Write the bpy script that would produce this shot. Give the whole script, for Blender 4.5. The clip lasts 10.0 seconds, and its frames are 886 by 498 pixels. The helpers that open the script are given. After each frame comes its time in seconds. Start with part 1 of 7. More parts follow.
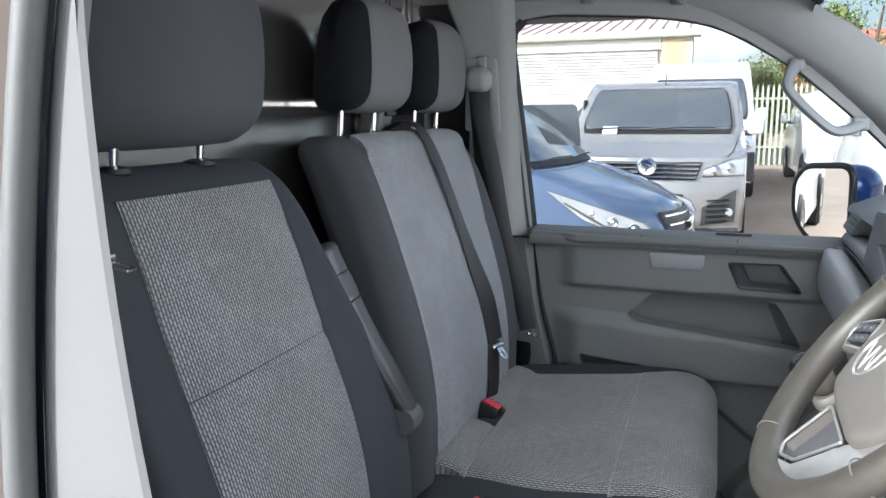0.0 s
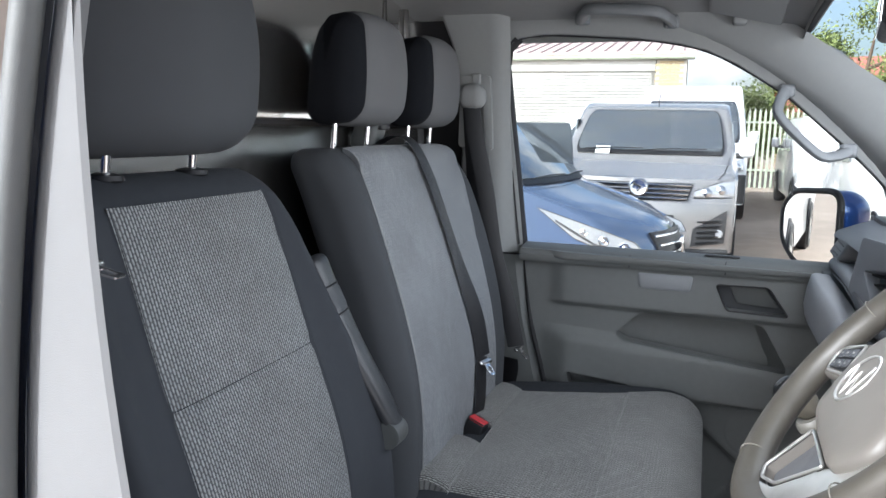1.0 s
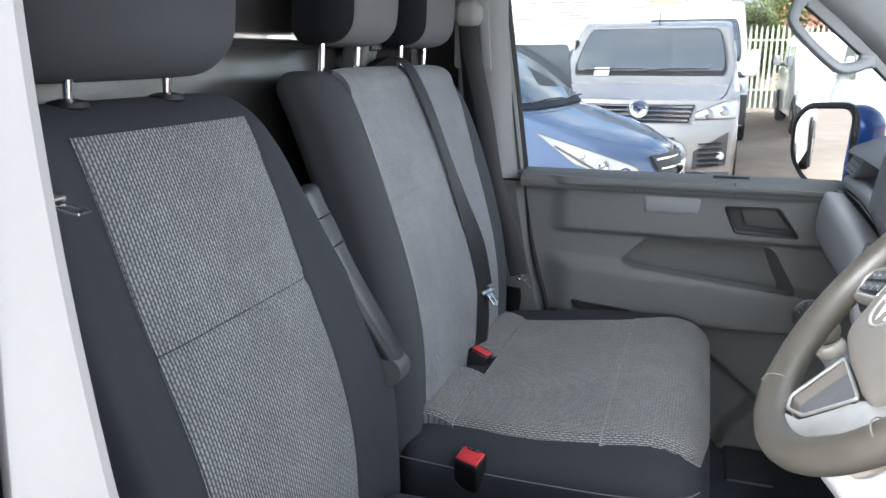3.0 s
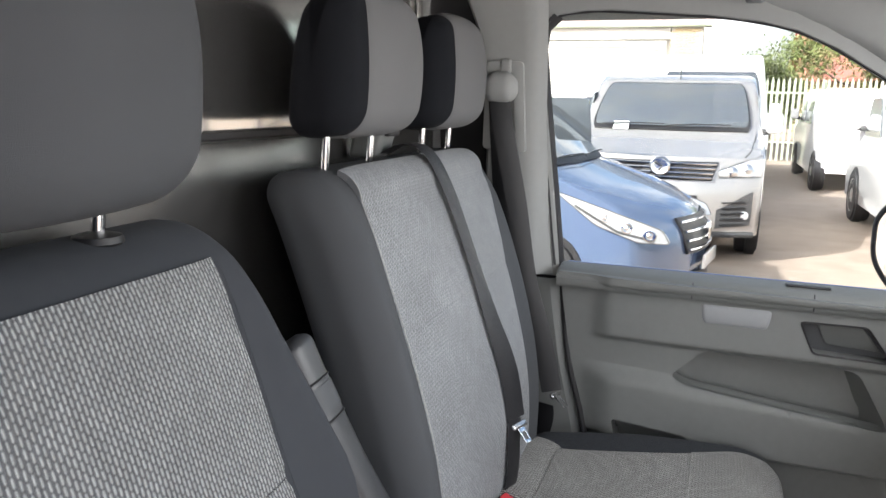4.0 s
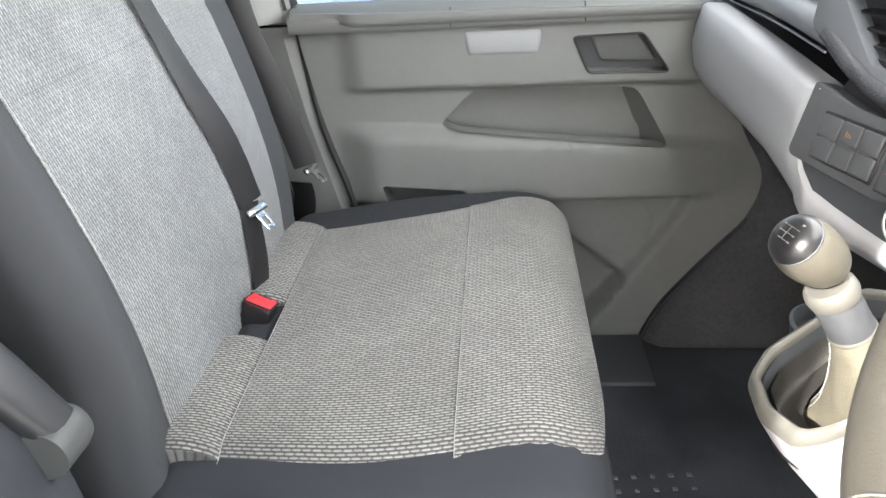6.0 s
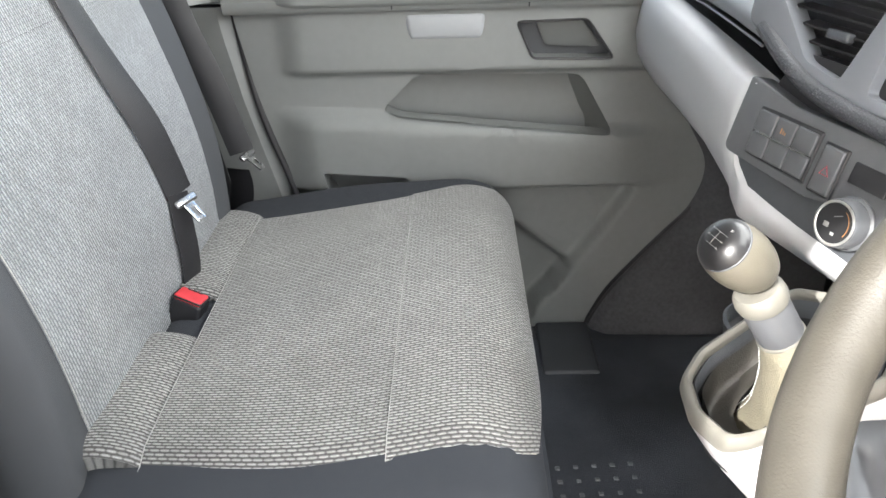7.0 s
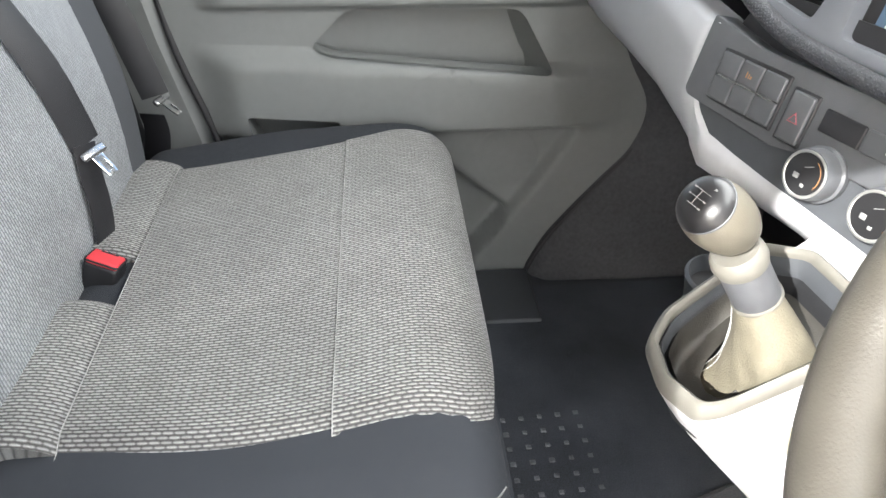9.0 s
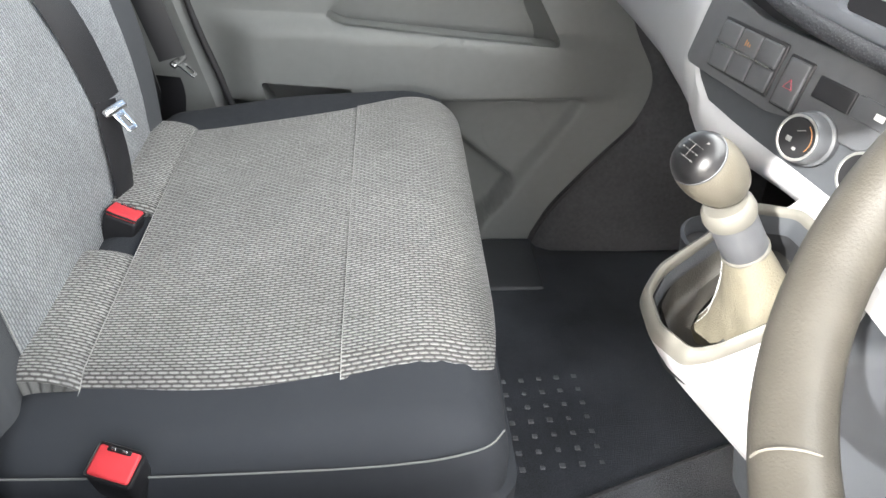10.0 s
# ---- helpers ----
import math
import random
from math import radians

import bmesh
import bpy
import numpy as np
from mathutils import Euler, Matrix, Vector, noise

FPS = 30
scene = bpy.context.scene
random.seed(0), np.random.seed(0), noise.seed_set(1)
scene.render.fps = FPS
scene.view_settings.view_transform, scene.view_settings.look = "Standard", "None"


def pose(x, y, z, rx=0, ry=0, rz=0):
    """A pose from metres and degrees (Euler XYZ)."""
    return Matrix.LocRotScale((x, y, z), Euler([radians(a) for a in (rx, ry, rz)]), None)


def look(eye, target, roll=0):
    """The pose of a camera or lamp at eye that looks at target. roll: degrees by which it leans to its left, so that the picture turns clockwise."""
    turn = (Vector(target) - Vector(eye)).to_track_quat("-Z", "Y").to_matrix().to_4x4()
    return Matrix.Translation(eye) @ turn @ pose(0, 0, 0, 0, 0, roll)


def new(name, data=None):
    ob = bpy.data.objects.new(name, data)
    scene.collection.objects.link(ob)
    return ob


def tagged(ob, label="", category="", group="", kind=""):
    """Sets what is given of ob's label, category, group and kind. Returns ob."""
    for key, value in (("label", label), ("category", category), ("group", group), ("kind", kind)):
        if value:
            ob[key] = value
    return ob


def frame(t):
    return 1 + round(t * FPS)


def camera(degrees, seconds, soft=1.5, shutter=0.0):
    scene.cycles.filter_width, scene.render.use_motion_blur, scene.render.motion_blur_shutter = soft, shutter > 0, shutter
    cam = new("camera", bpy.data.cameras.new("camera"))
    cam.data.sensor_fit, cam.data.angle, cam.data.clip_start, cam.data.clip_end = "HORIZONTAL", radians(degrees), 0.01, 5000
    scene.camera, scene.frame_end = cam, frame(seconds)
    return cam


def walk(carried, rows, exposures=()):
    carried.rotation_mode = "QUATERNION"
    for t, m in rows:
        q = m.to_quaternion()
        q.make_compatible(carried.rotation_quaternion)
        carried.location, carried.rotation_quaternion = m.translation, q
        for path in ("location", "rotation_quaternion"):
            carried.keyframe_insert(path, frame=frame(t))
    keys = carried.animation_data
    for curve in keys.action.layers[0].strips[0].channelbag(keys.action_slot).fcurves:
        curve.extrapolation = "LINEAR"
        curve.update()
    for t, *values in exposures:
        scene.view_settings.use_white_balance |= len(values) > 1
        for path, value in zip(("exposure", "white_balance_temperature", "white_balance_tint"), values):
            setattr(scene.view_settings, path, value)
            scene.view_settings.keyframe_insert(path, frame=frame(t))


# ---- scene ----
cam = camera(61.4, 10.0)
PATH = [
    (0, (0.258, -0.087, 1.646), (-0.416, 1.763, 1.292), -0.4),
    (0.5, (0.251, -0.083, 1.643), (-0.402, 1.778, 1.309), 0.4),
    (1, (0.262, -0.09, 1.648), (-0.392, 1.773, 1.332), 1.2),
    (1.5, (0.263, -0.088, 1.645), (-0.382, 1.779, 1.332), 1.1),
    (2, (0.252, -0.077, 1.633), (-0.392, 1.779, 1.262), 1.3),
    (2.2, (0.252, -0.074, 1.63), (-0.396, 1.774, 1.225), 1.4),
    (3.3, (0.214, 0.041, 1.635), (-0.419, 1.868, 1.125), -0.5),
    (3.5, (0.181, 0.107, 1.662), (-0.465, 1.932, 1.162), -0.0),
    (4, (0.098, 0.27, 1.716), (-0.567, 2.114, 1.318), 1.2),
    (4.5, (0.132, 0.374, 1.726), (-0.634, 2.193, 1.406), 1.4),
    (4.6, (0.165, 0.385, 1.729), (-0.637, 2.184, 1.378), 1.2),
    (5, (0.165, 0.434, 1.676), (-0.615, 2.192, 1.128), 0.7),
    (5.2, (0.165, 0.46, 1.636), (-0.554, 2.2, 0.961), 0.0),
    (5.5, (0.152, 0.509, 1.567), (-0.375, 2.26, 0.758), -1.4),
    (5.7, (0.166, 0.54, 1.568), (-0.186, 2.302, 0.689), -3.5),
    (6, (0.166, 0.565, 1.55), (0.004, 2.338, 0.639), -3.5),
    (6.2, (0.178, 0.573, 1.542), (0.054, 2.336, 0.605), -2.6),
    (7.3, (0.194, 0.613, 1.558), (0.188, 2.363, 0.588), -1.8),
    (7.5, (0.192, 0.621, 1.553), (0.225, 2.367, 0.58), -1.5),
    (8, (0.19, 0.637, 1.548), (0.295, 2.346, 0.514), -0.8),
    (8.5, (0.187, 0.658, 1.54), (0.339, 2.321, 0.441), -0.2),
    (9, (0.172, 0.671, 1.539), (0.315, 2.328, 0.427), 0.3),
    (9.5, (0.171, 0.66, 1.529), (0.303, 2.307, 0.402), 1.0),
    (10, (0.167, 0.625, 1.537), (0.295, 2.253, 0.382), 1.4),
]
EXPOSURES = [(0, 0.84, 5860, 10), (2.2, 0.84, 5860, 10), (3.5, 1.25, 5960, 11), (4.5, 1.52, 6780, 12), (5.0, 1.80, 6600, 11), (5.5, 2.2, 6550, 10), (7.5, 2.26, 6450, 9), (10, 2.28, 6430, 9)]
walk(cam, [(t, look(eye, target, roll)) for t, eye, target, roll in PATH], EXPOSURES)

# ---- world and sun ----
SUN_FROM = Vector((-0.571, -0.634, 0.528)).normalized()
world = bpy.data.worlds.new("sky_world")
scene.world = world
world.use_nodes = True
_wn = world.node_tree.nodes
_sky = _wn.new("ShaderNodeTexSky")
_sky.sky_type = "NISHITA"
_sky.sun_disc = False
_sky.sun_elevation = math.asin(SUN_FROM.z)
_sky.sun_rotation = math.atan2(SUN_FROM.x, SUN_FROM.y)
_sky.dust_density = 4.0
_sky.ozone_density = 0.4
_wn["Background"].inputs["Strength"].default_value = 0.175
# broken cloud over the whole sky: brighter and greyer than the blue between
_wl = world.node_tree.links
_dir = _wn.new("ShaderNodeTexCoord")
_cloud = _wn.new("ShaderNodeTexNoise")
_cloud.inputs["Scale"].default_value, _cloud.inputs["Detail"].default_value = 6.5, 7
_wl.new(_dir.outputs["Generated"], _cloud.inputs["Vector"])
_edge = _wn.new("ShaderNodeMapRange")
_edge.inputs["From Min"].default_value, _edge.inputs["From Max"].default_value = 0.44, 0.62
_wl.new(_cloud.outputs["Fac"], _edge.inputs["Value"])
_grey = _wn.new("ShaderNodeRGBToBW")
_wl.new(_sky.outputs["Color"], _grey.inputs[0])
_lift = _wn.new("ShaderNodeMath")
_lift.operation = "MULTIPLY"
_lift.inputs[1].default_value = 1.55
_wl.new(_grey.outputs[0], _lift.inputs[0])
_blue = _wn.new("ShaderNodeVectorMath")
_blue.operation = "SCALE"
_blue.inputs["Scale"].default_value = 0.72
_wl.new(_sky.outputs["Color"], _blue.inputs[0])
_mixed = _wn.new("ShaderNodeMix")
_mixed.data_type = "RGBA"
_wl.new(_edge.outputs[0], _mixed.inputs[0])
_wl.new(_blue.outputs[0], _mixed.inputs[6])
_wl.new(_lift.outputs[0], _mixed.inputs[7])
_wl.new(_mixed.outputs[2], _wn["Background"].inputs["Color"])
_sd = bpy.data.lights.new("sun", "SUN")
_sd.energy, _sd.angle, _sd.color = 3.5, radians(0.6), (1.0, 0.975, 0.935)
_so = new("sun", _sd)
_so.matrix_world = look((0, 0, 0), -SUN_FROM)


def sky_opening(name, at, target, wide, high, watts):
    """Daylight that comes in through an opening of the cab."""
    lamp = bpy.data.lights.new(name, "AREA")
    lamp.shape, lamp.size, lamp.size_y, lamp.energy, lamp.color = "RECTANGLE", wide, high, watts, (1.0, 0.98, 0.95)
    ob = new(name, lamp)
    ob.matrix_world = look(at, target)


sky_opening("door_daylight", (0.52, 0.36, 1.42), (0.52, 2.0, 1.28), 0.90, 0.95, 2.5)
sky_opening("windscreen_daylight", (0.84, 1.22, 1.66), (0.14, 1.25, 0.90), 1.25, 0.85, 9.2)


# ---- materials ----
def node_mat(name):
    m = bpy.data.materials.new(name)
    m.use_nodes = True
    return m, m.node_tree.nodes, m.node_tree.links, m.node_tree.nodes["Principled BSDF"]


def surface(name, col, rough=0.6, metal=0.0, scale=60.0, vary=0.15, bump=0.15, grain=900.0, coat=0.0, spec=0.5, wear=6.0):
    """A surface with fine grain relief and large faint unevenness, in metres of object space."""
    m, n, l, b = node_mat(name)
    tc = n.new("ShaderNodeTexCoord")
    big = n.new("ShaderNodeTexNoise")
    big.inputs["Scale"].default_value, big.inputs["Detail"].default_value = wear, 5
    mid = n.new("ShaderNodeTexNoise")
    mid.inputs["Scale"].default_value, mid.inputs["Detail"].default_value = scale, 3
    fine = n.new("ShaderNodeTexNoise")
    fine.inputs["Scale"].default_value, fine.inputs["Detail"].default_value = grain, 2
    for t in (big, mid, fine):
        l.new(tc.outputs["Object"], t.inputs["Vector"])
    add = n.new("ShaderNodeMath")
    add.operation = "ADD"
    l.new(big.outputs["Fac"], add.inputs[0])
    l.new(mid.outputs["Fac"], add.inputs[1])
    ramp = n.new("ShaderNodeMapRange")
    ramp.inputs["From Min"].default_value, ramp.inputs["From Max"].default_value = 0.6, 1.4
    ramp.inputs["To Min"].default_value, ramp.inputs["To Max"].default_value = 1 - vary, 1 + vary
    l.new(add.outputs[0], ramp.inputs["Value"])
    mul = n.new("ShaderNodeVectorMath")
    mul.operation = "SCALE"
    mul.inputs[0].default_value = col
    l.new(ramp.outputs[0], mul.inputs["Scale"])
    l.new(mul.outputs[0], b.inputs["Base Color"])
    rr = n.new("ShaderNodeMapRange")
    rr.inputs["To Min"].default_value, rr.inputs["To Max"].default_value = rough * 0.85, min(1, rough * 1.15)
    l.new(mid.outputs["Fac"], rr.inputs["Value"])
    l.new(rr.outputs[0], b.inputs["Roughness"])
    bp = n.new("ShaderNodeBump")
    bp.inputs["Strength"].default_value, bp.inputs["Distance"].default_value = bump, 0.001
    l.new(fine.outputs["Fac"], bp.inputs["Height"])
    l.new(bp.outputs[0], b.inputs["Normal"])
    b.inputs["Metallic"].default_value = metal
    b.inputs["Coat Weight"].default_value = coat
    b.inputs["Coat Roughness"].default_value = 0.06
    b.inputs["Specular IOR Level"].default_value = spec
    return m


def woven(name, light, dark, length=0.012, row=0.0048, lean=0.10):
    """Woven seat cloth: rows of staggered raised stitches, u along the stitches, in metres."""
    m, n, l, b = node_mat(name)

    def math_node(op, x, y=None, z=None):
        k = n.new("ShaderNodeMath")
        k.operation = op
        for i, val in enumerate((x, y, z)):
            if val is None:
                continue
            if isinstance(val, (int, float)):
                k.inputs[i].default_value = val
            else:
                l.new(val, k.inputs[i])
        return k.outputs[0]

    def ease(val, lo, hi, to0, to1):
        k = n.new("ShaderNodeMapRange")
        k.interpolation_type = "SMOOTHSTEP"
        for nm, x in (("From Min", lo), ("From Max", hi), ("To Min", to0), ("To Max", to1)):
            k.inputs[nm].default_value = x
        l.new(val, k.inputs["Value"])
        return k.outputs[0]

    uv, tc = n.new("ShaderNodeUVMap"), n.new("ShaderNodeTexCoord")
    sep = n.new("ShaderNodeSeparateXYZ")
    l.new(uv.outputs[0], sep.inputs[0])
    wob = n.new("ShaderNodeTexNoise")
    wob.inputs["Scale"].default_value = 9
    l.new(tc.outputs["Object"], wob.inputs["Vector"])
    shake = math_node("MULTIPLY_ADD", wob.outputs["Fac"], 0.7, -0.35)
    us = math_node("DIVIDE", sep.outputs["X"], length)
    vs = math_node("MULTIPLY_ADD", us, lean, math_node("ADD", math_node("DIVIDE", sep.outputs["Y"], row), shake))
    line = math_node("FLOOR", vs)
    us = math_node("MULTIPLY_ADD", line, 0.5, us)
    rowcell = n.new("ShaderNodeTexWhiteNoise")
    rowcell.noise_dimensions = "1D"
    l.new(line, rowcell.inputs["W"])
    us = math_node("MULTIPLY_ADD", rowcell.outputs["Value"], 0.16, us)
    fu, fv = math_node("FRACT", us), math_node("FRACT", vs)
    au = math_node("ABSOLUTE", math_node("MULTIPLY_ADD", fu, 2.0, -1.0))
    av = math_node("ABSOLUTE", math_node("MULTIPLY_ADD", fv, 2.0, -1.0))
    hu = ease(au, 0.60, 1.0, 1.0, 0.45)
    hv = ease(math_node("MULTIPLY_ADD", math_node("POWER", au, 4.0), 0.35, av), 0.05, 0.88, 1.0, 0.0)
    height = math_node("MULTIPLY", hu, hv)
    cell = n.new("ShaderNodeCombineXYZ")
    l.new(math_node("FLOOR", us), cell.inputs[0])
    l.new(line, cell.inputs[1])
    rnd = n.new("ShaderNodeTexWhiteNoise")
    l.new(cell.outputs[0], rnd.inputs["Vector"])
    mix = n.new("ShaderNodeMix")
    mix.data_type = "RGBA"
    l.new(height, mix.inputs["Factor"])
    mix.inputs["A"].default_value, mix.inputs["B"].default_value = (*dark, 1), (*light, 1)
    big = n.new("ShaderNodeTexNoise")
    big.inputs["Scale"].default_value, big.inputs["Detail"].default_value = 7, 4
    l.new(tc.outputs["Object"], big.inputs["Vector"])
    fibre = n.new("ShaderNodeTexNoise")
    fibre.inputs["Scale"].default_value, fibre.inputs["Detail"].default_value = 900, 2
    l.new(tc.outputs["Object"], fibre.inputs["Vector"])
    tone = math_node("MULTIPLY", ease(big.outputs["Fac"], 0.3, 0.7, 0.88, 1.10), ease(rnd.outputs["Value"], 0.0, 1.0, 0.87, 1.11))
    tone = math_node("MULTIPLY", tone, ease(fibre.outputs["Fac"], 0.3, 0.7, 0.82, 1.18))
    mul = n.new("ShaderNodeVectorMath")
    mul.operation = "SCALE"
    l.new(mix.outputs["Result"], mul.inputs[0])
    l.new(tone, mul.inputs["Scale"])
    l.new(mul.outputs[0], b.inputs["Base Color"])
    bp = n.new("ShaderNodeBump")
    bp.inputs["Strength"].default_value, bp.inputs["Distance"].default_value = 0.9, 0.0020
    l.new(math_node("MULTIPLY_ADD", fibre.outputs["Fac"], 0.15, height), bp.inputs["Height"])
    l.new(bp.outputs[0], b.inputs["Normal"])
    b.inputs["Roughness"].default_value = 0.62
    b.inputs["Sheen Weight"].default_value = 0.25
    b.inputs["Sheen Roughness"].default_value = 0.45
    return m


def clear_glass(name, tint=(0.96, 0.98, 0.97), gloss=0.07):
    m, n, l, b = node_mat(name)
    n.remove(b)
    tr, gl, mx = n.new("ShaderNodeBsdfTransparent"), n.new("ShaderNodeBsdfGlossy"), n.new("ShaderNodeMixShader")
    tr.inputs[0].default_value = (*tint, 1)
    gl.inputs["Roughness"].default_value = 0.02
    mx.inputs[0].default_value = gloss
    l.new(tr.outputs[0], mx.inputs[1])
    l.new(gl.outputs[0], mx.inputs[2])
    l.new(mx.outputs[0], n["Material Output"].inputs[0])
    return m


def glow(name, col, strength):
    m, n, l, b = node_mat(name)
    b.inputs["Base Color"].default_value = (*col, 1)
    b.inputs["Emission Color"].default_value = (*col, 1)
    b.inputs["Emission Strength"].default_value = strength
    b.inputs["Roughness"].default_value = 0.3
    return m


M_WEAVE = woven("woven_grey_seat_cloth", (0.390, 0.392, 0.378), (0.070, 0.069, 0.066), 0.0124, 0.0048, 0.02)
M_WEAVE_BACK = woven("woven_grey_back_cloth", (0.330, 0.348, 0.350), (0.060, 0.064, 0.070), 0.0092, 0.0050, 0.02)
M_WEAVE_BENCH = woven("woven_grey_bench_back_cloth", (0.345, 0.365, 0.380), (0.140, 0.150, 0.163), 0.0110, 0.0047, 0.02)
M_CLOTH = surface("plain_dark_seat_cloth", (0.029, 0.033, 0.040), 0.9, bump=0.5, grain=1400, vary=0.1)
# the dark seat cloth lightened, light put into driver's headrest and bench shell
M_CLOTH_LIT = surface("dark_seat_cloth_lit", (0.052, 0.056, 0.062), 0.9, bump=0.5, grain=1400, vary=0.1)
# the dark seat cloth near black, shade put into the bench headrests
M_CLOTH_SHADED = surface("dark_seat_cloth_shaded", (0.010, 0.011, 0.014), 0.95, bump=0.5, grain=1400, vary=0.1, spec=0.15)
M_CLOTH_FACE = surface("plain_grey_headrest_cloth", (0.12, 0.122, 0.125), 0.9, bump=0.5, grain=1300, vary=0.08)
M_THREAD = surface("pale_seam_thread", (0.37, 0.37, 0.36), 0.8, vary=0.5, scale=220)
M_PLASTIC = surface("mid_grey_door_plastic", (0.150, 0.157, 0.154), 0.55, bump=0.35, grain=1100, vary=0.07)
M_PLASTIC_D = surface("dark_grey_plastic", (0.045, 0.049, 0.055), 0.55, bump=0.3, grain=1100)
M_DASH = surface("dash_grey_plastic", (0.108, 0.113, 0.122), 0.5, bump=0.3, grain=1000)
M_PANEL = surface("dark_switch_panel_plastic", (0.072, 0.075, 0.081), 0.45, bump=0.2, grain=1000)
M_FASCIA = surface("light_grey_fascia_plastic", (0.38, 0.38, 0.385), 0.42, bump=0.2, grain=1000, vary=0.05)
M_BLACK = surface("black_plastic", (0.014, 0.014, 0.016), 0.45)
M_GLOSSBLACK = surface("gloss_black_plastic", (0.014, 0.014, 0.015), 0.33, coat=0.05, bump=0.05)
M_TRIM = surface("pale_grey_pillar_trim", (0.28, 0.288, 0.285), 0.8, bump=0.25, grain=900, vary=0.05)
# the same pale pillar trim, its colour darkened to hold back the sunlight
M_TRIM_SUN_DIMMED = surface("sun_dimmed_pillar_trim", (0.19, 0.193, 0.195), 0.8, bump=0.25, grain=900, vary=0.05)
M_LINING = surface("grey_roof_lining", (0.28, 0.28, 0.275), 0.95, bump=0.6, grain=700, vary=0.06)
M_CUP = surface("pale_grey_cup_plastic", (0.24, 0.25, 0.262), 0.5, bump=0.25, grain=900, vary=0.05)
M_LEVER = surface("dark_release_lever_plastic", (0.075, 0.080, 0.080), 0.5, bump=0.25, grain=900, vary=0.05)
# beige painted in for sunlit tarmac reflected by the blue jamb
M_JAMB_REFLECTION = surface("beige_tarmac_reflection", (0.42, 0.36, 0.31), 0.5, bump=0.05, vary=0.06, scale=5)
M_HANDLE = surface("mid_grey_handle_plastic", (0.185, 0.195, 0.205), 0.55, bump=0.25, grain=900, vary=0.05)
M_HOUSING = surface("blue_grey_housing_plastic", (0.108, 0.115, 0.127), 0.5, bump=0.2, grain=900, vary=0.05)
M_ARM = surface("black_satin_armrest_plastic", (0.030, 0.032, 0.036), 0.36, bump=0.25, grain=1000)
# gaiter leather again, with the shade of the well put into its colour
M_BOOT_SHADED = surface("shaded_gaiter_leather", (0.032, 0.030, 0.026), 0.5, bump=0.4, grain=600)
M_KNOB = surface("tan_grey_knob_leather", (0.105, 0.096, 0.075), 0.45, bump=0.25, grain=700)
M_BAND = surface("grey_dash_band_plastic", (0.37, 0.375, 0.385), 0.5, bump=0.25, grain=1000, vary=0.05)
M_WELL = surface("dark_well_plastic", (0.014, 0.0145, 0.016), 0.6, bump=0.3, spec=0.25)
M_RUBBER = surface("black_rubber", (0.018, 0.018, 0.02), 0.7)
M_MAT = surface("dark_rubber_floor_mat", (0.050, 0.056, 0.068), 0.6, bump=1.6, grain=520, vary=0.95, scale=560)
M_STUD = surface("worn_mat_stud_rubber", (0.135, 0.142, 0.152), 0.65, bump=0.8, grain=500, vary=0.5, scale=90)
# one bulkhead paint: reflected light put in above, shade put in below
M_BULK_BRIGHT = surface("reflection_bright_bulkhead_paint", (0.86, 0.845, 0.82), 0.13, metal=0.96, bump=0.0, vary=0.03, scale=1.5, wear=1.0)
M_BULK = surface("shade_dark_bulkhead_paint", (0.195, 0.193, 0.188), 0.25, metal=0.85, bump=0.0, vary=0.03, scale=1.5, wear=1.0)
M_CHROME = surface("polished_steel", (0.75, 0.75, 0.76), 0.12, metal=1.0, bump=0.02)
M_STEEL = surface("brushed_steel", (0.62, 0.62, 0.62), 0.25, metal=1.0, bump=0.05)
M_SATIN = surface("satin_silver_trim", (0.55, 0.55, 0.53), 0.3, metal=0.8, bump=0.05)
M_RED = surface("red_buckle_plastic", (0.60, 0.045, 0.055), 0.5)
M_LEATHER = surface("dark_grey_leather", (0.050, 0.046, 0.038), 0.45, bump=0.25, grain=700)
M_COLLAR = surface("grey_lever_plastic", (0.12, 0.115, 0.10), 0.5, bump=0.2)
M_BOOT = surface("soft_grey_gaiter_leather", (0.150, 0.136, 0.100), 0.62, bump=0.6, grain=500)
M_BELT = surface("dark_grey_belt_webbing", (0.013, 0.0135, 0.016), 0.5, bump=0.6, grain=900, spec=0.6)
M_CARPET = surface("black_footwell_carpet", (0.058, 0.059, 0.063), 0.95, bump=1.0, grain=600, vary=0.3, scale=120, spec=0.15)
M_SPECKLE = surface("speckled_grey_floor", (0.115, 0.120, 0.130), 0.95, bump=1.5, grain=420, vary=0.95, scale=620, spec=0.1)
M_BLUE = surface("deep_blue_car_paint", (0.012, 0.06, 0.26), 0.3, metal=0.3, coat=1.0, bump=0.0, vary=0.05)
M_BLUECAR = surface("metallic_blue_car_paint", (0.135, 0.185, 0.290), 0.2, metal=0.4, coat=1.0, bump=0.0, vary=0.05)
M_SILVER = surface("silver_car_paint", (0.40, 0.39, 0.385), 0.25, metal=0.5, coat=1.0, bump=0.0, vary=0.04)
M_WHITE = surface("white_van_paint", (0.78, 0.78, 0.78), 0.3, coat=0.8, bump=0.0, vary=0.03)
M_CARGLASS = surface("dark_car_glass", (0.17, 0.19, 0.205), 0.03, metal=0.6, coat=1.0, bump=0.0, vary=0.02, spec=1.0)
M_LAMP = surface("clear_headlamp", (0.72, 0.74, 0.76), 0.12, metal=0.6, coat=1.0, bump=0.0)
M_BUMPER = surface("unpainted_dark_bumper", (0.06, 0.06, 0.062), 0.6)
M_TARMAC = surface("pinkish_worn_tarmac", (0.36, 0.29, 0.235), 0.9, scale=3.0, grain=90, vary=0.25, bump=0.6, wear=0.25)
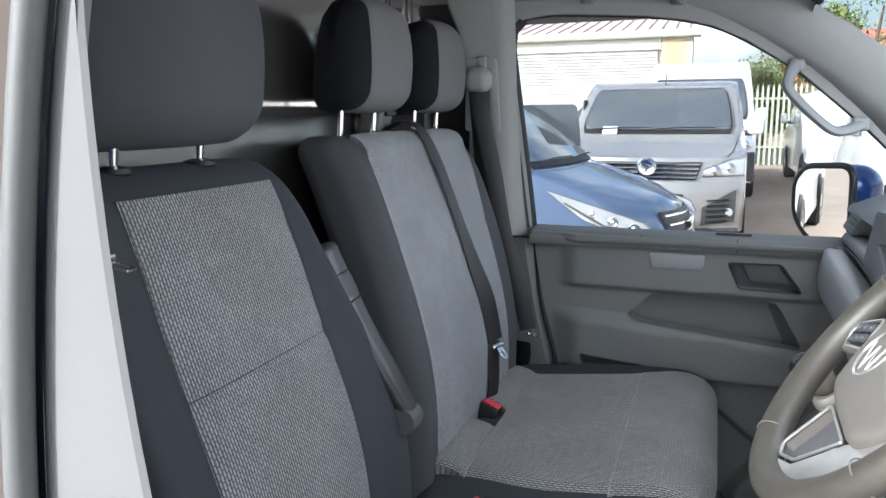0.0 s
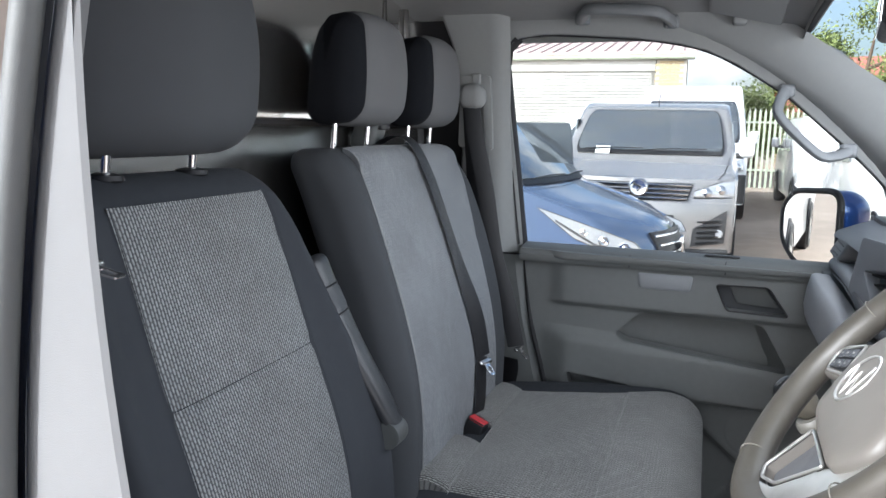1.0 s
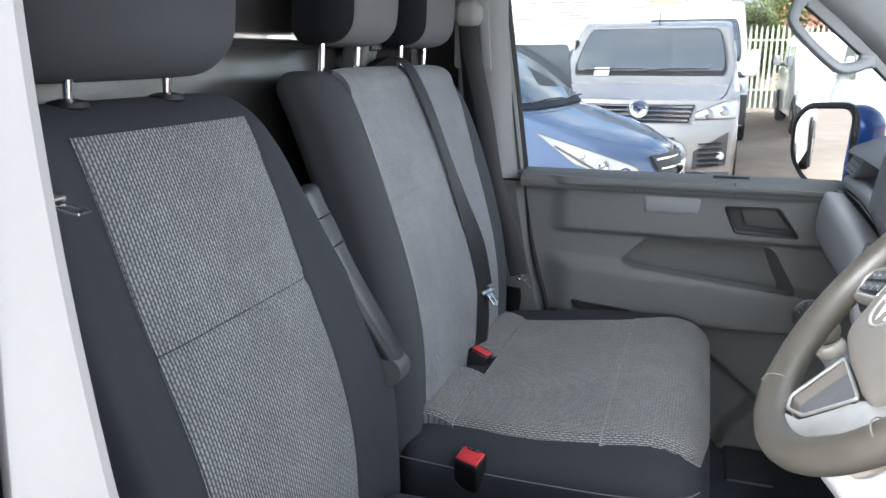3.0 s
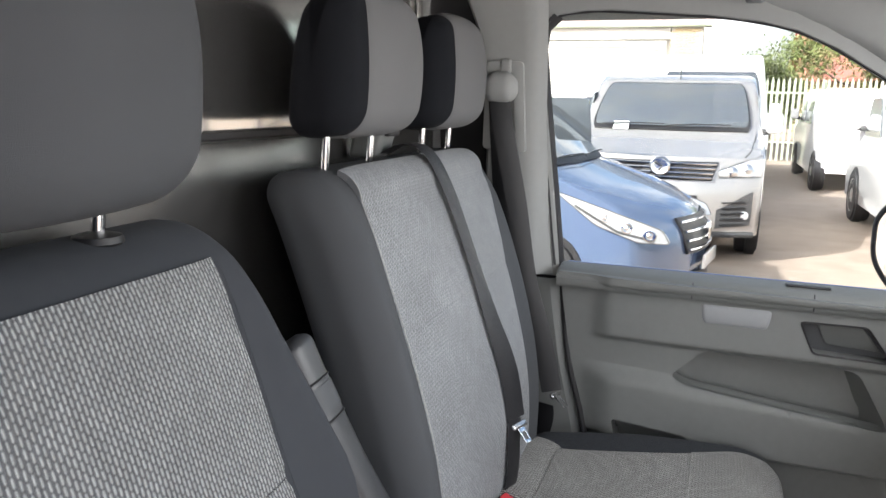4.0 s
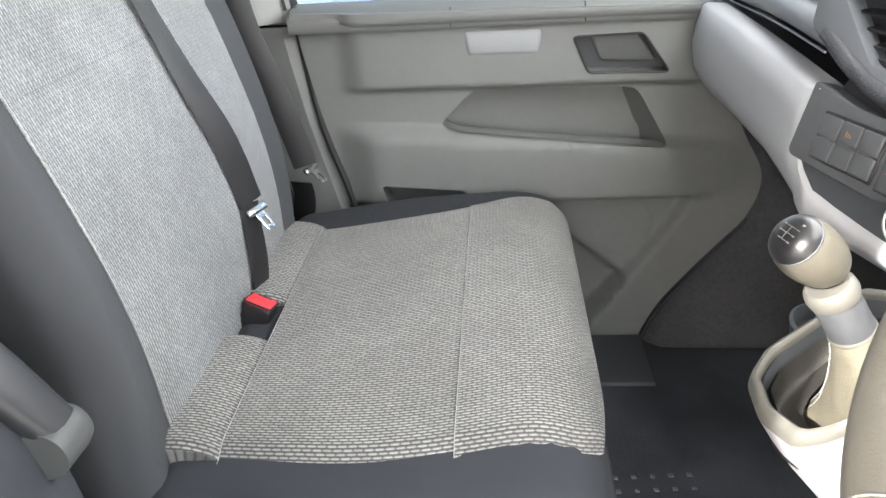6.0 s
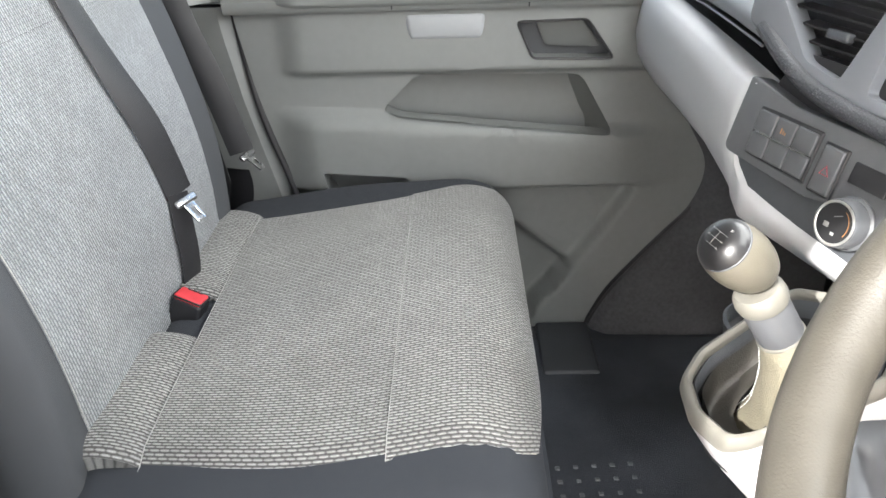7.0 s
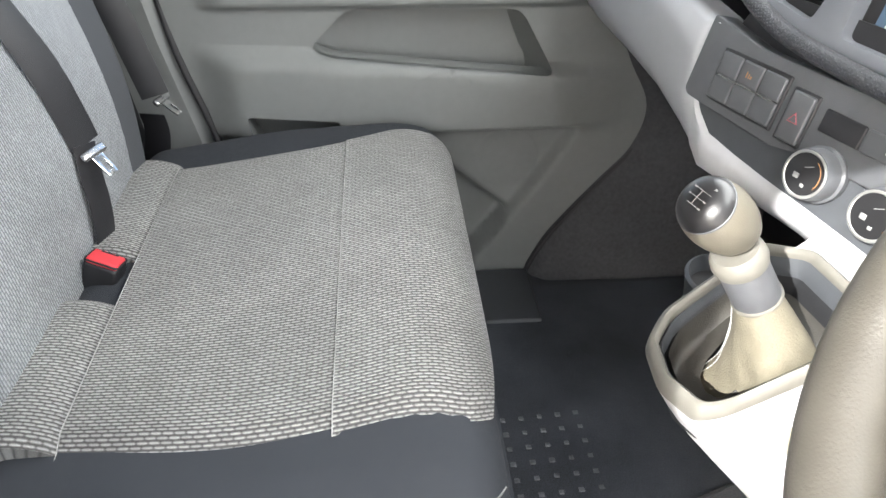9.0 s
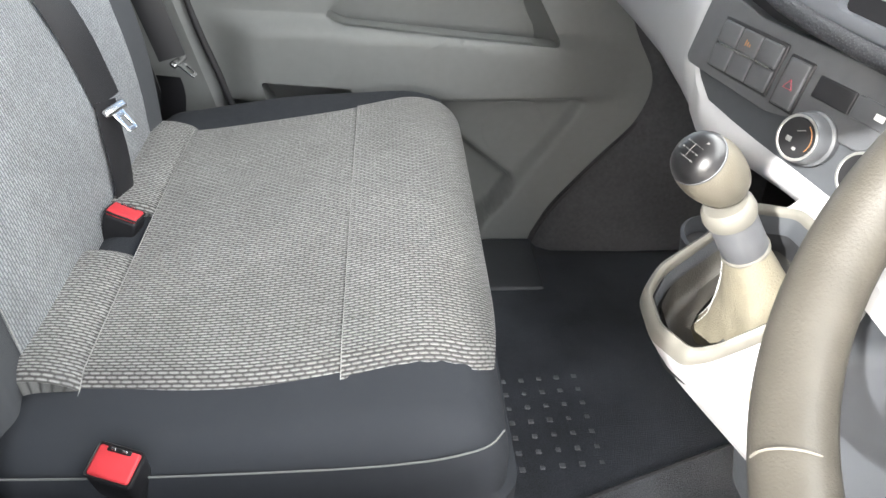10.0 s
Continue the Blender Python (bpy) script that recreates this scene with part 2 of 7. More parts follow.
M_CLADDING = surface("white_steel_cladding", (0.56, 0.55, 0.52), 0.5, vary=0.08, scale=3, wear=0.7)
M_BRICK = surface("tan_brick", (0.52, 0.40, 0.24), 0.85, vary=0.2, scale=14, grain=200, bump=0.5)
M_MORTAR = surface("pale_mortar", (0.5, 0.47, 0.42), 0.9)
M_FASCIARED = surface("faded_pink_roof_sheet", (0.56, 0.44, 0.42), 0.7, vary=0.2, scale=6)
M_TILE = surface("red_clay_roof_tile", (0.38, 0.14, 0.11), 0.8, vary=0.3, scale=9)
M_FENCE = surface("weathered_galvanised_steel", (0.42, 0.46, 0.36), 0.6, metal=0.2, vary=0.2)
M_BARK = surface("grey_brown_bark", (0.12, 0.085, 0.06), 0.9, bump=1.0, grain=60, scale=20)
M_LEAF = surface("green_leaf", (0.16, 0.20, 0.06), 0.6, vary=0.35, scale=2.0, wear=0.8)
M_GLASS = clear_glass("window_glass", gloss=0.008)
M_MIRROR = surface("silvered_mirror", (0.9, 0.9, 0.9), 0.01, metal=1.0, bump=0.0, vary=0.0)
M_SCREEN = glow("dim_display", (0.05, 0.08, 0.12), 0.12)
M_AMBER = glow("amber_symbol", (0.34, 0.15, 0.05), 0.02)
M_REDSYM = glow("red_symbol", (0.30, 0.04, 0.06), 0.02)
M_FAINT = surface("faint_grey_print", (0.22, 0.22, 0.215), 0.5)
M_INK = surface("pale_printed_mark", (0.7, 0.7, 0.68), 0.5)


# ---- builders ----
def finish(bm, name, mat, sharp=38):
    me = bpy.data.meshes.new(name)
    bmesh.ops.recalc_face_normals(bm, faces=bm.faces)
    bm.to_mesh(me)
    bm.free()
    me.materials.append(mat)
    me.polygons.foreach_set("use_smooth", [True] * len(me.polygons))
    me.set_sharp_from_angle(angle=radians(sharp))
    return me


def part(name, bm, mat, parent=None, label="", sharp=38):
    ob = new(name, finish(bm, name, mat, sharp))
    if parent:
        ob.parent = parent
    return tagged(ob, label)


def thing(name, label, category, group="", at=(0, 0, 0), kind=""):
    """An Empty at the thing's base; its parts are given in world metres and shifted to it."""
    ob = new(name)
    ob.empty_display_size = 0.05
    ob.location = at
    return tagged(ob, label, category, group, kind)


def settle(ob):
    """Moves parts built in world metres under their thing so that they keep their places."""
    shift = Matrix.Translation(ob.location).inverted()
    for c in ob.children:
        c.matrix_parent_inverse = shift
    return ob


def axis_steps(h, r, n, m):
    inner = [-(h - r) + 2 * (h - r) * k / n for k in range(n + 1)]
    edge = [h - r + r * math.tan(math.pi / 4 * k / m) for k in range(1, m + 1)]
    return [-e for e in reversed(edge)] + inner + edge


def rbox(size, r, n=(1, 1, 1), f=None, bm=None, m=2, centre=(0, 0, 0)):
    """A box with rounded edges of radius r; f maps each local point to its place."""
    bm = bm or bmesh.new()
    h = [s / 2 for s in size]
    r = min(r, *(0.98 * x for x in h))
    ax = [axis_steps(h[k], r, n[k], m) for k in range(3)]
    seen = {}

    def vert(p):
        key = tuple(round(c, 6) for c in p)
        if key not in seen:
            q = Vector([max(-(h[k] - r), min(h[k] - r, p[k])) for k in range(3)])
            d = Vector(p) - q
            w = q + r * d.normalized() if d.length > 1e-9 else Vector(p)
            w = w + Vector(centre)
            seen[key] = bm.verts.new(f(w) if f else w)
        return seen[key]

    for k in range(3):
        a, b = (k + 1) % 3, (k + 2) % 3
        for s in (-1, 1):
            for i in range(len(ax[a]) - 1):
                for j in range(len(ax[b]) - 1):
                    quad = []
                    for u, v in ((i, j), (i + 1, j), (i + 1, j + 1), (i, j + 1)):
                        p = [0, 0, 0]
                        p[k], p[a], p[b] = s * h[k], ax[a][u], ax[b][v]
                        quad.append(vert(p))
                    bm.faces.new(quad if s > 0 else quad[::-1])
    return bm


def block(lo, hi, r=0.004, bm=None, n=(1, 1, 1), f=None, m=2):
    size = [b - a for a, b in zip(lo, hi)]
    return rbox(size, r, n, f, bm, m, [(a + b) / 2 for a, b in zip(lo, hi)])


def sheet(fn, us, vs, depth=0.006, bm=None, flip=False):
    """A padded panel: a grid fn(u, v), its border turned down by depth, with u, v as its map."""
    bm = bm or bmesh.new()
    lay = bm.loops.layers.uv.verify()
    nu, nv, e = len(us), len(vs), 1e-3

    def normal(u, v):
        d = (fn(u + e, v) - fn(u - e, v)).cross(fn(u, v + e) - fn(u, v - e)).normalized()
        return -d if flip else d

    grid = [[bm.verts.new(fn(u, v)) for v in vs] for u in us]
    uvs = {}
    for i, u in enumerate(us):
        for j, v in enumerate(vs):
            uvs[grid[i][j]] = (u, v)
    ring = [(i, 0) for i in range(nu)] + [(nu - 1, j) for j in range(1, nv)] + [(i, nv - 1) for i in range(nu - 2, -1, -1)] + [(0, j) for j in range(nv - 2, 0, -1)]
    low = []
    for i, j in ring:
        p = fn(us[i], vs[j]) - depth * normal(us[i], vs[j])
        w = bm.verts.new(p)
        uvs[w] = (us[i], vs[j])
        low.append(w)
    for i in range(nu - 1):
        for j in range(nv - 1):
            bm.faces.new((grid[i][j], grid[i + 1][j], grid[i + 1][j + 1], grid[i][j + 1]))
    for k in range(len(ring)):
        a, b = ring[k], ring[(k + 1) % len(ring)]
        bm.faces.new((grid[a[0]][a[1]], low[k], low[(k + 1) % len(ring)], grid[b[0]][b[1]]))
    for fc in bm.faces:
        for lp in fc.loops:
            if lp.vert in uvs:
                lp[lay].uv = uvs[lp.vert]
    return bm


def spread(a, b, n):
    return [a + (b - a) * k / n for k in range(n + 1)]


def smooth_path(pts, n=8):
    """Catmull-Rom through the points."""
    pts = [Vector(p) for p in pts]
    out = []
    for k in range(len(pts) - 1):
        p0, p1, p2, p3 = pts[max(k - 1, 0)], pts[k], pts[k + 1], pts[min(k + 2, len(pts) - 1)]
        for s in range(n):
            t = s / n
            out.append(0.5 * (2 * p1 + (p2 - p0) * t + (2 * p0 - 5 * p1 + 4 * p2 - p3) * t * t + (3 * p1 - p0 - 3 * p2 + p3) * t ** 3))
    return out + [pts[-1]]


def tube(pts, r, n=8, closed=False, bm=None, squash=1.0):
    """A round bar along pts; r a number or one per point."""
    bm = bm or bmesh.new()
    pts = [Vector(p) for p in pts]
    rs = r if isinstance(r, (list, tuple)) else [r] * len(pts)
    up, rings = None, []
    for k, p in enumerate(pts):
        a = pts[(k - 1) % len(pts)] if closed or k else p
        b = pts[(k + 1) % len(pts)] if closed or k < len(pts) - 1 else p
        t = (b - a).normalized()
        if up is None:
            up = t.orthogonal().normalized()
        up = (up - t * up.dot(t)).normalized()
        side = t.cross(up)
        rings.append([bm.verts.new(p + rs[k] * (math.cos(x) * up + squash * math.sin(x) * side)) for x in (2 * math.pi * i / n for i in range(n))])
    for k in range(len(rings) if closed else len(rings) - 1):
        a, b = rings[k], rings[(k + 1) % len(rings)]
        shift = 0
        if closed and k == len(rings) - 1:
            shift = min(range(n), key=lambda s: (a[0].co - b[s].co).length)
        for i in range(n):
            bm.faces.new((a[i], a[(i + 1) % n], b[(i + 1 + shift) % n], b[(i + shift) % n]))
    if not closed:
        bm.faces.new(rings[0][::-1])
        bm.faces.new(rings[-1])
    return bm


def ribbon(pts, sides, width, thick, bm=None):
    """A flat strap along pts; sides: the way across it at each point."""
    bm = bm or bmesh.new()
    pts = [Vector(p) for p in pts]
    rings = []
    for k, p in enumerate(pts):
        t = (pts[min(k + 1, len(pts) - 1)] - pts[max(k - 1, 0)]).normalized()
        s = Vector(sides[k] if isinstance(sides, list) else sides)
        s = (s - t * s.dot(t)).normalized()
        nn = t.cross(s)
        w, h, c = width / 2, thick / 2, thick * 0.9
        rings.append([bm.verts.new(p + a * s + b * nn) for a, b in ((-w, 0), (-w + c, h), (w - c, h), (w, 0), (w - c, -h), (-w + c, -h))])
    for a, b in zip(rings, rings[1:]):
        for i in range(6):
            bm.faces.new((a[i], a[(i + 1) % 6], b[(i + 1) % 6], b[i]))
    bm.faces.new(rings[0][::-1])
    bm.faces.new(rings[-1])
    return bm


def lathe(profile, n=24, m=None, bm=None):
    """A turned shape: (radius, height) from bottom to top about z, placed by the matrix m."""
    bm = bm or bmesh.new()
    m = m or Matrix()
    rings = []
    for r, z in profile:
        rings.append([bm.verts.new(m @ Vector((max(r, 1e-4) * math.cos(2 * math.pi * i / n), max(r, 1e-4) * math.sin(2 * math.pi * i / n), z))) for i in range(n)])
    for a, b in zip(rings, rings[1:]):
        for i in range(n):
            bm.faces.new((a[i], a[(i + 1) % n], b[(i + 1) % n], b[i]))
    bm.faces.new(rings[0][::-1])
    bm.faces.new(rings[-1])
    return bm


def loft(sections, bm=None, cap=True, loop=False):
    bm = bm or bmesh.new()
    rings = [[bm.verts.new(p) for p in s] for s in sections]
    n = len(rings[0])
    for a, b in zip(rings, rings[1:]):
        for i in range(n if loop else n - 1):
            bm.faces.new((a[i], a[(i + 1) % n], b[(i + 1) % n], b[i]))
    if cap and loop:
        bm.faces.new(rings[0][::-1])
        bm.faces.new(rings[-1])
    return bm


def plate(outer, holes, place, thick, bevel=0.0):
    """A flat sheet of metal or plastic with openings: 2D loops; place(a, b, depth) gives the point."""
    bm = bmesh.new()
    edges = []
    for lp in [outer] + list(holes):
        vs = [bm.verts.new((a, b, 0)) for a, b in lp]
        edges += [bm.edges.new((vs[k], vs[(k + 1) % len(vs)])) for k in range(len(vs))]
    bmesh.ops.triangle_fill(bm, use_beauty=True, edges=edges, normal=(0, 0, 1))
    got = bmesh.ops.extrude_face_region(bm, geom=bm.faces[:])
    for v in [g for g in got["geom"] if isinstance(g, bmesh.types.BMVert)]:
        v.co.z = 1.0
    if bevel:
        rim = [e for e in bm.edges if len(e.link_faces) == 2 and abs(e.verts[0].co.z - e.verts[1].co.z) < 1e-6 and e.calc_face_angle(0) > 1]
        for v in bm.verts:
            v.co.z *= thick
        bmesh.ops.bevel(bm, geom=rim, offset=bevel, segments=2, affect="EDGES", profile=0.6)
        for v in bm.verts:
            v.co.z /= thick
    for v in bm.verts:
        v.co = place(v.co.x, v.co.y, v.co.z * thick)
    return bm


def rounded(pts, r, n=4):
    """A 2D polygon with its corners rounded."""
    out = []
    for k in range(len(pts)):
        p, a, b = Vector(pts[k]), Vector(pts[k - 1]), Vector(pts[(k + 1) % len(pts)])
        ra = min(r, 0.45 * (a - p).length, 0.45 * (b - p).length)
        s, e = p + ra * (a - p).normalized(), p + ra * (b - p).normalized()
        for i in range(n + 1):
            t = i / n
            out.append(tuple((1 - t) ** 2 * s + 2 * t * (1 - t) * p + t * t * e))
    return out


def along(table, z):
    """A smooth value from rows of (z, value)."""
    if z <= table[0][0]:
        return table[0][1]
    for (a, p), (b, q) in zip(table, table[1:]):
        if z <= b:
            t = (z - a) / (b - a)
            return p + (q - p) * t
    return table[-1][1]


def soft(x):
    x = max(0.0, min(1.0, x))
    return x * x * (3 - 2 * x)

# ---- the setting: ground, cab shell ----
YC = 1.265                       # the van's middle line
GROUND = 0.12


def make_ground():
    bm = bmesh.new()
    xs = [-400, -120, -50, -25, -12, -6, -2, 2, 6, 12, 25, 50, 120, 400]
    grid = [[bm.verts.new((x, y + 6, GROUND)) for y in xs] for x in xs]
    for i in range(len(xs) - 1):
        for j in range(len(xs) - 1):
            bm.faces.new((grid[i][j], grid[i + 1][j], grid[i + 1][j + 1], grid[i][j + 1]))
    tagged(part("ground", bm, M_TARMAC), "sunlit pinkish worn tarmac of the vehicle yard", "ground", kind="structure")


make_ground()

WINDOW = [(-0.243, 1.318), (-0.262, 1.50), (-0.287, 1.72), (-0.299, 1.83), (-0.292, 1.875), (-0.262, 1.903), (-0.20, 1.911), (-0.144, 1.911), (0.06, 1.897), (0.165, 1.882),
          (0.235, 1.864), (0.312, 1.828), (0.442, 1.747), (0.598, 1.613), (0.683, 1.529), (0.702, 1.48), (0.705, 1.318)]


def side_y(z):
    """The inner face of the passenger side above the sill leans inwards."""
    return 2.065 - 0.10 * max(0.0, z - 1.30)


def make_shell():
    # passenger side above the sill, with the window through it
    outer = [(-0.30, 1.285), (-0.345, 1.60), (-0.37, 1.98), (0.30, 1.98), (0.55, 1.86), (1.05, 1.44), (1.05, 1.285)]
    wall = part("wall_left", plate(outer, [WINDOW], lambda a, b, d: Vector((a, side_y(b) + d, b)), 0.050, 0.012), M_TRIM)
    tagged(wall, "pale grey side of the cab around the passenger window", "wall", kind="structure")
    seal = tube(smooth_path([(x, side_y(z) + 0.012, z) for x, z in WINDOW], 3), 0.004, 8)
    window = thing("window_1", "clear side window of the passenger door with a black seal", "window", kind="structure")
    part("seal", seal, M_RUBBER, window, "black rubber window seal")
    rear = ribbon([(x - 0.004, side_y(z) + 0.02, z) for x, z in WINDOW[:6]], [(0.4, 1, 0)] * 6, 0.05, 0.014)
    part("rear_channel", rear, M_RUBBER, window)
    glass = part("pane", plate(WINDOW, [], lambda a, b, d: Vector((a, side_y(b) + 0.026 + d, b)), 0.004), M_GLASS, window)
    glass.visible_shadow = False

    # bulkhead behind the seats: lower and upper pressed panels with a joint between, lower one coloured darker for
    # shade
    bulk = thing("wall_rear", "dark satin painted steel bulkhead behind the seats", "bulkhead", kind="structure")

    def dent(p):
        p = Vector(p)
        y = (p.y - YC) / 0.83
        p.x += 0.012 * math.cos(2.2 * y) * soft((p.x + 0.578) / 0.03)
        return p
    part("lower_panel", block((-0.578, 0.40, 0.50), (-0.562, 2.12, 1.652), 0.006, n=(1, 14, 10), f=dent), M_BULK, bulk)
    part("upper_panel", block((-0.578, 0.40, 1.659), (-0.562, 2.12, 2.0), 0.006, n=(1, 14, 4), f=dent), M_BULK_BRIGHT, bulk)
    part("joint", block((-0.576, 0.42, 1.649), (-0.564, 2.10, 1.662), 0.002), M_BLACK, bulk)
    for y0, y1, r in ((1.752, 1.756, 0.0025), (1.905, 1.890, 0.008)):
        part("rib", tube([(-0.555, y0, 1.67), (-0.551, (y0 + y1) / 2, 1.84), (-0.558, y1, 1.99)], r, 8), M_BULK, bulk, "pressed rib of the bulkhead")

    # roof lining, falling to the sides, and the outer roof
    def lining(u, v):
        w = abs(v - YC) / 0.83
        return Vector((u, v, 2.0 - 0.075 * w ** 3.5 - 0.05 * soft((u - 0.20) / 0.30)))
    part("ceiling", sheet(lining, spread(-0.66, 0.46, 16), spread(0.42, 2.09, 30), -0.03, flip=True), M_LINING)
    tagged(bpy.data.objects["ceiling"], "grey cloth roof lining of the cab", "ceiling", kind="structure")
    roof = block((-3.6, 0.36, 2.03), (0.48, 2.17, 2.075), 0.02, n=(4, 6, 1), f=lambda p: p + Vector((0, 0, -0.05 * abs((p.y - YC) / 0.9) ** 3)))
    tagged(part("roof", roof, M_BLUE), "blue painted steel van roof", "roof", kind="structure")

    # body of the van behind and below the cab
    side = block((-3.6, 0.34, 0.42), (-0.385, 0.425, 2.04), 0.02, n=(6, 1, 4), f=lambda p: p + Vector((0, 0.06 * max(0, p.z - 1.3), 0)))
    tagged(part("wall_right", side, M_BLUE), "blue painted van side behind the driver's door", "van side", kind="structure")
    far = block((-3.6, 2.13, 0.42), (-0.36, 2.20, 2.04), 0.02, n=(6, 1, 4), f=lambda p: p - Vector((0, 0.06 * max(0, p.z - 1.3), 0)))
    tagged(part("wall_far", far, M_BLUE), "blue painted van side behind the passenger door", "van side", kind="structure")
    rear = block((-3.62, 0.36, 0.42), (-3.56, 2.18, 2.05), 0.02)
    tagged(part("wall_back", rear, M_BLUE), "blue painted closed rear of the van", "van rear", kind="structure")
    nose = loft([[Vector((x, y, z - 0.03 * abs((y - YC) / 0.8) ** 3)) for x, z in ((1.10, 1.36), (1.35, 1.27), (1.75, 1.13), (1.92, 0.95), (1.95, 0.5), (1.80, 0.30), (1.06, 0.30), (1.06, 1.10))]
                 for y in (0.42, 0.55, 0.9, 1.265, 1.6, 1.98, 2.11)], loop=True)
    tagged(part("bonnet", nose, M_BLUE), "blue painted van bonnet ahead of the windscreen", "bonnet", kind="structure")

    # floor pan and rubber mat
    tagged(part("floor", block((-0.66, 0.42, 0.50), (1.10, 2.12, 0.552), 0.004), M_PLASTIC_D), "dark moulded floor of the cab", "floor", kind="structure")
    tagged(part("wall_front", block((0.98, 0.42, 0.50), (1.04, 2.12, 1.36), 0.01), M_BLACK), "black carpeted firewall under the dashboard", "firewall", kind="structure")

    sill = block((0.36, 1.845, 0.552), (0.48, 2.03, 0.568), 0.007, n=(2, 2, 1))
    tagged(part("sill_step", sill, M_PLASTIC_D), "dark plastic step plate inside the passenger door", "step plate", kind="structure")

    # windscreen with its pillars
    def screen(u, v):
        w = (v - YC) / 0.8
        return Vector((0.46 + 0.80 * u - 0.10 * w * w * u, v, 1.955 - 0.60 * u - 0.04 * w * w))
    ws = thing("window_2", "raked laminated windscreen of the van", "windscreen", kind="structure")
    pane = part("pane", sheet(screen, spread(0, 1, 8), spread(0.52, 2.01, 12), 0.004), M_GLASS, ws)
    pane.visible_shadow = False
    part("header_seal", tube([screen(0.02, v) + Vector((0, 0, 0.004)) for v in spread(0.52, 2.01, 12)], 0.010, 6), M_RUBBER, ws)

    def pillar(y_in, y_out):
        secs = []
        for u in spread(-0.28, 1.05, 13):
            a = Vector((0.41 + 0.72 * u, y_in, 1.928 - 0.49 * u))
            b = Vector((0.20 + 0.52 * u, y_out, along([(0.165, 1.894), (0.235, 1.876), (0.312, 1.840), (0.442, 1.759), (0.598, 1.625), (0.683, 1.543), (0.76, 1.44)], 0.20 + 0.52 * u)))
            mid = (a + b) / 2
            out = Vector((0.05, 0.70 * (y_out - y_in), -0.045))
            secs.append([a + Vector((0.006, 0, 0.004)), a + Vector((-0.012, 0.004, -0.006)), mid + Vector((-0.022, -0.25 * (y_out - y_in), -0.02)), b + Vector((-0.006, -0.12 * (y_out - y_in), 0.008)), b + Vector((0.004, 0.0, 0.006)), b + Vector((0.02, 0.6 * (y_out - y_in), 0.006)), a + out])
        return loft(secs, loop=True)
    tagged(part("a_pillar_trim", pillar(1.955, 2.055), M_TRIM, sharp=80), "pale grey windscreen pillar trim", "pillar trim", kind="structure")
    tagged(part("a_pillar_trim", pillar(0.575, 0.475), M_TRIM, sharp=80), "pale grey windscreen pillar trim beside the driver", "pillar trim", kind="structure")


make_shell()


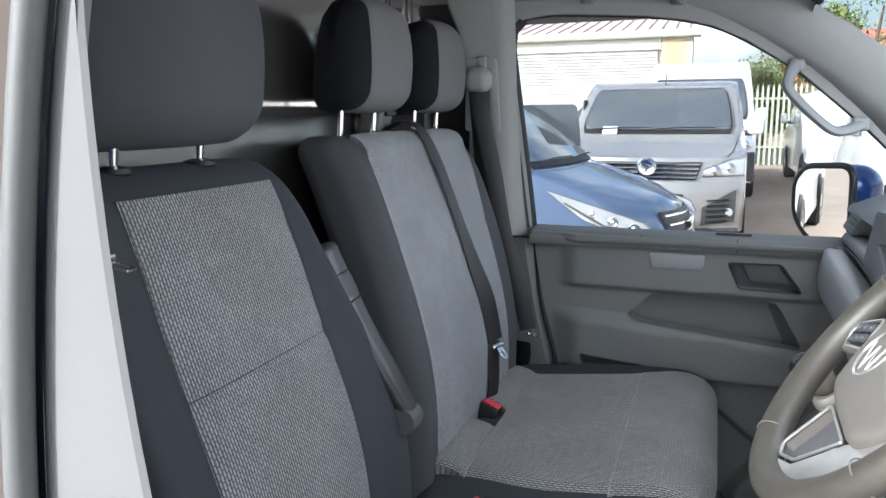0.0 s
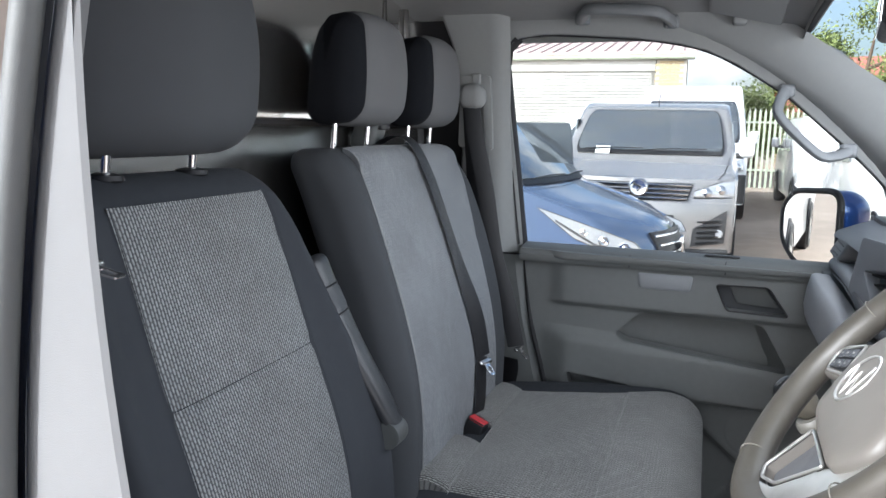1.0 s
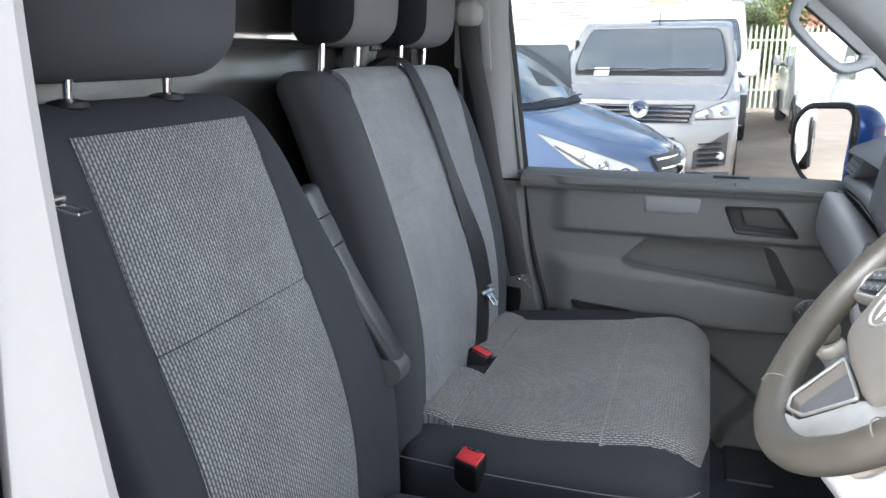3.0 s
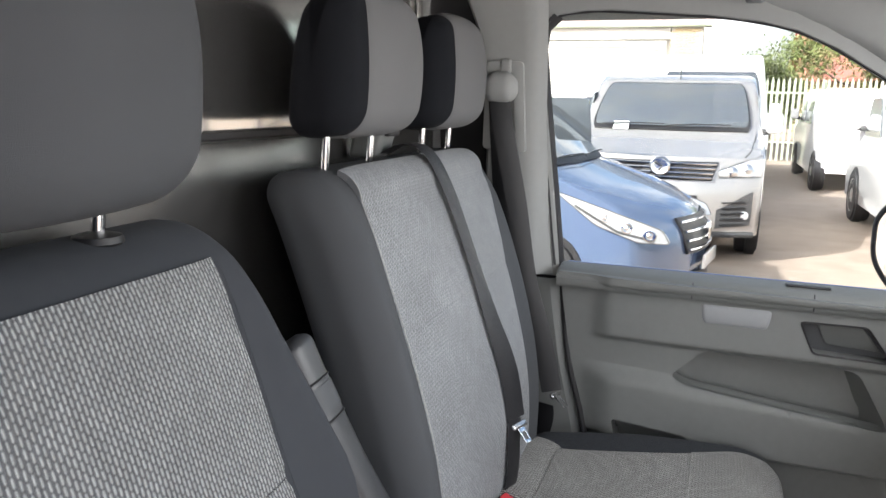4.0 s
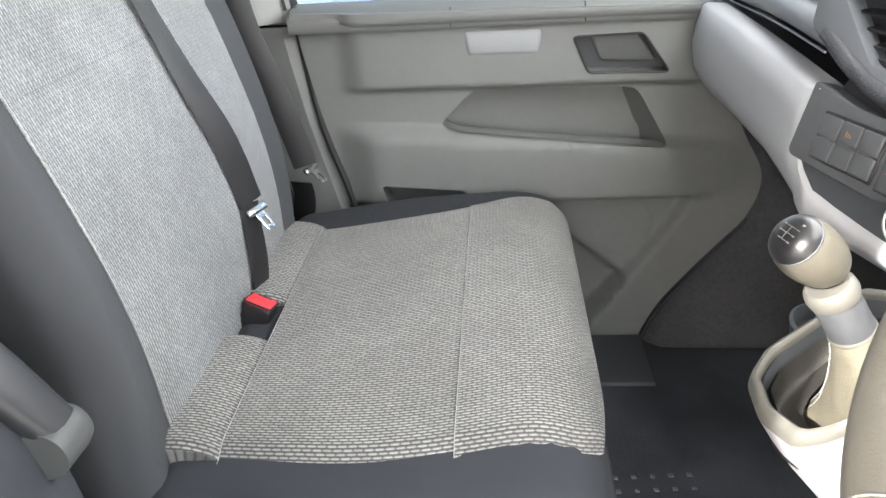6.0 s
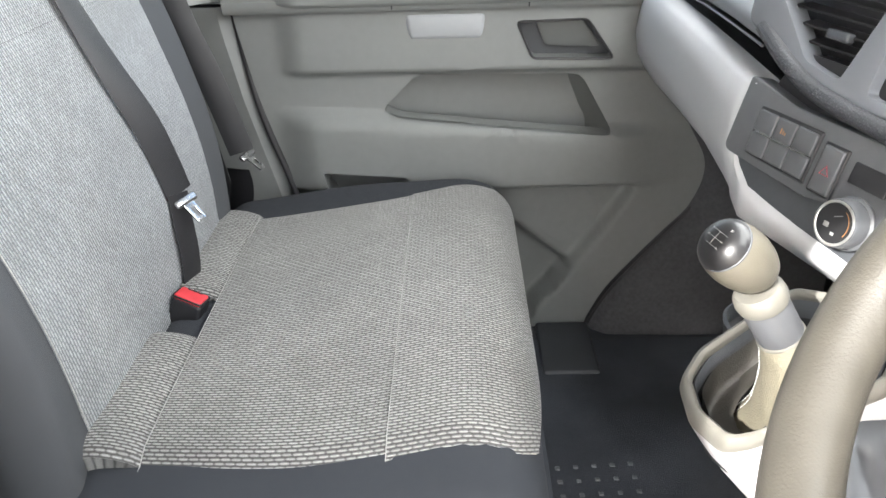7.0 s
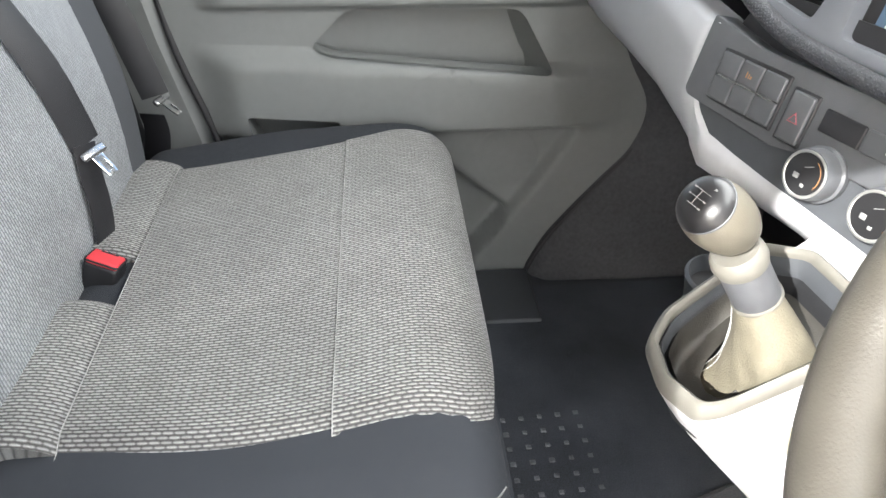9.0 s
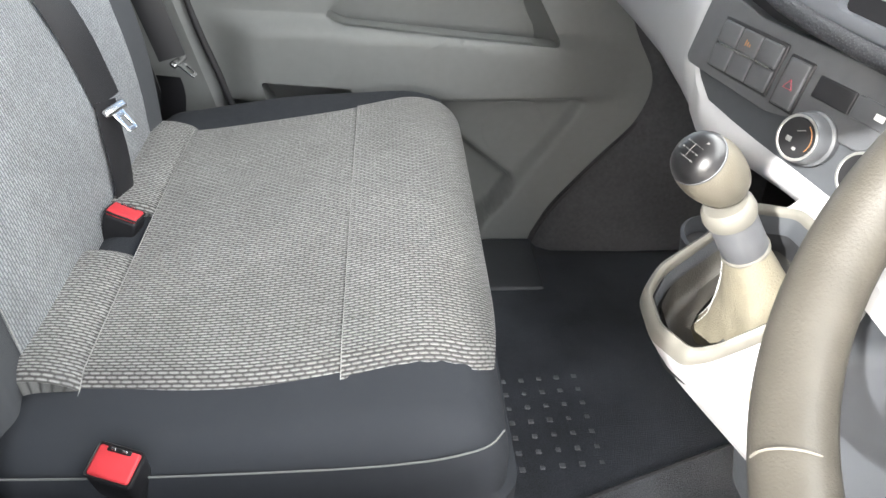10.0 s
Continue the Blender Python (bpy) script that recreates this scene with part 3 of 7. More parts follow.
def make_b_pillars():
    # passenger side: pale upper moulding over a dark lower one
    def face(x, z):
        lean = 0.10 * max(0.0, z - 1.3) + 0.06 * max(0.0, z - 1.78)
        k = soft((x + 0.62) / 0.16) - 0.85 * soft((x + 0.315) / 0.06)
        return 2.075 - lean - 0.055 * k
    secs, gap = [], []
    for z in spread(1.293, 2.16, 21):
        xf = -0.252 - 0.09 * (z - 1.29)
        xl = along([(1.293, -0.43), (1.70, -0.415), (1.87, -0.438), (1.97, -0.475), (2.05, -0.50)], z)
        row = [Vector((xl - 0.004, face(xl, z) + 0.05, z)), Vector((xl - 0.002, face(xl, z) + 0.012, z)), Vector((xl + 0.006, face(xl, z) + 0.002, z))]
        row += [Vector((xl + (-0.31 - xl) * k / 6, face(xl + (-0.31 - xl) * k / 6, z), z)) for k in range(1, 7)]
        row += [Vector((x, face(x, z), z)) for x in (-0.295, -0.28)] + [Vector((xf, face(-0.26, z) + 0.004, z)), Vector((xf + 0.008, face(-0.25, z) + 0.03, z))]
        secs.append(row)
        gap.append([Vector((-0.64, 1.955 - 0.06 * max(0, z - 1.6), z)), Vector((-0.60, 1.985 - 0.06 * max(0, z - 1.6), z)), Vector((-0.55, face(-0.5, z) + 0.035, z)), Vector((xl + 0.01, face(xl, z) + 0.042, z))])
    tagged(part("b_pillar_trim", loft(secs), M_TRIM), "pale grey upper pillar trim behind the passenger door", "pillar trim", kind="structure")
    tagged(part("pillar_recess", loft(gap), M_GLOSSBLACK), "black recess between the bulkhead and the pillar trim", "pillar recess", kind="structure")
    secs = []
    for z in spread(0.55, 1.288, 12):
        xf = along([(0.56, -0.109), (0.72, -0.129), (0.92, -0.167), (1.10, -0.209), (1.25, -0.234), (1.315, -0.241)], z)
        secs.append([Vector((x, face(x, 1.3) + 0.012, z)) for x in (-0.63, -0.56, -0.48, -0.42, -0.37)] + [Vector((xf - 0.07, 2.035, z)), Vector((xf - 0.02, 2.03, z)), Vector((xf, 2.045, z)), Vector((xf + 0.004, 2.075, z))])
    tagged(part("b_pillar_base", loft(secs), M_PLASTIC), "dark grey lower pillar trim behind the passenger door", "pillar trim", kind="structure")
    door_seal = tube(smooth_path([(-0.235, 2.06, 1.32), (-0.228, 2.05, 1.25), (-0.20, 2.035, 1.08), (-0.155, 2.03, 0.92), (-0.12, 2.03, 0.72), (-0.10, 2.03, 0.56)], 4), 0.007, 8)
    tagged(part("door_seal", door_seal, M_RUBBER), "black rubber door seal along the pillar", "seal", kind="structure")

    # driver's side, beside the open door
    def near_edge(z):
        return -0.204 - 0.169 * (z - 1.5) + 0.21 * (z - 1.5) ** 2

    def far_edge(z):
        return -0.284 + 0.05 * (z - 1.5) + 0.19 * (z - 1.5) ** 2
    secs = []
    for z in spread(1.10, 1.99, 16):
        a, b, y = near_edge(z), far_edge(z), 0.384 + 0.09 * (z - 1.5)
        secs.append([Vector(p) for p in ((b - 0.03, y + 0.03, z), (b, y + 0.006, z), (b + 0.02, y, z), (a - 0.006, y, z), (a, y + 0.003, z), (a - 0.034, y + 0.022, z), (b, y + 0.040, z), (b - 0.04, y + 0.05, z))])
    # sunlit pillar: trim colour darkened to offset the sun
    tagged(part("b_pillar_trim", loft(secs), M_TRIM_SUN_DIMMED, sharp=25), "pale grey upper pillar trim beside the driver's seat", "pillar trim", kind="structure")
    secs = []
    for z in spread(0.55, 1.094, 8):
        a = near_edge(1.1) - 0.004
        secs.append([Vector(p) for p in ((-0.36, 0.40, z), (-0.29, 0.365, z), (a - 0.02, 0.362, z), (a, 0.375, z), (a - 0.03, 0.42, z), (-0.63, 0.42, z))])
    tagged(part("b_pillar_base", loft(secs), M_PLASTIC), "grey lower pillar trim beside the driver's seat", "pillar trim", kind="structure")
    seal = tube([(far_edge(z) - 0.012, 0.372 + 0.09 * (z - 1.5), z) for z in spread(0.60, 1.98, 30)], 0.0135, 10)
    tagged(part("door_seal", seal, M_PLASTIC), "grey rubber seal of the driver's door opening", "seal", kind="structure")
    # added strip that carries the tan reflection of the jamb as its colour
    flange = loft([[Vector((far_edge(z) + dx, 0.355 + 0.09 * (z - 1.5) + dy, z)) for dx, dy in ((-0.020, 0.012), (-0.030, 0.0), (-0.055, 0.0), (-0.065, 0.012), (-0.05, 0.03))] for z in spread(0.60, 2.0, 20)])
    tagged(part("jamb_reflection", flange, M_JAMB_REFLECTION), "added beige strip coloured as tarmac reflected in the door jamb", "door flange", kind="structure")
    jamb = block((-0.50, 0.330, 0.45), (-0.375, 0.40, 2.03), 0.012, n=(1, 1, 3))
    tagged(part("door_jamb", jamb, M_BLUE), "blue painted door jamb", "door jamb", kind="structure")
    cant = block((-0.40, 0.42, 1.972), (0.45, 0.50, 2.03), 0.02, n=(4, 1, 1))
    tagged(part("roof_rail", cant, M_TRIM), "pale grey rail over the driver's door opening", "roof rail", kind="structure")
    sill = block((-0.30, 0.36, 0.42), (1.10, 0.47, 0.565), 0.02, n=(4, 1, 1))
    tagged(part("door_sill", sill, M_BLUE), "blue painted sill of the driver's door opening", "door sill", kind="structure")


make_b_pillars()


# ---- passenger door ----
def make_door():
    door = thing("door_1", "closed passenger door with a grey moulded plastic panel", "door", at=(0.2, 2.06, 0.56), kind="structure")
    outline = [(-0.232, 1.315), (-0.225, 1.25), (-0.20, 1.10), (-0.158, 0.92), (-0.12, 0.72), (-0.10, 0.56), (0.455, 0.50)] + [(p.x, p.y) for p in smooth_path([(0.478, 0.58, 0), (0.512, 0.65, 0), (0.565, 0.722, 0), (0.625, 0.795, 0), (0.668, 0.845, 0), (0.695, 0.895, 0), (0.712, 0.96, 0), (0.755, 1.10, 0)], 5)] + [(0.78, 1.30)]
    pocket = rounded([(0.040, 1.080), (0.112, 1.152), (0.432, 1.146), (0.502, 1.024), (0.30, 1.043), (0.075, 1.066)], 0.022)
    recess = rounded([(0.304, 1.250), (0.436, 1.252), (0.490, 1.177), (0.336, 1.181)], 0.010)
    low = rounded([(-0.086, 0.961), (0.09, 0.946), (0.09, 0.80), (-0.05, 0.80)], 0.010)

    def relief(x, z):
        """How far the trim stands into the cab."""
        d = 0.0
        d += 0.016 * soft((z - 1.150 - 0.02 * (0.3 - x) * 0.3) / 0.012) * soft((x + 0.16) / 0.06)      # upper step over the crease
        ledge = 1.066 - 0.075 * (x - 0.06)
        d += 0.030 * soft((ledge - z) / 0.030 + 0.5) * soft((x + 0.18) / 0.10) * (1 - soft((0.925 - z) / 0.03)) * (1 - soft((x - 0.50) / 0.16))
        inner = along([(0.50, 0.30), (0.61, 0.352), (0.65, 0.385), (0.734, 0.440), (0.80, 0.486), (0.86, 0.524), (0.92, 0.556)], z)
        inside_leg = 1 - soft((x - inner + 0.004) / 0.026)
        d -= 0.030 * soft((0.915 - z) / 0.014) * inside_leg
        d -= 0.034 * soft((0.734 + 0.83 * (0.405 - x) - z) / 0.020) * soft((0.900 - z) / 0.014) * soft((x - 0.12) / 0.05) * inside_leg      # bin under the slanting edge
        d += 0.028 * soft((z - 1.275) / 0.02)
        return d

    def face(x, z, depth):
        return Vector((x, 2.034 - relief(x, z) + depth, z))

    # a fine grid trimmed by the outline and its openings
    def inside(poly, x, z):
        c = False
        for k in range(len(poly)):
            (x1, z1), (x2, z2) = poly[k - 1], poly[k]
            if (z1 > z) != (z2 > z) and x < (x2 - x1) * (z - z1) / (z2 - z1) + x1:
                c = not c
        return c
    bm = plate(outline, [pocket, recess, low], lambda a, b, d: Vector((a, d, b)), 0.05)
    # cut the flat panel into narrow rows and columns so that it can take the relief
    for z in [0.55 + 0.0085 * k for k in range(43)] + [0.918, 0.921, 0.926, 0.94, 0.96, 0.985, 1.01, 1.03, 1.045, 1.06, 1.075, 1.09, 1.11, 1.13, 1.145, 1.151, 1.157, 1.163, 1.17, 1.20, 1.24, 1.27, 1.278, 1.286, 1.295, 1.305]:
        bmesh.ops.bisect_plane(bm, geom=bm.verts[:] + bm.edges[:] + bm.faces[:], plane_co=(0, 0, z), plane_no=(0, 0, 1))
    for x in [-0.20, -0.18, -0.17, -0.16, -0.15, -0.14, -0.13, -0.12, -0.11, -0.10, -0.09, -0.07, -0.05, 0.0, 0.1, 0.2, 0.3] + [0.215 + 0.0085 * k for k in range(54)] + [0.68, 0.70]:
        bmesh.ops.bisect_plane(bm, geom=bm.verts[:] + bm.edges[:] + bm.faces[:], plane_co=(x, 0, 0), plane_no=(1, 0, 0))
    for v in bm.verts:
        v.co = face(v.co.x, v.co.z, v.co.y)
    part("panel", bm, M_PLASTIC, door, "grey moulded door panel with a storage pocket", 58)
    # backs of the openings
    tray = plate(rounded([(0.02, 1.17), (0.46, 1.17), (0.53, 0.96), (0.02, 0.98)], 0.02), [], lambda a, b, d: Vector((a, 2.112 - 0.10 * (1.16 - b) + d, b)), 0.012)
    part("pocket_back", tray, M_PLASTIC, door, "grey back of the open storage pocket")
    wall = []
    for k in range(len(pocket) + 1):
        x, z = pocket[k % len(pocket)]
        drop = soft((1.095 - 0.1 * x - z) / 0.03)
        side = soft((x - 0.425) / 0.03)
        wall.append([face(x, z, 0.002), face(x, z, 0.016), Vector((x - 0.048 * side, 2.114, z - 0.06 * drop))])
    part("pocket_wall", loft(wall), M_PLASTIC, door)
    part("speaker_back", plate(rounded([(-0.11, 0.97), (0.22, 0.965), (0.22, 0.78), (-0.07, 0.78)], 0.02), [], lambda a, b, d: Vector((a, 2.080 + d, b)), 0.015), M_PLASTIC, door)
    # inside handle in its dish
    part("handle_dish", plate(rounded([(0.298, 1.256), (0.442, 1.258), (0.498, 1.172), (0.330, 1.175)], 0.012), [], lambda a, b, d: Vector((a, 2.056 + d, b)), 0.02), M_PLASTIC_D, door, "dark dish of the door release")
    lever = plate(rounded([(0.340, 1.246), (0.430, 1.247), (0.468, 1.196), (0.362, 1.198)], 0.010), [], lambda a, b, d: Vector((a, 2.036 + 0.10 * (0.45 - a) + d, b)), 0.012, 0.003)
    part("handle", lever, M_LEVER, door, "grey door release lever")
    ring = tube([face(x, z, -0.001) for x, z in recess], 0.0022, 6, True)
    part("handle_rim", ring, M_BLACK, door)
    # pull cup and its shine, the arm ledge, the sill capping
    part("pull_cup", rbox((0.15, 0.03, 0.055), 0.012, (4, 1, 3), lambda p: Vector((0.172 + p.x * (1 + 2.2 * p.z), 2.0285 + p.y + 0.10 * abs(p.z), 1.245 + p.z))), M_CUP, door, "pale grey pull cup")
    cap = loft([[Vector((x, 2.040 + a, b)) for a, b in ((-0.034, 1.278), (-0.040, 1.286), (-0.040, 1.300), (-0.028, 1.313), (0.0, 1.320), (0.05, 1.322), (0.05, 1.28))] for x in spread(-0.236, 0.80, 20)], loop=True)
    part("sill_cap", cap, M_PLASTIC, door, "grey capping along the window sill")
    part("sill_vent", block((0.27, 2.042, 1.321), (0.36, 2.060, 1.326), 0.002), M_BLACK, door, "black demister slot")
    part("lock_seam", tube([(-0.02, 1.9995, 1.292), (0.0, 1.9995, 1.30)], 0.001, 5), M_BLACK, door)
    for x in (0.075, 0.325):
        part("seam", tube([(x, 1.999, 1.281), (x, 1.999, 1.300), (x, 2.012, 1.315)], 0.0012, 5), M_BLACK, door)
    # lower part: speaker swell and map pocket rim
    part("edge_seal", tube(smooth_path([(0.728, 2.035, 1.00), (0.715, 2.03, 0.95), (0.699, 2.03, 0.885), (0.672, 2.03, 0.84), (0.629, 2.03, 0.788), (0.571, 2.03, 0.716), (0.518, 2.03, 0.645), (0.484, 2.03, 0.578), (0.462, 2.03, 0.51)], 5), 0.005, 8), M_RUBBER, door, "black seal along the lower door edge")
    part("speaker_cover", lathe([(0.072, -0.004), (0.070, 0.0005), (0.066, 0.0018), (0.060, 0.0012), (0.0, 0.0022)], 40, pose(0.424, 2.0650, 0.830, 90, 0, 0)), M_PLASTIC, door, "round speaker cover moulded in the door")
    part("outer_skin", block((-0.25, 2.136, 0.42), (1.00, 2.178, 1.31), 0.02, n=(4, 1, 3)), M_BLUE, door, "blue painted outer skin")
    part("liner", plate([(-0.34, 0.45), (1.0, 0.45), (1.0, 1.29), (-0.34, 1.29)], [], lambda a, b, d: Vector((a, 2.126 + d, b)), 0.006), M_BLACK, door, "black inner sheet of the door")
    settle(door)


make_door()


# ---- seats ----
BENCH_X = [(0.86, -0.245), (0.95, -0.247), (1.05, -0.242), (1.15, -0.250), (1.25, -0.272), (1.37, -0.310), (1.48, -0.352), (1.56, -0.386), (1.62, -0.418)]
DRIVER_X = [(0.86, -0.222), (0.95, -0.226), (1.05, -0.226), (1.15, -0.242), (1.25, -0.272), (1.314, -0.300), (1.42, -0.334), (1.50, -0.360), (1.56, -0.381), (1.62, -0.41)]


def eased(table, z):
    return sum(along(table, z + d) for d in (-0.05, -0.025, 0, 0.025, 0.05)) / 5


def pad_front(spec, y, z):
    """How far forward the padded backrest stands at a height and a place across it."""
    table, y0, y1, z0, z1, bolster, shoulder = spec
    yc, half = (y0 + y1) / 2, (y1 - y0) / 2
    k = (z - z0) / (z1 - z0)
    e = min(1.0, abs(y - yc) / half / (1.0 - 0.04 * k * k - shoulder * soft((k - 0.72) / 0.28)))
    return eased(table, z) + bolster * soft((e - 0.70) / 0.22) * (1 - soft((k - 0.86) / 0.14)) - 0.012 * e * e * soft((e - 0.9) / 0.1)


def back_body(spec, depth, flare=0.0, r=0.052):
    table, y0, y1, z0, z1, bolster, shoulder = spec
    yc, half = (y0 + y1) / 2, (y1 - y0) / 2

    def f(p):
        z = (z0 + z1) / 2 + p.z
        k = (z - z0) / (z1 - z0)
        y = yc + p.y * (1.0 - 0.04 * k * k - shoulder * soft((k - 0.72) / 0.28))
        if flare and p.y > 0:
            y += flare * soft((1.50 - z) / 0.36) * p.y / half
        e = abs(p.y) / half
        x = eased(table, z) - depth / 2 + p.x
        if p.x > 0:
            x += bolster * soft((e - 0.70) / 0.22) * (1 - soft((k - 0.86) / 0.14)) - 0.012 * e * e * soft((e - 0.9) / 0.1)
        return Vector((x, y, z))
    return rbox((depth, y1 - y0, z1 - z0), r, (3, 26, 26), f, None, 5)


def back_point(spec, left, right, roll, r, out):
    """A place on the woven panel: u up it (over the top edge past z = roll), v from 0 to 1 across it."""
    def fn(u, v):
        z = min(u, roll)
        a = (u - z) / r
        y = left(z) + (right(z) - left(z)) * v
        d = 0.0045 * (1 - abs(2 * v - 1) ** 9) + out
        x = pad_front(spec, y, z) + d
        return Vector((x - (r + d) * (1 - math.cos(a)), y, z + (r + d) * math.sin(a)))
    return fn


def back_panel(spec, left, right, z0, z1, roll=9.0, r=0.05, out=0.0):
    fn, wide = back_point(spec, left, right, roll, r, out), right(z0) - left(z0)

    def at(u, v):
        ends = 0.0009 * (soft((u - z0) / 0.012) * (1 if roll < 9 else soft((z1 - u) / 0.012)) - 1)
        return fn(u, v / wide) + Vector((ends, 0, 0))
    cuts = sorted(set([z0, z0 + 0.004, z0 + 0.012, z1 - 0.012, z1 - 0.004, z1] + spread(z0 + 0.02, z1 - 0.02, 20)))
    return sheet(at, cuts, [wide * c for c in (0, 0.008, 0.02, 0.04, 0.07, 0.11)] + spread(0.16 * wide, 0.84 * wide, 12) + [wide * (1 - c) for c in (0.11, 0.07, 0.04, 0.02, 0.008, 0)], 0.010, flip=True)


def headrest(parent, yc, zc, xc, width, height, face_mat, tilt, wrap=0.0, r=0.045):
    turn = Matrix.Translation((xc, yc, zc)) @ Matrix.Rotation(radians(tilt), 4, "Y")

    def shape(p, grow=0.0):
        e, k = p.y / (width / 2), p.z / (height / 2)
        x = p.x - 0.022 * e * e * (1 if p.x > 0 else 0.2) - 0.014 * k * k * (1 if p.x > 0 else -0.3) + (0.012 * k if p.x > 0 else 0.03 * k)
        x -= wrap * max(0.0, -e - 0.02) ** 1.5
        return turn @ Vector((x + grow, p.y * (1 - 0.10 * max(0, k) ** 2 - 0.05 * k * k), p.z - 0.010 * e * e * k * (1 if k > 0 else 0.6)))
    hr = part("headrest", rbox((0.115, width, height), r, (3, 14, 12), shape, None, 5), M_CLOTH_LIT if face_mat == M_CLOTH else M_CLOTH_SHADED, parent, "padded dark headrest")

    if face_mat == M_CLOTH:
        return hr
    # the face panel hugs the pad and runs over its top and bottom; its edges dip into a seam
    bm = rbox((0.115, width, height), r, (3, 28, 12), None, None, 5)
    bm.normal_update()
    away = [f for f in bm.faces if not (-0.335 * width < f.calc_center_median().y < 0.39 * width and f.calc_center_median().x > -0.022)]
    bmesh.ops.delete(bm, geom=away, context="FACES")
    rise = {v: 0.0022 if not v.is_boundary else -0.0015 for v in bm.verts}
    for v, h in rise.items():
        v.co = shape(v.co + v.normal * h)
    part("face_panel", bm, face_mat, hr, "lighter grey cloth face panel")
    return hr


def posts(parent, ys, x, z0, z1, xt):
    for y in ys:
        part("post", tube([(x, y, z0), (x + 0.4 * (xt - x), y, z0 + 0.4 * (z1 - z0)), (xt, y, z1)], 0.0062, 12), M_CHROME, parent, "chromed headrest post")
        part("collar", lathe([(0.020, 0), (0.024, 0.004), (0.022, 0.010), (0.010, 0.013)], 20, pose(x, y, z0 - 0.003)), M_BLACK, parent, "black plastic post collar")


def make_driver_seat():
    seat = thing("driver_seat", "driver's seat in woven grey cloth with plain dark bolsters", "car seat", "front seats", (-0.05, 0.725, 0.56))
    mid = 0.727
    spec = (DRIVER_X, 0.467, 0.985, 0.86, 1.582, 0.020, 0.10)
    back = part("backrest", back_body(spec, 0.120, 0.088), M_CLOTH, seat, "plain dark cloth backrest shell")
    left, right = (lambda z: mid - 0.149 + 0.10 * max(0.0, z - 1.50) ** 1.5), (lambda z: mid + 0.175 - 0.15 * max(0.0, z - 1.40) ** 1.5)
    part("upper_insert", back_panel(spec, left, right, 1.319, 1.551), M_WEAVE_BACK, back, "woven grey upper back panel")
    part("lower_insert", back_panel(spec, left, right, 0.93, 1.3175), M_WEAVE_BACK, back, "woven grey lower back panel")
    edge = back_point(spec, left, right, 9.0, 0.05, 0.0)
    for v in (-0.004, 1.004):
        part("seam", tube([edge(z, v) + Vector((0.0042, 0, 0)) for z in spread(0.93, 1.548, 40)], 0.0005, 6), M_CLOTH, back, "pale stitched seam")
    headrest(seat, 0.722, 1.745, -0.404, 0.372, 0.275, M_CLOTH, -6, 0.075, 0.056)
    posts(seat, (0.637, 0.802), -0.436, 1.577, 1.65, -0.427)
    cushion = part("cushion", rbox((0.54, 0.52, 0.17), 0.05, (10, 10, 2), lambda p: Vector((0.04 + p.x, mid + p.y, 0.865 + p.z + 0.02 * soft((abs(p.y) - 0.19) / 0.06) - 0.03 * (0.27 - p.x))), None, 3), M_CLOTH, seat, "dark driver's seat cushion")
    part("cushion_insert", sheet(lambda u, v: Vector((u, v, 0.954 - 0.03 * (0.30 - u) - 0.03 * soft((u - 0.2) / 0.1))), spread(-0.19, 0.28, 10), spread(mid - 0.165, mid + 0.165, 8), 0.012), M_WEAVE, cushion)
    part("base", block((-0.24, 0.50, 0.552), (0.26, 0.96, 0.80), 0.02), M_BLACK, seat, "black seat plinth")
    # folded-up armrest on the inner side: a flat pad with a rounded end and a ringed adjuster
    pts = smooth_path([(-0.210, 1.047, 1.130), (-0.245, 1.037, 1.200), (-0.285, 1.024, 1.280), (-0.318, 1.015, 1.355), (-0.340, 1.011, 1.405), (-0.352, 1.010, 1.436)], 8)
    secs = []
    for k, p in enumerate(pts):
        t = (pts[min(k + 1, len(pts) - 1)] - pts[max(k - 1, 0)]).normalized()
        side = Vector((0, 1, 0))
        side = (side - t * side.dot(t)).normalized()
        nn = side.cross(t)
        end = len(pts) - 1 - k
        taper = math.sqrt(max(0.02, 1 - (1 - min(end, 5) / 5) ** 2)) * (0.80 + 0.20 * soft(k / 10))
        ring = []
        for q in range(18):
            a = 2 * math.pi * q / 18
            c, sn = math.cos(a), math.sin(a)
            w = (abs(c) ** 3.2 + abs(sn) ** 3.2) ** (-1 / 3.2)
            ring.append(p + taper * w * (0.0150 * c * nn + (0.0160 if sn > 0 else 0.034) * sn * side))
        secs.append(ring)
    arm = part("armrest", loft(secs, loop=True), M_ARM, seat, "dark grey armrest folded up beside the backrest", 60)
    for k in (22, 28):
        part("armrest_gap", tube([p + 0.0005 * (p - pts[k]).normalized() for p in secs[k]], 0.0016, 6, True), M_BLACK, arm, "dark joint round the adjuster")
    part("adjuster", loft([[p + 0.0012 * (p - pts[k]).normalized() for p in secs[k]] for k in range(23, 28)], loop=True), M_PLASTIC_D, arm, "grey adjuster of the armrest", 60)
    part("hinge_cap", lathe([(0.024, -0.03), (0.0255, 0.004), (0.024, 0.014), (0.018, 0.020), (0.0, 0.022)], 28, pose(-0.222, 1.045, 1.130, -90, 0, 0)), M_LEVER, seat, "grey armrest hinge cap")
    settle(seat)


make_driver_seat()


def cush_z(x):
    return 0.957 + 0.045 * (x - 0.105) - 0.060 * soft((x - 0.16) / 0.20) ** 1.5


NEAR_EDGE = [(-0.27, 1.218), (-0.155, 1.207), (-0.05, 1.197), (0.045, 1.198), (0.105, 1.206), (0.165, 1.219), (0.22, 1.227), (0.34, 1.223)]
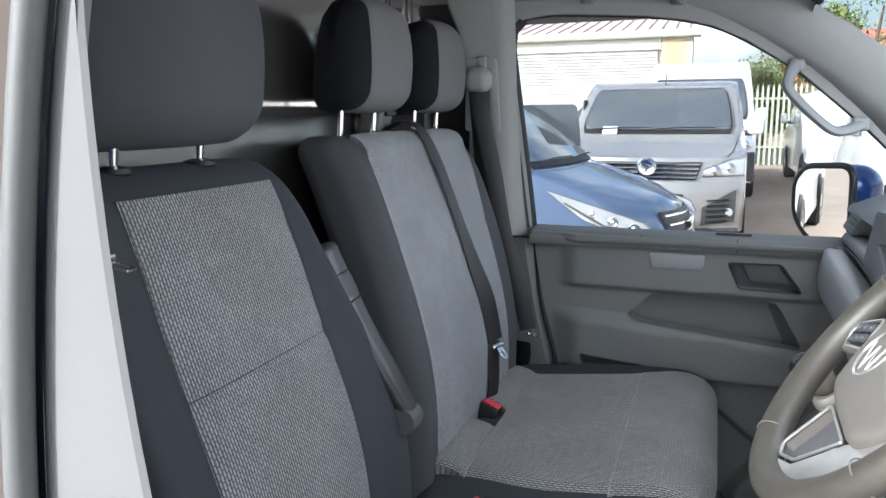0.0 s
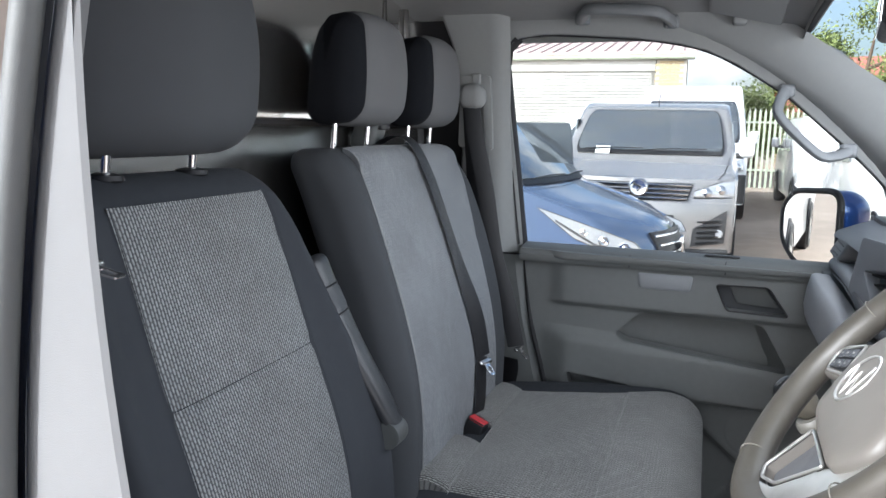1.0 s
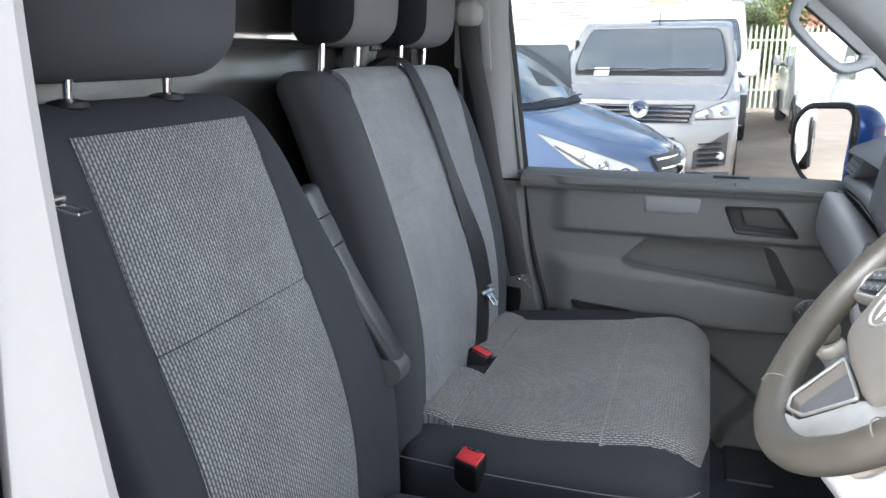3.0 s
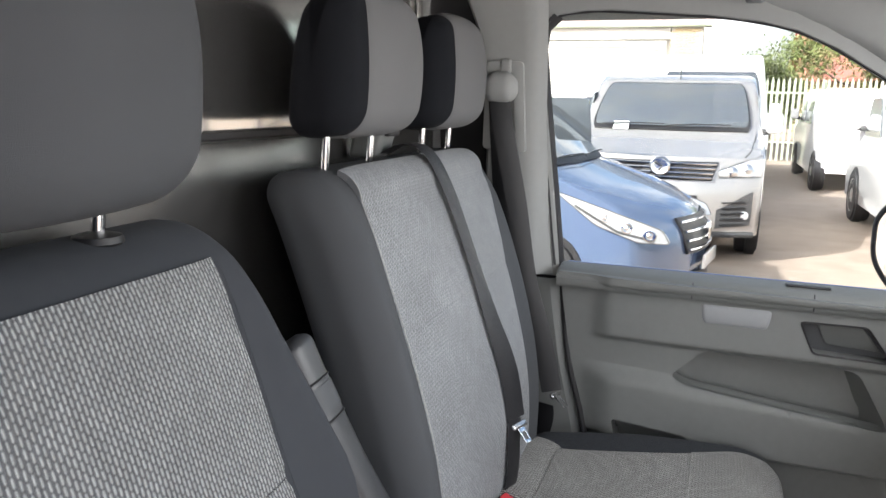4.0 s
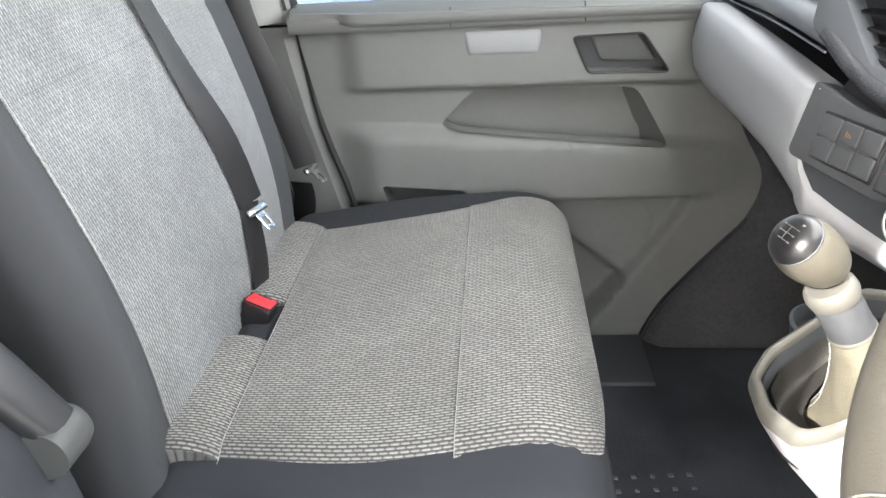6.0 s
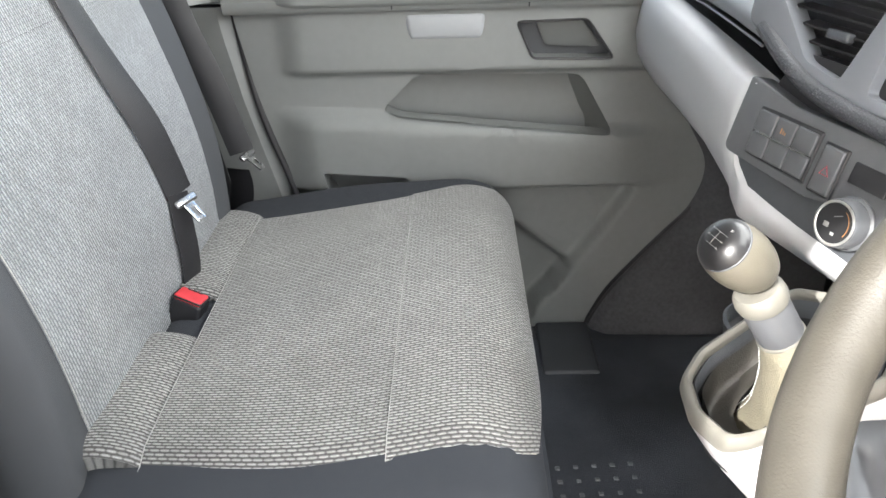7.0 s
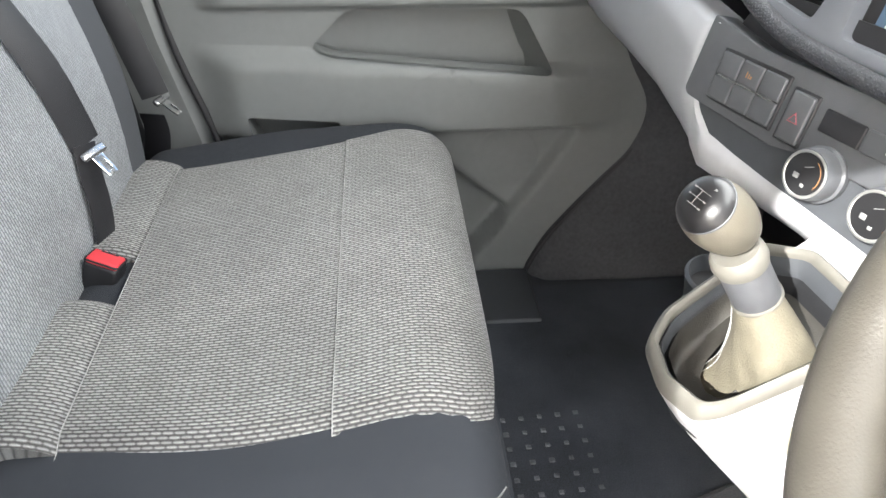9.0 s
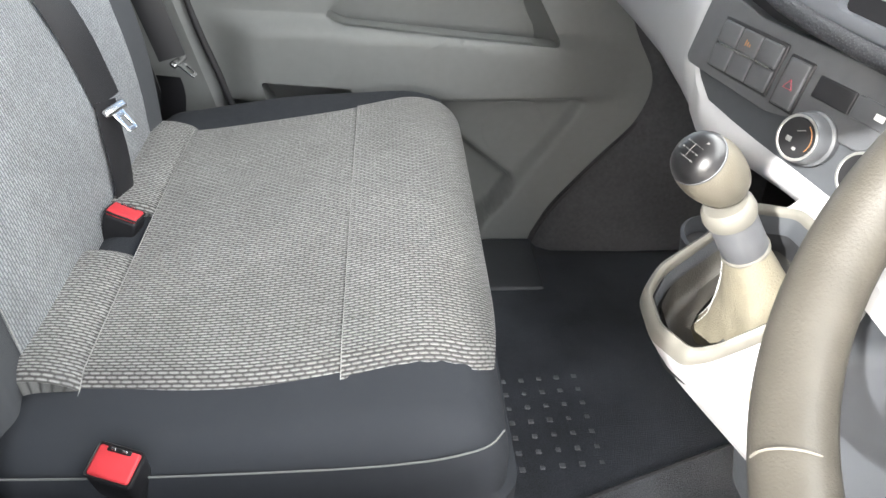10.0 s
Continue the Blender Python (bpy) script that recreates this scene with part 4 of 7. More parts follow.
FAR_EDGE = [(-0.27, 1.848), (-0.188, 1.846), (-0.079, 1.868), (0.099, 1.910), (0.174, 1.944), (0.24, 1.962), (0.34, 1.955)]


def make_bench():
    seat = thing("bench_seat", "double passenger bench in woven grey cloth with plain dark sides", "bench seat", "front seats", (0.02, 1.565, 0.56))
    spec = (BENCH_X, 1.150, 1.905, 0.84, 1.606, 0.016, 0.012)
    back = part("backrest", back_body(spec, 0.120, -0.035, 0.045), M_CLOTH_LIT, seat, "plain dark cloth backrest shell")
    left, right = (lambda z: 1.226 + 0.30 * (z - 1.26) ** 2), (lambda z: 1.800 + 0.45 * (z - 1.26) ** 2)
    part("upper_insert", back_panel(spec, left, right, 1.3702, 1.625, 1.561, 0.045, 0.0012), M_WEAVE_BENCH, back, "woven grey upper back panel")
    part("lower_insert", back_panel(spec, left, right, 0.90, 1.3698, out=0.0012), M_WEAVE_BENCH, back, "woven grey lower back panel")
    edge = back_point(spec, left, right, 1.561, 0.045, 0.0)
    part("seam", tube([edge(z, -0.003) + Vector((0.0040, 0, 0)) for z in spread(0.92, 1.60, 40)], 0.0006, 6), M_THREAD, back, "pale stitched seam")
    headrest(seat, 1.362, 1.765, -0.426, 0.310, 0.218, M_CLOTH_FACE, -8, 0.0, 0.036)
    headrest(seat, 1.748, 1.765, -0.430, 0.305, 0.218, M_CLOTH_FACE, -8, 0.0, 0.036)
    posts(seat, (1.262, 1.416, 1.650, 1.806), -0.452, 1.594, 1.68, -0.446)

    # cushion: dark body, woven top in three runs with the buckle gap at the back
    def f(p):
        x = 0.012 + p.x
        z = 0.852 + p.z
        if p.z > 0:
            z += cush_z(x) - 0.954 - 0.010 * soft((-p.y - 0.33) / 0.10)
        z -= 0.06 * soft((0.10 - abs(x + 0.24)) / 0.10) * (1 if p.z < 0 else 0)
        far = 0.055 * soft((0.02 - x) / 0.30) * soft(p.y / 0.44)
        return Vector((x + (0.012 if p.x > 0 and p.z < 0 else 0), 1.566 + p.y - far, z))
    cushion = part("cushion", rbox((0.555, 0.880, 0.20), 0.048, (18, 20, 3), f, None, 5), M_CLOTH, seat, "plain dark cushion body")

    def top(lift):
        def fn(u, v):
            near, far = eased(NEAR_EDGE, u), eased(FAR_EDGE, u)
            y = near + (far - near) * v / 0.70
            e = abs(v / 0.35 - 1)
            return Vector((u, y, cush_z(u) + lift + 0.004 * (1 - e * e) - 0.011 * soft((e - 0.90) / 0.10)))
        return fn
    across = [0, 0.006, 0.014, 0.03] + spread(0.05, 0.65, 20) + [0.67, 0.686, 0.694, 0.70]
    part("middle_insert", sheet(top(0.005), spread(-0.1746, 0.1045, 16), across, 0.016), M_WEAVE, cushion, "woven grey seat panel")

    def nose(u, v):
        if u < 0.240:
            return top(0.007)(u, v)
        ang = min((u - 0.240) / 0.062, 1.7 - 0.95 * (1 - v / 0.70) ** 4)
        p = top(0.007)(0.240, v)
        p.y += 0.050 * (1 - v / 0.70) ** 2 * soft(ang / 1.5)
        return p + Vector((0.058 * math.sin(ang), 0, -0.050 * (1 - math.cos(ang)) - 0.016 * ang))
    part("front_insert", sheet(nose, spread(0.1055, 0.335, 22), across, 0.016), M_WEAVE, cushion, "woven grey front roll of the seat")
    for a, b in ((1.215, 1.458), (1.560, 1.848)):
        def roll(u, v):
            k = max(0.0, min(1.0, (u + 0.275) / 0.10))
            ends = soft((v - a) / 0.012) * soft((b - v) / 0.012) * 0.006 - 0.006
            return Vector((u, v, cush_z(u) + 0.001 + ends + 0.020 * math.sin(math.pi * (0.16 + 0.84 * k)) ** 0.7))
        part("rear_insert", sheet(roll, spread(-0.275, -0.1754, 12), [a, a + 0.004, a + 0.012] + spread(a + 0.025, b - 0.025, 10) + [b - 0.012, b - 0.004, b], 0.026), M_WEAVE, cushion, "woven grey rear strip of the seat")
    part("seam", tube([top(0.0075)(0.105, v) for v in across], 0.0007, 6), M_THREAD, cushion, "pale stitched seam")
    part("seam", tube([top(0.0065)(-0.175, v) for v in across], 0.0007, 6), M_THREAD, cushion, "pale stitched seam")
    part("side_piping", tube(smooth_path([(-0.25, 1.1255, 0.912), (-0.10, 1.1248, 0.907), (0.10, 1.1246, 0.908), (0.19, 1.1250, 0.914), (0.235, 1.1275, 0.921), (0.262, 1.1340, 0.926), (0.278, 1.150, 0.929)], 5), 0.0012, 6), M_PLASTIC, cushion, "grey piping round the cushion side")
    part("buckle_well", rbox((0.080, 0.070, 0.05), 0.012, (1, 1, 1), lambda p: Vector((-0.222, 1.509, 0.905)) + p), M_WELL, cushion, "dark gap around the belt buckle")
    part("base", block((-0.23, 1.17, 0.552), (0.20, 1.95, 0.80), 0.02), M_BLACK, seat, "black seat plinth")
    settle(seat)


make_bench()


# ---- belts ----
def tongue(parent, at, turn):
    """A belt tongue: black grip with a bright slotted plate."""
    m = Matrix.Translation(at) @ turn @ Matrix.Scale(0.82, 4)
    part("grip", rbox((0.054, 0.011, 0.016), 0.005, (2, 1, 1), lambda p: m @ p), M_STEEL, parent, "bright tongue bracket")
    outer = rounded([(-0.013, -0.004), (0.013, -0.004), (0.011, -0.046), (-0.011, -0.046)], 0.004)
    hole = rounded([(-0.006, -0.018), (0.006, -0.018), (0.006, -0.038), (-0.006, -0.038)], 0.002)
    part("plate", plate(outer, [hole], lambda a, b, d: m @ Vector((a, d - 0.0015, b)), 0.003, 0.0006), M_CHROME, parent, "bright slotted steel tongue")


def buckle(name, at, turn, label, size=1.0):
    m = Matrix.Translation(at) @ turn @ Matrix.Scale(size, 4)
    b = thing(name, label, "belt buckle", "belt buckles", at)
    part("housing", rbox((0.058, 0.040, 0.085), 0.007, (2, 1, 2), lambda p: m @ (p + Vector((0, 0, -0.044)))), M_BLACK, b, "black buckle housing")
    part("button", rbox((0.052, 0.034, 0.012), 0.004, (2, 1, 1), lambda p: m @ (p + Vector((0, -0.0005, 0.0)))), M_RED, b, "red release button")
    edge = [(-0.0275, -0.0185), (0.0275, -0.0185), (0.0275, 0.0185), (-0.0275, 0.0185)]
    part("rim", tube([m @ Vector((x, y, 0.0015)) for x, y in rounded(edge, 0.005)], 0.0016, 6, True), M_GLOSSBLACK, b, "black rim round the button")
    for x in (-0.007, 0.007):
        part("catch", rbox((0.007, 0.003, 0.006), 0.001, (1, 1, 1), lambda p: m @ (p + Vector((x, 0.0135, 0.0060)))), M_STEEL, b, "steel catch in the slot")
    part("slot", rbox((0.030, 0.006, 0.010), 0.002, (1, 1, 1), lambda p: m @ (p + Vector((0, 0.0135, 0.002)))), M_GLOSSBLACK, b)
    part("stalk", ribbon([m @ Vector((0, 0, -0.08)), m @ Vector((0, 0, -0.14))], m.to_3x3() @ Vector((1, 0, 0)), 0.03, 0.008), M_BLACK, b)
    settle(b)


def make_belts():
    outer = thing("seat_belt", "dark grey passenger seat belt hanging from the pillar", "seat belt", "seat belts", (-0.30, 1.96, 0.9))
    pts = smooth_path([(-0.374, 1.940, 1.712), (-0.358, 1.928, 1.638), (-0.320, 1.918, 1.48), (-0.288, 1.912, 1.31), (-0.250, 1.910, 1.19), (-0.232, 1.910, 1.12), (-0.216, 1.914, 1.045)], 6)
    part("webbing", ribbon(pts, (1, 0.2, 0.05), 0.047, 0.0018), M_BELT, outer, "dark webbing")
    pts = smooth_path([(-0.385, 1.962, 1.712), (-0.378, 1.968, 1.60), (-0.350, 1.975, 1.30), (-0.305, 1.98, 1.05), (-0.285, 1.98, 0.90)], 6)
    part("webbing", ribbon(pts, (1, -0.15, 0), 0.047, 0.0018), M_BELT, outer, "dark webbing running back to the reel")
    pts = smooth_path([(-0.238, 1.942, 1.000), (-0.240, 1.955, 0.95), (-0.27, 1.97, 0.84)], 6)
    part("webbing", ribbon(pts, (1, -0.2, 0), 0.047, 0.0018), M_BLACK, outer, "dark lap webbing")
    tongue(outer, (-0.206, 1.912, 1.040), Vector((-0.72, 0.20, 0.62)).to_track_quat("Z", "Y").to_matrix().to_4x4())
    part("guide", rbox((0.080, 0.056, 0.070), 0.0275, (4, 1, 4), lambda p: Vector((-0.376, 1.948, 1.742)) + Vector((p.x * (1 - 200 * max(0, p.z) ** 2), p.y, p.z)), None, 6), M_TRIM, outer, "pale grey belt guide cover")
    part("guide_pin", lathe([(0.012, 0), (0.013, 0.012), (0.010, 0.016)], 18, pose(-0.345, 1.985, 1.735, 90, 0, 0)), M_STEEL, outer)
    part("height_adjuster", plate(rounded([(-0.425, 1.60), (-0.320, 1.592), (-0.328, 1.80), (-0.415, 1.80)], 0.012), [rounded([(-0.392, 1.615), (-0.345, 1.615), (-0.352, 1.775), (-0.392, 1.775)], 0.01)], lambda a, b, d: Vector((a, 1.988 - 0.1 * max(0, b - 1.5) + d, b)), 0.03, 0.003), M_TRIM, outer, "pale height adjuster plate")
    part("adjuster_button", rbox((0.026, 0.016, 0.034), 0.006, (1, 1, 1), lambda p: Vector((-0.368, 1.962, 1.788)) + p), M_TRIM, outer)
    settle(outer)

    mid = thing("seat_belt", "dark grey belt of the middle seat lying down the backrest", "seat belt", "seat belts", (-0.30, 1.6, 0.95))
    pts = smooth_path([(-0.487, 1.556, 1.610), (-0.445, 1.556, 1.630), (-0.400, 1.558, 1.618), (-0.362, 1.572, 1.548), (-0.312, 1.574, 1.42), (-0.270, 1.575, 1.305), (-0.240, 1.592, 1.205), (-0.226, 1.612, 1.100)], 6)
    part("webbing", ribbon(pts, [(0.08 + 0.55 * soft((k - 24) / 14), 1, 0.0) for k in range(len(pts))], 0.046, 0.0018), M_BELT, mid, "dark webbing")
    pts = smooth_path([(-0.228, 1.612, 1.100), (-0.226, 1.604, 1.06), (-0.224, 1.600, 1.01), (-0.228, 1.596, 0.96), (-0.245, 1.59, 0.90)], 6)
    part("webbing", ribbon(pts, (0.35, 1, 0), 0.042, 0.0022), M_BLACK, mid, "dark lap webbing")
    tongue(mid, (-0.219, 1.612, 1.088), Vector((-0.62, 0.25, 0.72)).to_track_quat("Z", "Y").to_matrix().to_4x4())
    part("outlet", rbox((0.06, 0.07, 0.075), 0.012, (1, 1, 1), lambda p: Vector((-0.505 + 0.3 * p.z, 1.548, 1.640)) + Vector((p.x, p.y, p.z))), M_PLASTIC, mid, "grey belt outlet on the backrest")
    part("outlet_slot", rbox((0.012, 0.05, 0.016), 0.004, (1, 1, 1), lambda p: Vector((-0.469, 1.550, 1.652)) + p), M_BLACK, mid)
    settle(mid)
    drv = thing("seat_belt", "dark driver's seat belt hanging beside the pillar", "seat belt", "seat belts", (-0.42, 0.55, 0.9))
    part("webbing", ribbon(smooth_path([(-0.40, 0.475, 1.80), (-0.365, 0.460, 1.62), (-0.345, 0.453, 1.515), (-0.37, 0.452, 1.30), (-0.42, 0.455, 0.90)], 4), (1, 0.1, 0), 0.040, 0.0018), M_BELT, drv)
    tongue(drv, (-0.289, 0.455, 1.513), Vector((-0.96, -0.17, 0.24)).to_track_quat("Z", "Y").to_matrix().to_4x4())
    settle(drv)
    buckle("belt_buckle", (-0.208, 1.530, 0.968), Euler((radians(-8), radians(18), radians(-12))).to_matrix().to_4x4(), "black belt buckle with a red button in the bench gap", 0.82)
    buckle("belt_buckle", (-0.108, 1.112, 0.944), Matrix(((0.94, 0.316, 0.13), (-0.34, 0.86, -0.38), (-0.02, 0.39, 0.92))).to_4x4(), "black belt buckle with a red button beside the bench", 0.90)


make_belts()


# ---- dashboard ----
DASH_O = Vector((0.506, 1.40, 1.24))
DASH_U = Vector((0.354, -0.935, 0)).normalized()
DASH_N = DASH_U.cross(Vector((0.27, 0, 0.963))).normalized()
DASH_V = DASH_N.cross(DASH_U)


# how the dashboard group sits in the cab: a little towards the passenger side and low, tipped under two degrees
DASH_SEAT = Matrix(((0.99994, -0.0084, 0.0074, 0.0066), (0.0087, 0.9995, -0.0312, 0.0523), (-0.0071, 0.0313, 0.99948, -0.0589), (0, 0, 0, 1)))


def dash(a, b, out=0.0):
    """A point on the centre stack: a along it towards the driver, b up it, out from its face."""
    return DASH_O + a * DASH_U + b * DASH_V + out * DASH_N


def dash_box(parent, name, a0, a1, b0, b1, o0, o1, r, mat, label="", n=(1, 1, 1)):
    return part(name, rbox((a1 - a0, b1 - b0, o1 - o0), r, n, lambda p: dash((a0 + a1) / 2 + p.x, (b0 + b1) / 2 + p.y, (o0 + o1) / 2 + p.z)), mat, parent, label)


def make_dashboard():
    d = thing("dashboard", "grey moulded dashboard with shelves, switches and a display", "dashboard", at=(0.75, YC, 1.1))
    # pale band along the passenger side, running on as a lip under the switch panel
    secs = []
    for y, t, b, x in ((2.005, 1.296, 1.190, 0.545), (1.985, 1.308, 1.172, 0.526), (1.94, 1.317, 1.160, 0.516), (1.85, 1.321, 1.163, 0.512), (1.70, 1.323, 1.172, 0.510), (1.56, 1.324, 1.176, 0.508), (1.47, 1.324, 1.168, 0.506), (1.43, 1.324, 1.162, 0.505), (1.4085, 1.324, 1.160, 0.504)):
        h = t - b
        secs.append([Vector(p) for p in ((x + 0.050, y, t - 0.004), (x + 0.018, y, t - 0.001), (x + 0.009, y, t - 0.007), (x + 0.002, y, t - 0.25 * h), (x - 0.002, y, t - 0.52 * h), (x + 0.004, y, b + 0.28 * h), (x + 0.022, y, b + 0.09 * h), (x + 0.060, y, b), (x + 0.16, y, b - 0.02))])
    # the band's end follows the slanting edge of the switch panel
    for p in secs[-1][2:5]:
        p.x = max(p.x, 0.4990 + 0.245 * (p.z - 1.241))
        p.y = 1.4145 + 0.093 * (p.z - 1.24)
    for y, t, b, x in ((1.403, 1.247, 1.159, 0.503), (1.388, 1.230, 1.158, 0.503), (1.366, 1.213, 1.159, 0.507), (1.33, 1.207, 1.163, 0.519), (1.29, 1.203, 1.167, 0.535), (1.23, 1.198, 1.170, 0.556), (1.16, 1.191, 1.163, 0.580), (1.05, 1.187, 1.155, 0.612), (0.95, 1.186, 1.15, 0.645)):
        xd = 0.518 + 0.379 * (1.40 - y)
        j = soft((y - 1.25) / 0.14)
        secs.append([Vector(p) for p in ((xd + 0.06, y, 1.285), (xd + 0.020, y, 1.284), (xd + 0.016, y, 1.275), (x + 0.012, y, t + 0.004), (x + 0.004, y, t), (x - 0.001 + 0.006 * j, y, t - 0.007 - 0.030 * j), (x + 0.006 + 0.012 * j, y, b + 0.22 * (t - b)), (x + 0.035 + 0.022 * j, y, b), (x + 0.15, y, b - 0.015))])
    part("fascia", loft(secs), M_BAND, d, "pale grey fascia band and lip under the switches", 62)
    # lower shelf and its dark back, upper shelf and dash top
    part("lower_shelf", block((0.555, 1.40, 1.296), (0.70, 2.01, 1.312), 0.004), M_BLACK, d, "black open shelf")
    part("shelf_back", block((0.66, 1.38, 1.296), (0.70, 2.01, 1.46), 0.004), M_BLACK, d)
    part("tray_floor", block((0.575, 1.44, 1.334), (0.68, 2.01, 1.344), 0.003), M_BLACK, d, "black floor of the upper open tray")
    # front bar of the upper tray, falling towards the door
    secs = []
    for y, z, x in ((2.005, 1.332, 0.572), (1.90, 1.341, 0.566), (1.75, 1.354, 0.557), (1.60, 1.365, 0.545), (1.50, 1.371, 0.535), (1.452, 1.373, 0.531)):
        secs.append([Vector(p) for p in ((x + 0.05, y, z + 0.014), (x + 0.014, y, z + 0.017), (x + 0.004, y, z + 0.012), (x - 0.001, y, z + 0.002), (x + 0.002, y, z - 0.010), (x + 0.012, y, z - 0.018), (x + 0.05, y, z - 0.019))])
    part("tray_bar", loft(secs), M_HANDLE, d, "pale grey front bar of the upper tray", 60)
    part("tray_line", tube([(0.580, 2.0, 1.309), (0.566, 1.75, 1.331), (0.552, 1.60, 1.343), (0.542, 1.46, 1.350)], 0.0018, 6), M_HANDLE, d, "thin pale line under the bar")
    # ribbed soft strip round the lower edge of the centre housing
    pad = [(1.452, 1.374, 0.531), (1.430, 1.366, 0.533), (1.405, 1.355, 0.537), (1.375, 1.343, 0.544), (1.345, 1.334, 0.552), (1.30, 1.328, 0.566), (1.22, 1.322, 0.594), (1.10, 1.318, 0.635), (0.98, 1.316, 0.675)]
    path = smooth_path([(x + 0.006, y, z) for y, z, x in pad], 6)
    strip = part("padded_strip", tube(path, 0.0096, 12), M_CARBON, d, "dark ribbed soft strip")
    bm = bmesh.new()
    for k in range(len(path) - 1):
        p, q = path[k], path[k + 1]
        n_rib = max(1, int((q - p).length / 0.0024))
        for i in range(n_rib):
            c = p.lerp(q, i / n_rib)
            t = (q - p).normalized()
            u = Vector((-0.75, 0, 0.66))
            u = (u - t * u.dot(t)).normalized()
            w = t.cross(u)
            for j in range(-2, 3):
                g = 0.48 * (j + 0.5 * (i % 2))
                tube([c + (u * math.cos(g) + w * math.sin(g)) * 0.0095 - t * 0.0005, c + (u * math.cos(g) + w * math.sin(g)) * 0.0095 + t * 0.0009 + w * 0.0006], 0.0005, 4, bm=bm)
    tagged(part("ribbing", bm, M_CARBON, strip), kind="stuff")
    secs = []
    for y in (2.01, 1.97, 1.85, 1.70, 1.55, 1.44):
        k = 0.014 * soft((y - 1.75) / 0.25)
        secs.append([Vector(p) for p in ((0.575, y, 1.418 - k), (0.585, y, 1.432 - k), (0.625, y, 1.449 - k), (0.70, y, 1.464), (0.90, y, 1.468), (1.22, y, 1.375), (1.22, y, 1.34), (0.70, y, 1.44), (0.60, y, 1.420 - k))])
    part("dash_top", loft(secs, loop=True), M_DASH, d, "grey grained dash top")
    secs = []
    for y in (1.44, 1.20, 0.95, 0.70, 0.47):
        secs.append([Vector(p) for p in ((0.66, y, 1.45), (0.70, y, 1.500), (0.78, y, 1.515), (0.90, y, 1.480), (1.22, y, 1.375), (1.22, y, 1.0), (0.80, y, 1.05), (0.72, y, 1.2))])
    part("dash_top", loft(secs, loop=True), M_DASH, d, "grey grained dash top over the driver's side")
    # end vent by the door
    vent = part("end_vent", block((0.592, 1.86, 1.362), (0.650, 1.985, 1.418), 0.010, f=lambda p: p + Vector((0.5 * (p.z - 1.42), 0, 0))), M_DASH, d, "air vent at the end of the dash")
    for k in range(4):
        part("slat", rbox((0.010, 0.092, 0.0025), 0.001, (1, 1, 1), lambda p: Vector((0.583 + 0.5 * (0.011 * k - 0.045) + 0.012 + p.x, 1.925 + p.y, 1.374 + 0.011 * k + p.z))), M_BLACK, vent)
    # underside
    secs = []
    for y in (2.0, 1.7, 1.43, 1.2, 0.95, 0.47):
        b = along([(0.95, 1.14), (1.2, 1.15), (1.43, 1.20), (1.7, 1.165), (2.0, 1.16)], y)
        x = along([(0.95, 0.66), (1.2, 0.58), (1.43, 0.54), (1.7, 0.56), (2.0, 0.57)], y)
        secs.append([Vector(p) for p in ((x, y, b + 0.01), (x + 0.03, y, b - 0.02), (0.80, y, 1.02), (1.0, y, 0.92), (1.0, y, 1.2), (0.75, y, b + 0.06))])
    part("underside", loft(secs, loop=True), M_CARPET, d, "black underside")
    # lower end panel against the door, curving down to the sill
    secs = []
    for x0, y0, z in smooth_path([(0.60, 1.99, 1.18), (0.655, 1.985, 1.05), (0.705, 1.98, 0.95), (0.680, 1.975, 0.85), (0.605, 1.965, 0.75), (0.530, 1.96, 0.64), (0.49, 1.96, 0.54)], 6):
        secs.append([Vector(p) for p in ((x0 - 0.02, 2.03, z), (x0, y0 + 0.02, z), (x0 + 0.03, y0, z), (x0 + 0.2, y0 - 0.01, z), (1.0, y0 - 0.01, z))])
    part("kick_panel", loft(secs), M_CARPET, d, "black carpeted side of the footwell")

    # centre stack: switch panel
    face = rounded([(-0.014, 0.010), (-0.008, 0.004), (0.110, -0.002), (0.150, 0.006), (0.42, 0.010), (0.42, 0.078), (0.06, 0.078), (-0.012, 0.092)], 0.005)
    part("switch_panel", plate(face, [], lambda a, b, t: dash(a, b, t - 0.03 + 0.05 * max(0, 0.06 - a)), 0.03, 0.002), M_PANEL, d, "dark grey switch panel")
    face = rounded([(-0.012, 0.012), (0.036, -0.029), (0.120, -0.043), (0.42, -0.053), (0.42, 0.03), (0.10, 0.03)], 0.005)
    part("climate_panel", plate(face, [], lambda a, b, t: dash(a, b, t - 0.036 + 0.05 * max(0, 0.06 - a)), 0.03, 0.002), M_PLASTIC_D, d, "dark climate panel below the switches")
    face = rounded([(-0.01, 0.05), (0.42, 0.05), (0.42, 0.13), (0.02, 0.13)], 0.004)
    part("dark_gap", plate(face, [], lambda a, b, t: dash(a, b, t - 0.040), 0.02), M_BLACK, d, "black gap under the soft strip")
    # six-button block
    dash_box(d, "button_frame", 0.016, 0.106, 0.010, 0.066, -0.004, 0.0025, 0.002, M_BLACK)
    for r in range(2):
        for c in range(3):
            key = dash_box(d, "button", 0.0185 + 0.0285 * c, 0.0460 + 0.0285 * c, 0.0130 + 0.0255 * r, 0.0370 + 0.0255 * r, 0.0, 0.0050, 0.0022, M_PANEL, "grey push button")
            if (r, c) == (1, 1):
                for k in range(3):
                    dash_box(key, "symbol", 0.0565 + 0.0030 * k, 0.0578 + 0.0030 * k, 0.0470, 0.0530 - 0.0015 * k, 0.0048, 0.0054, 0.0002, M_AMBER, "amber symbol")
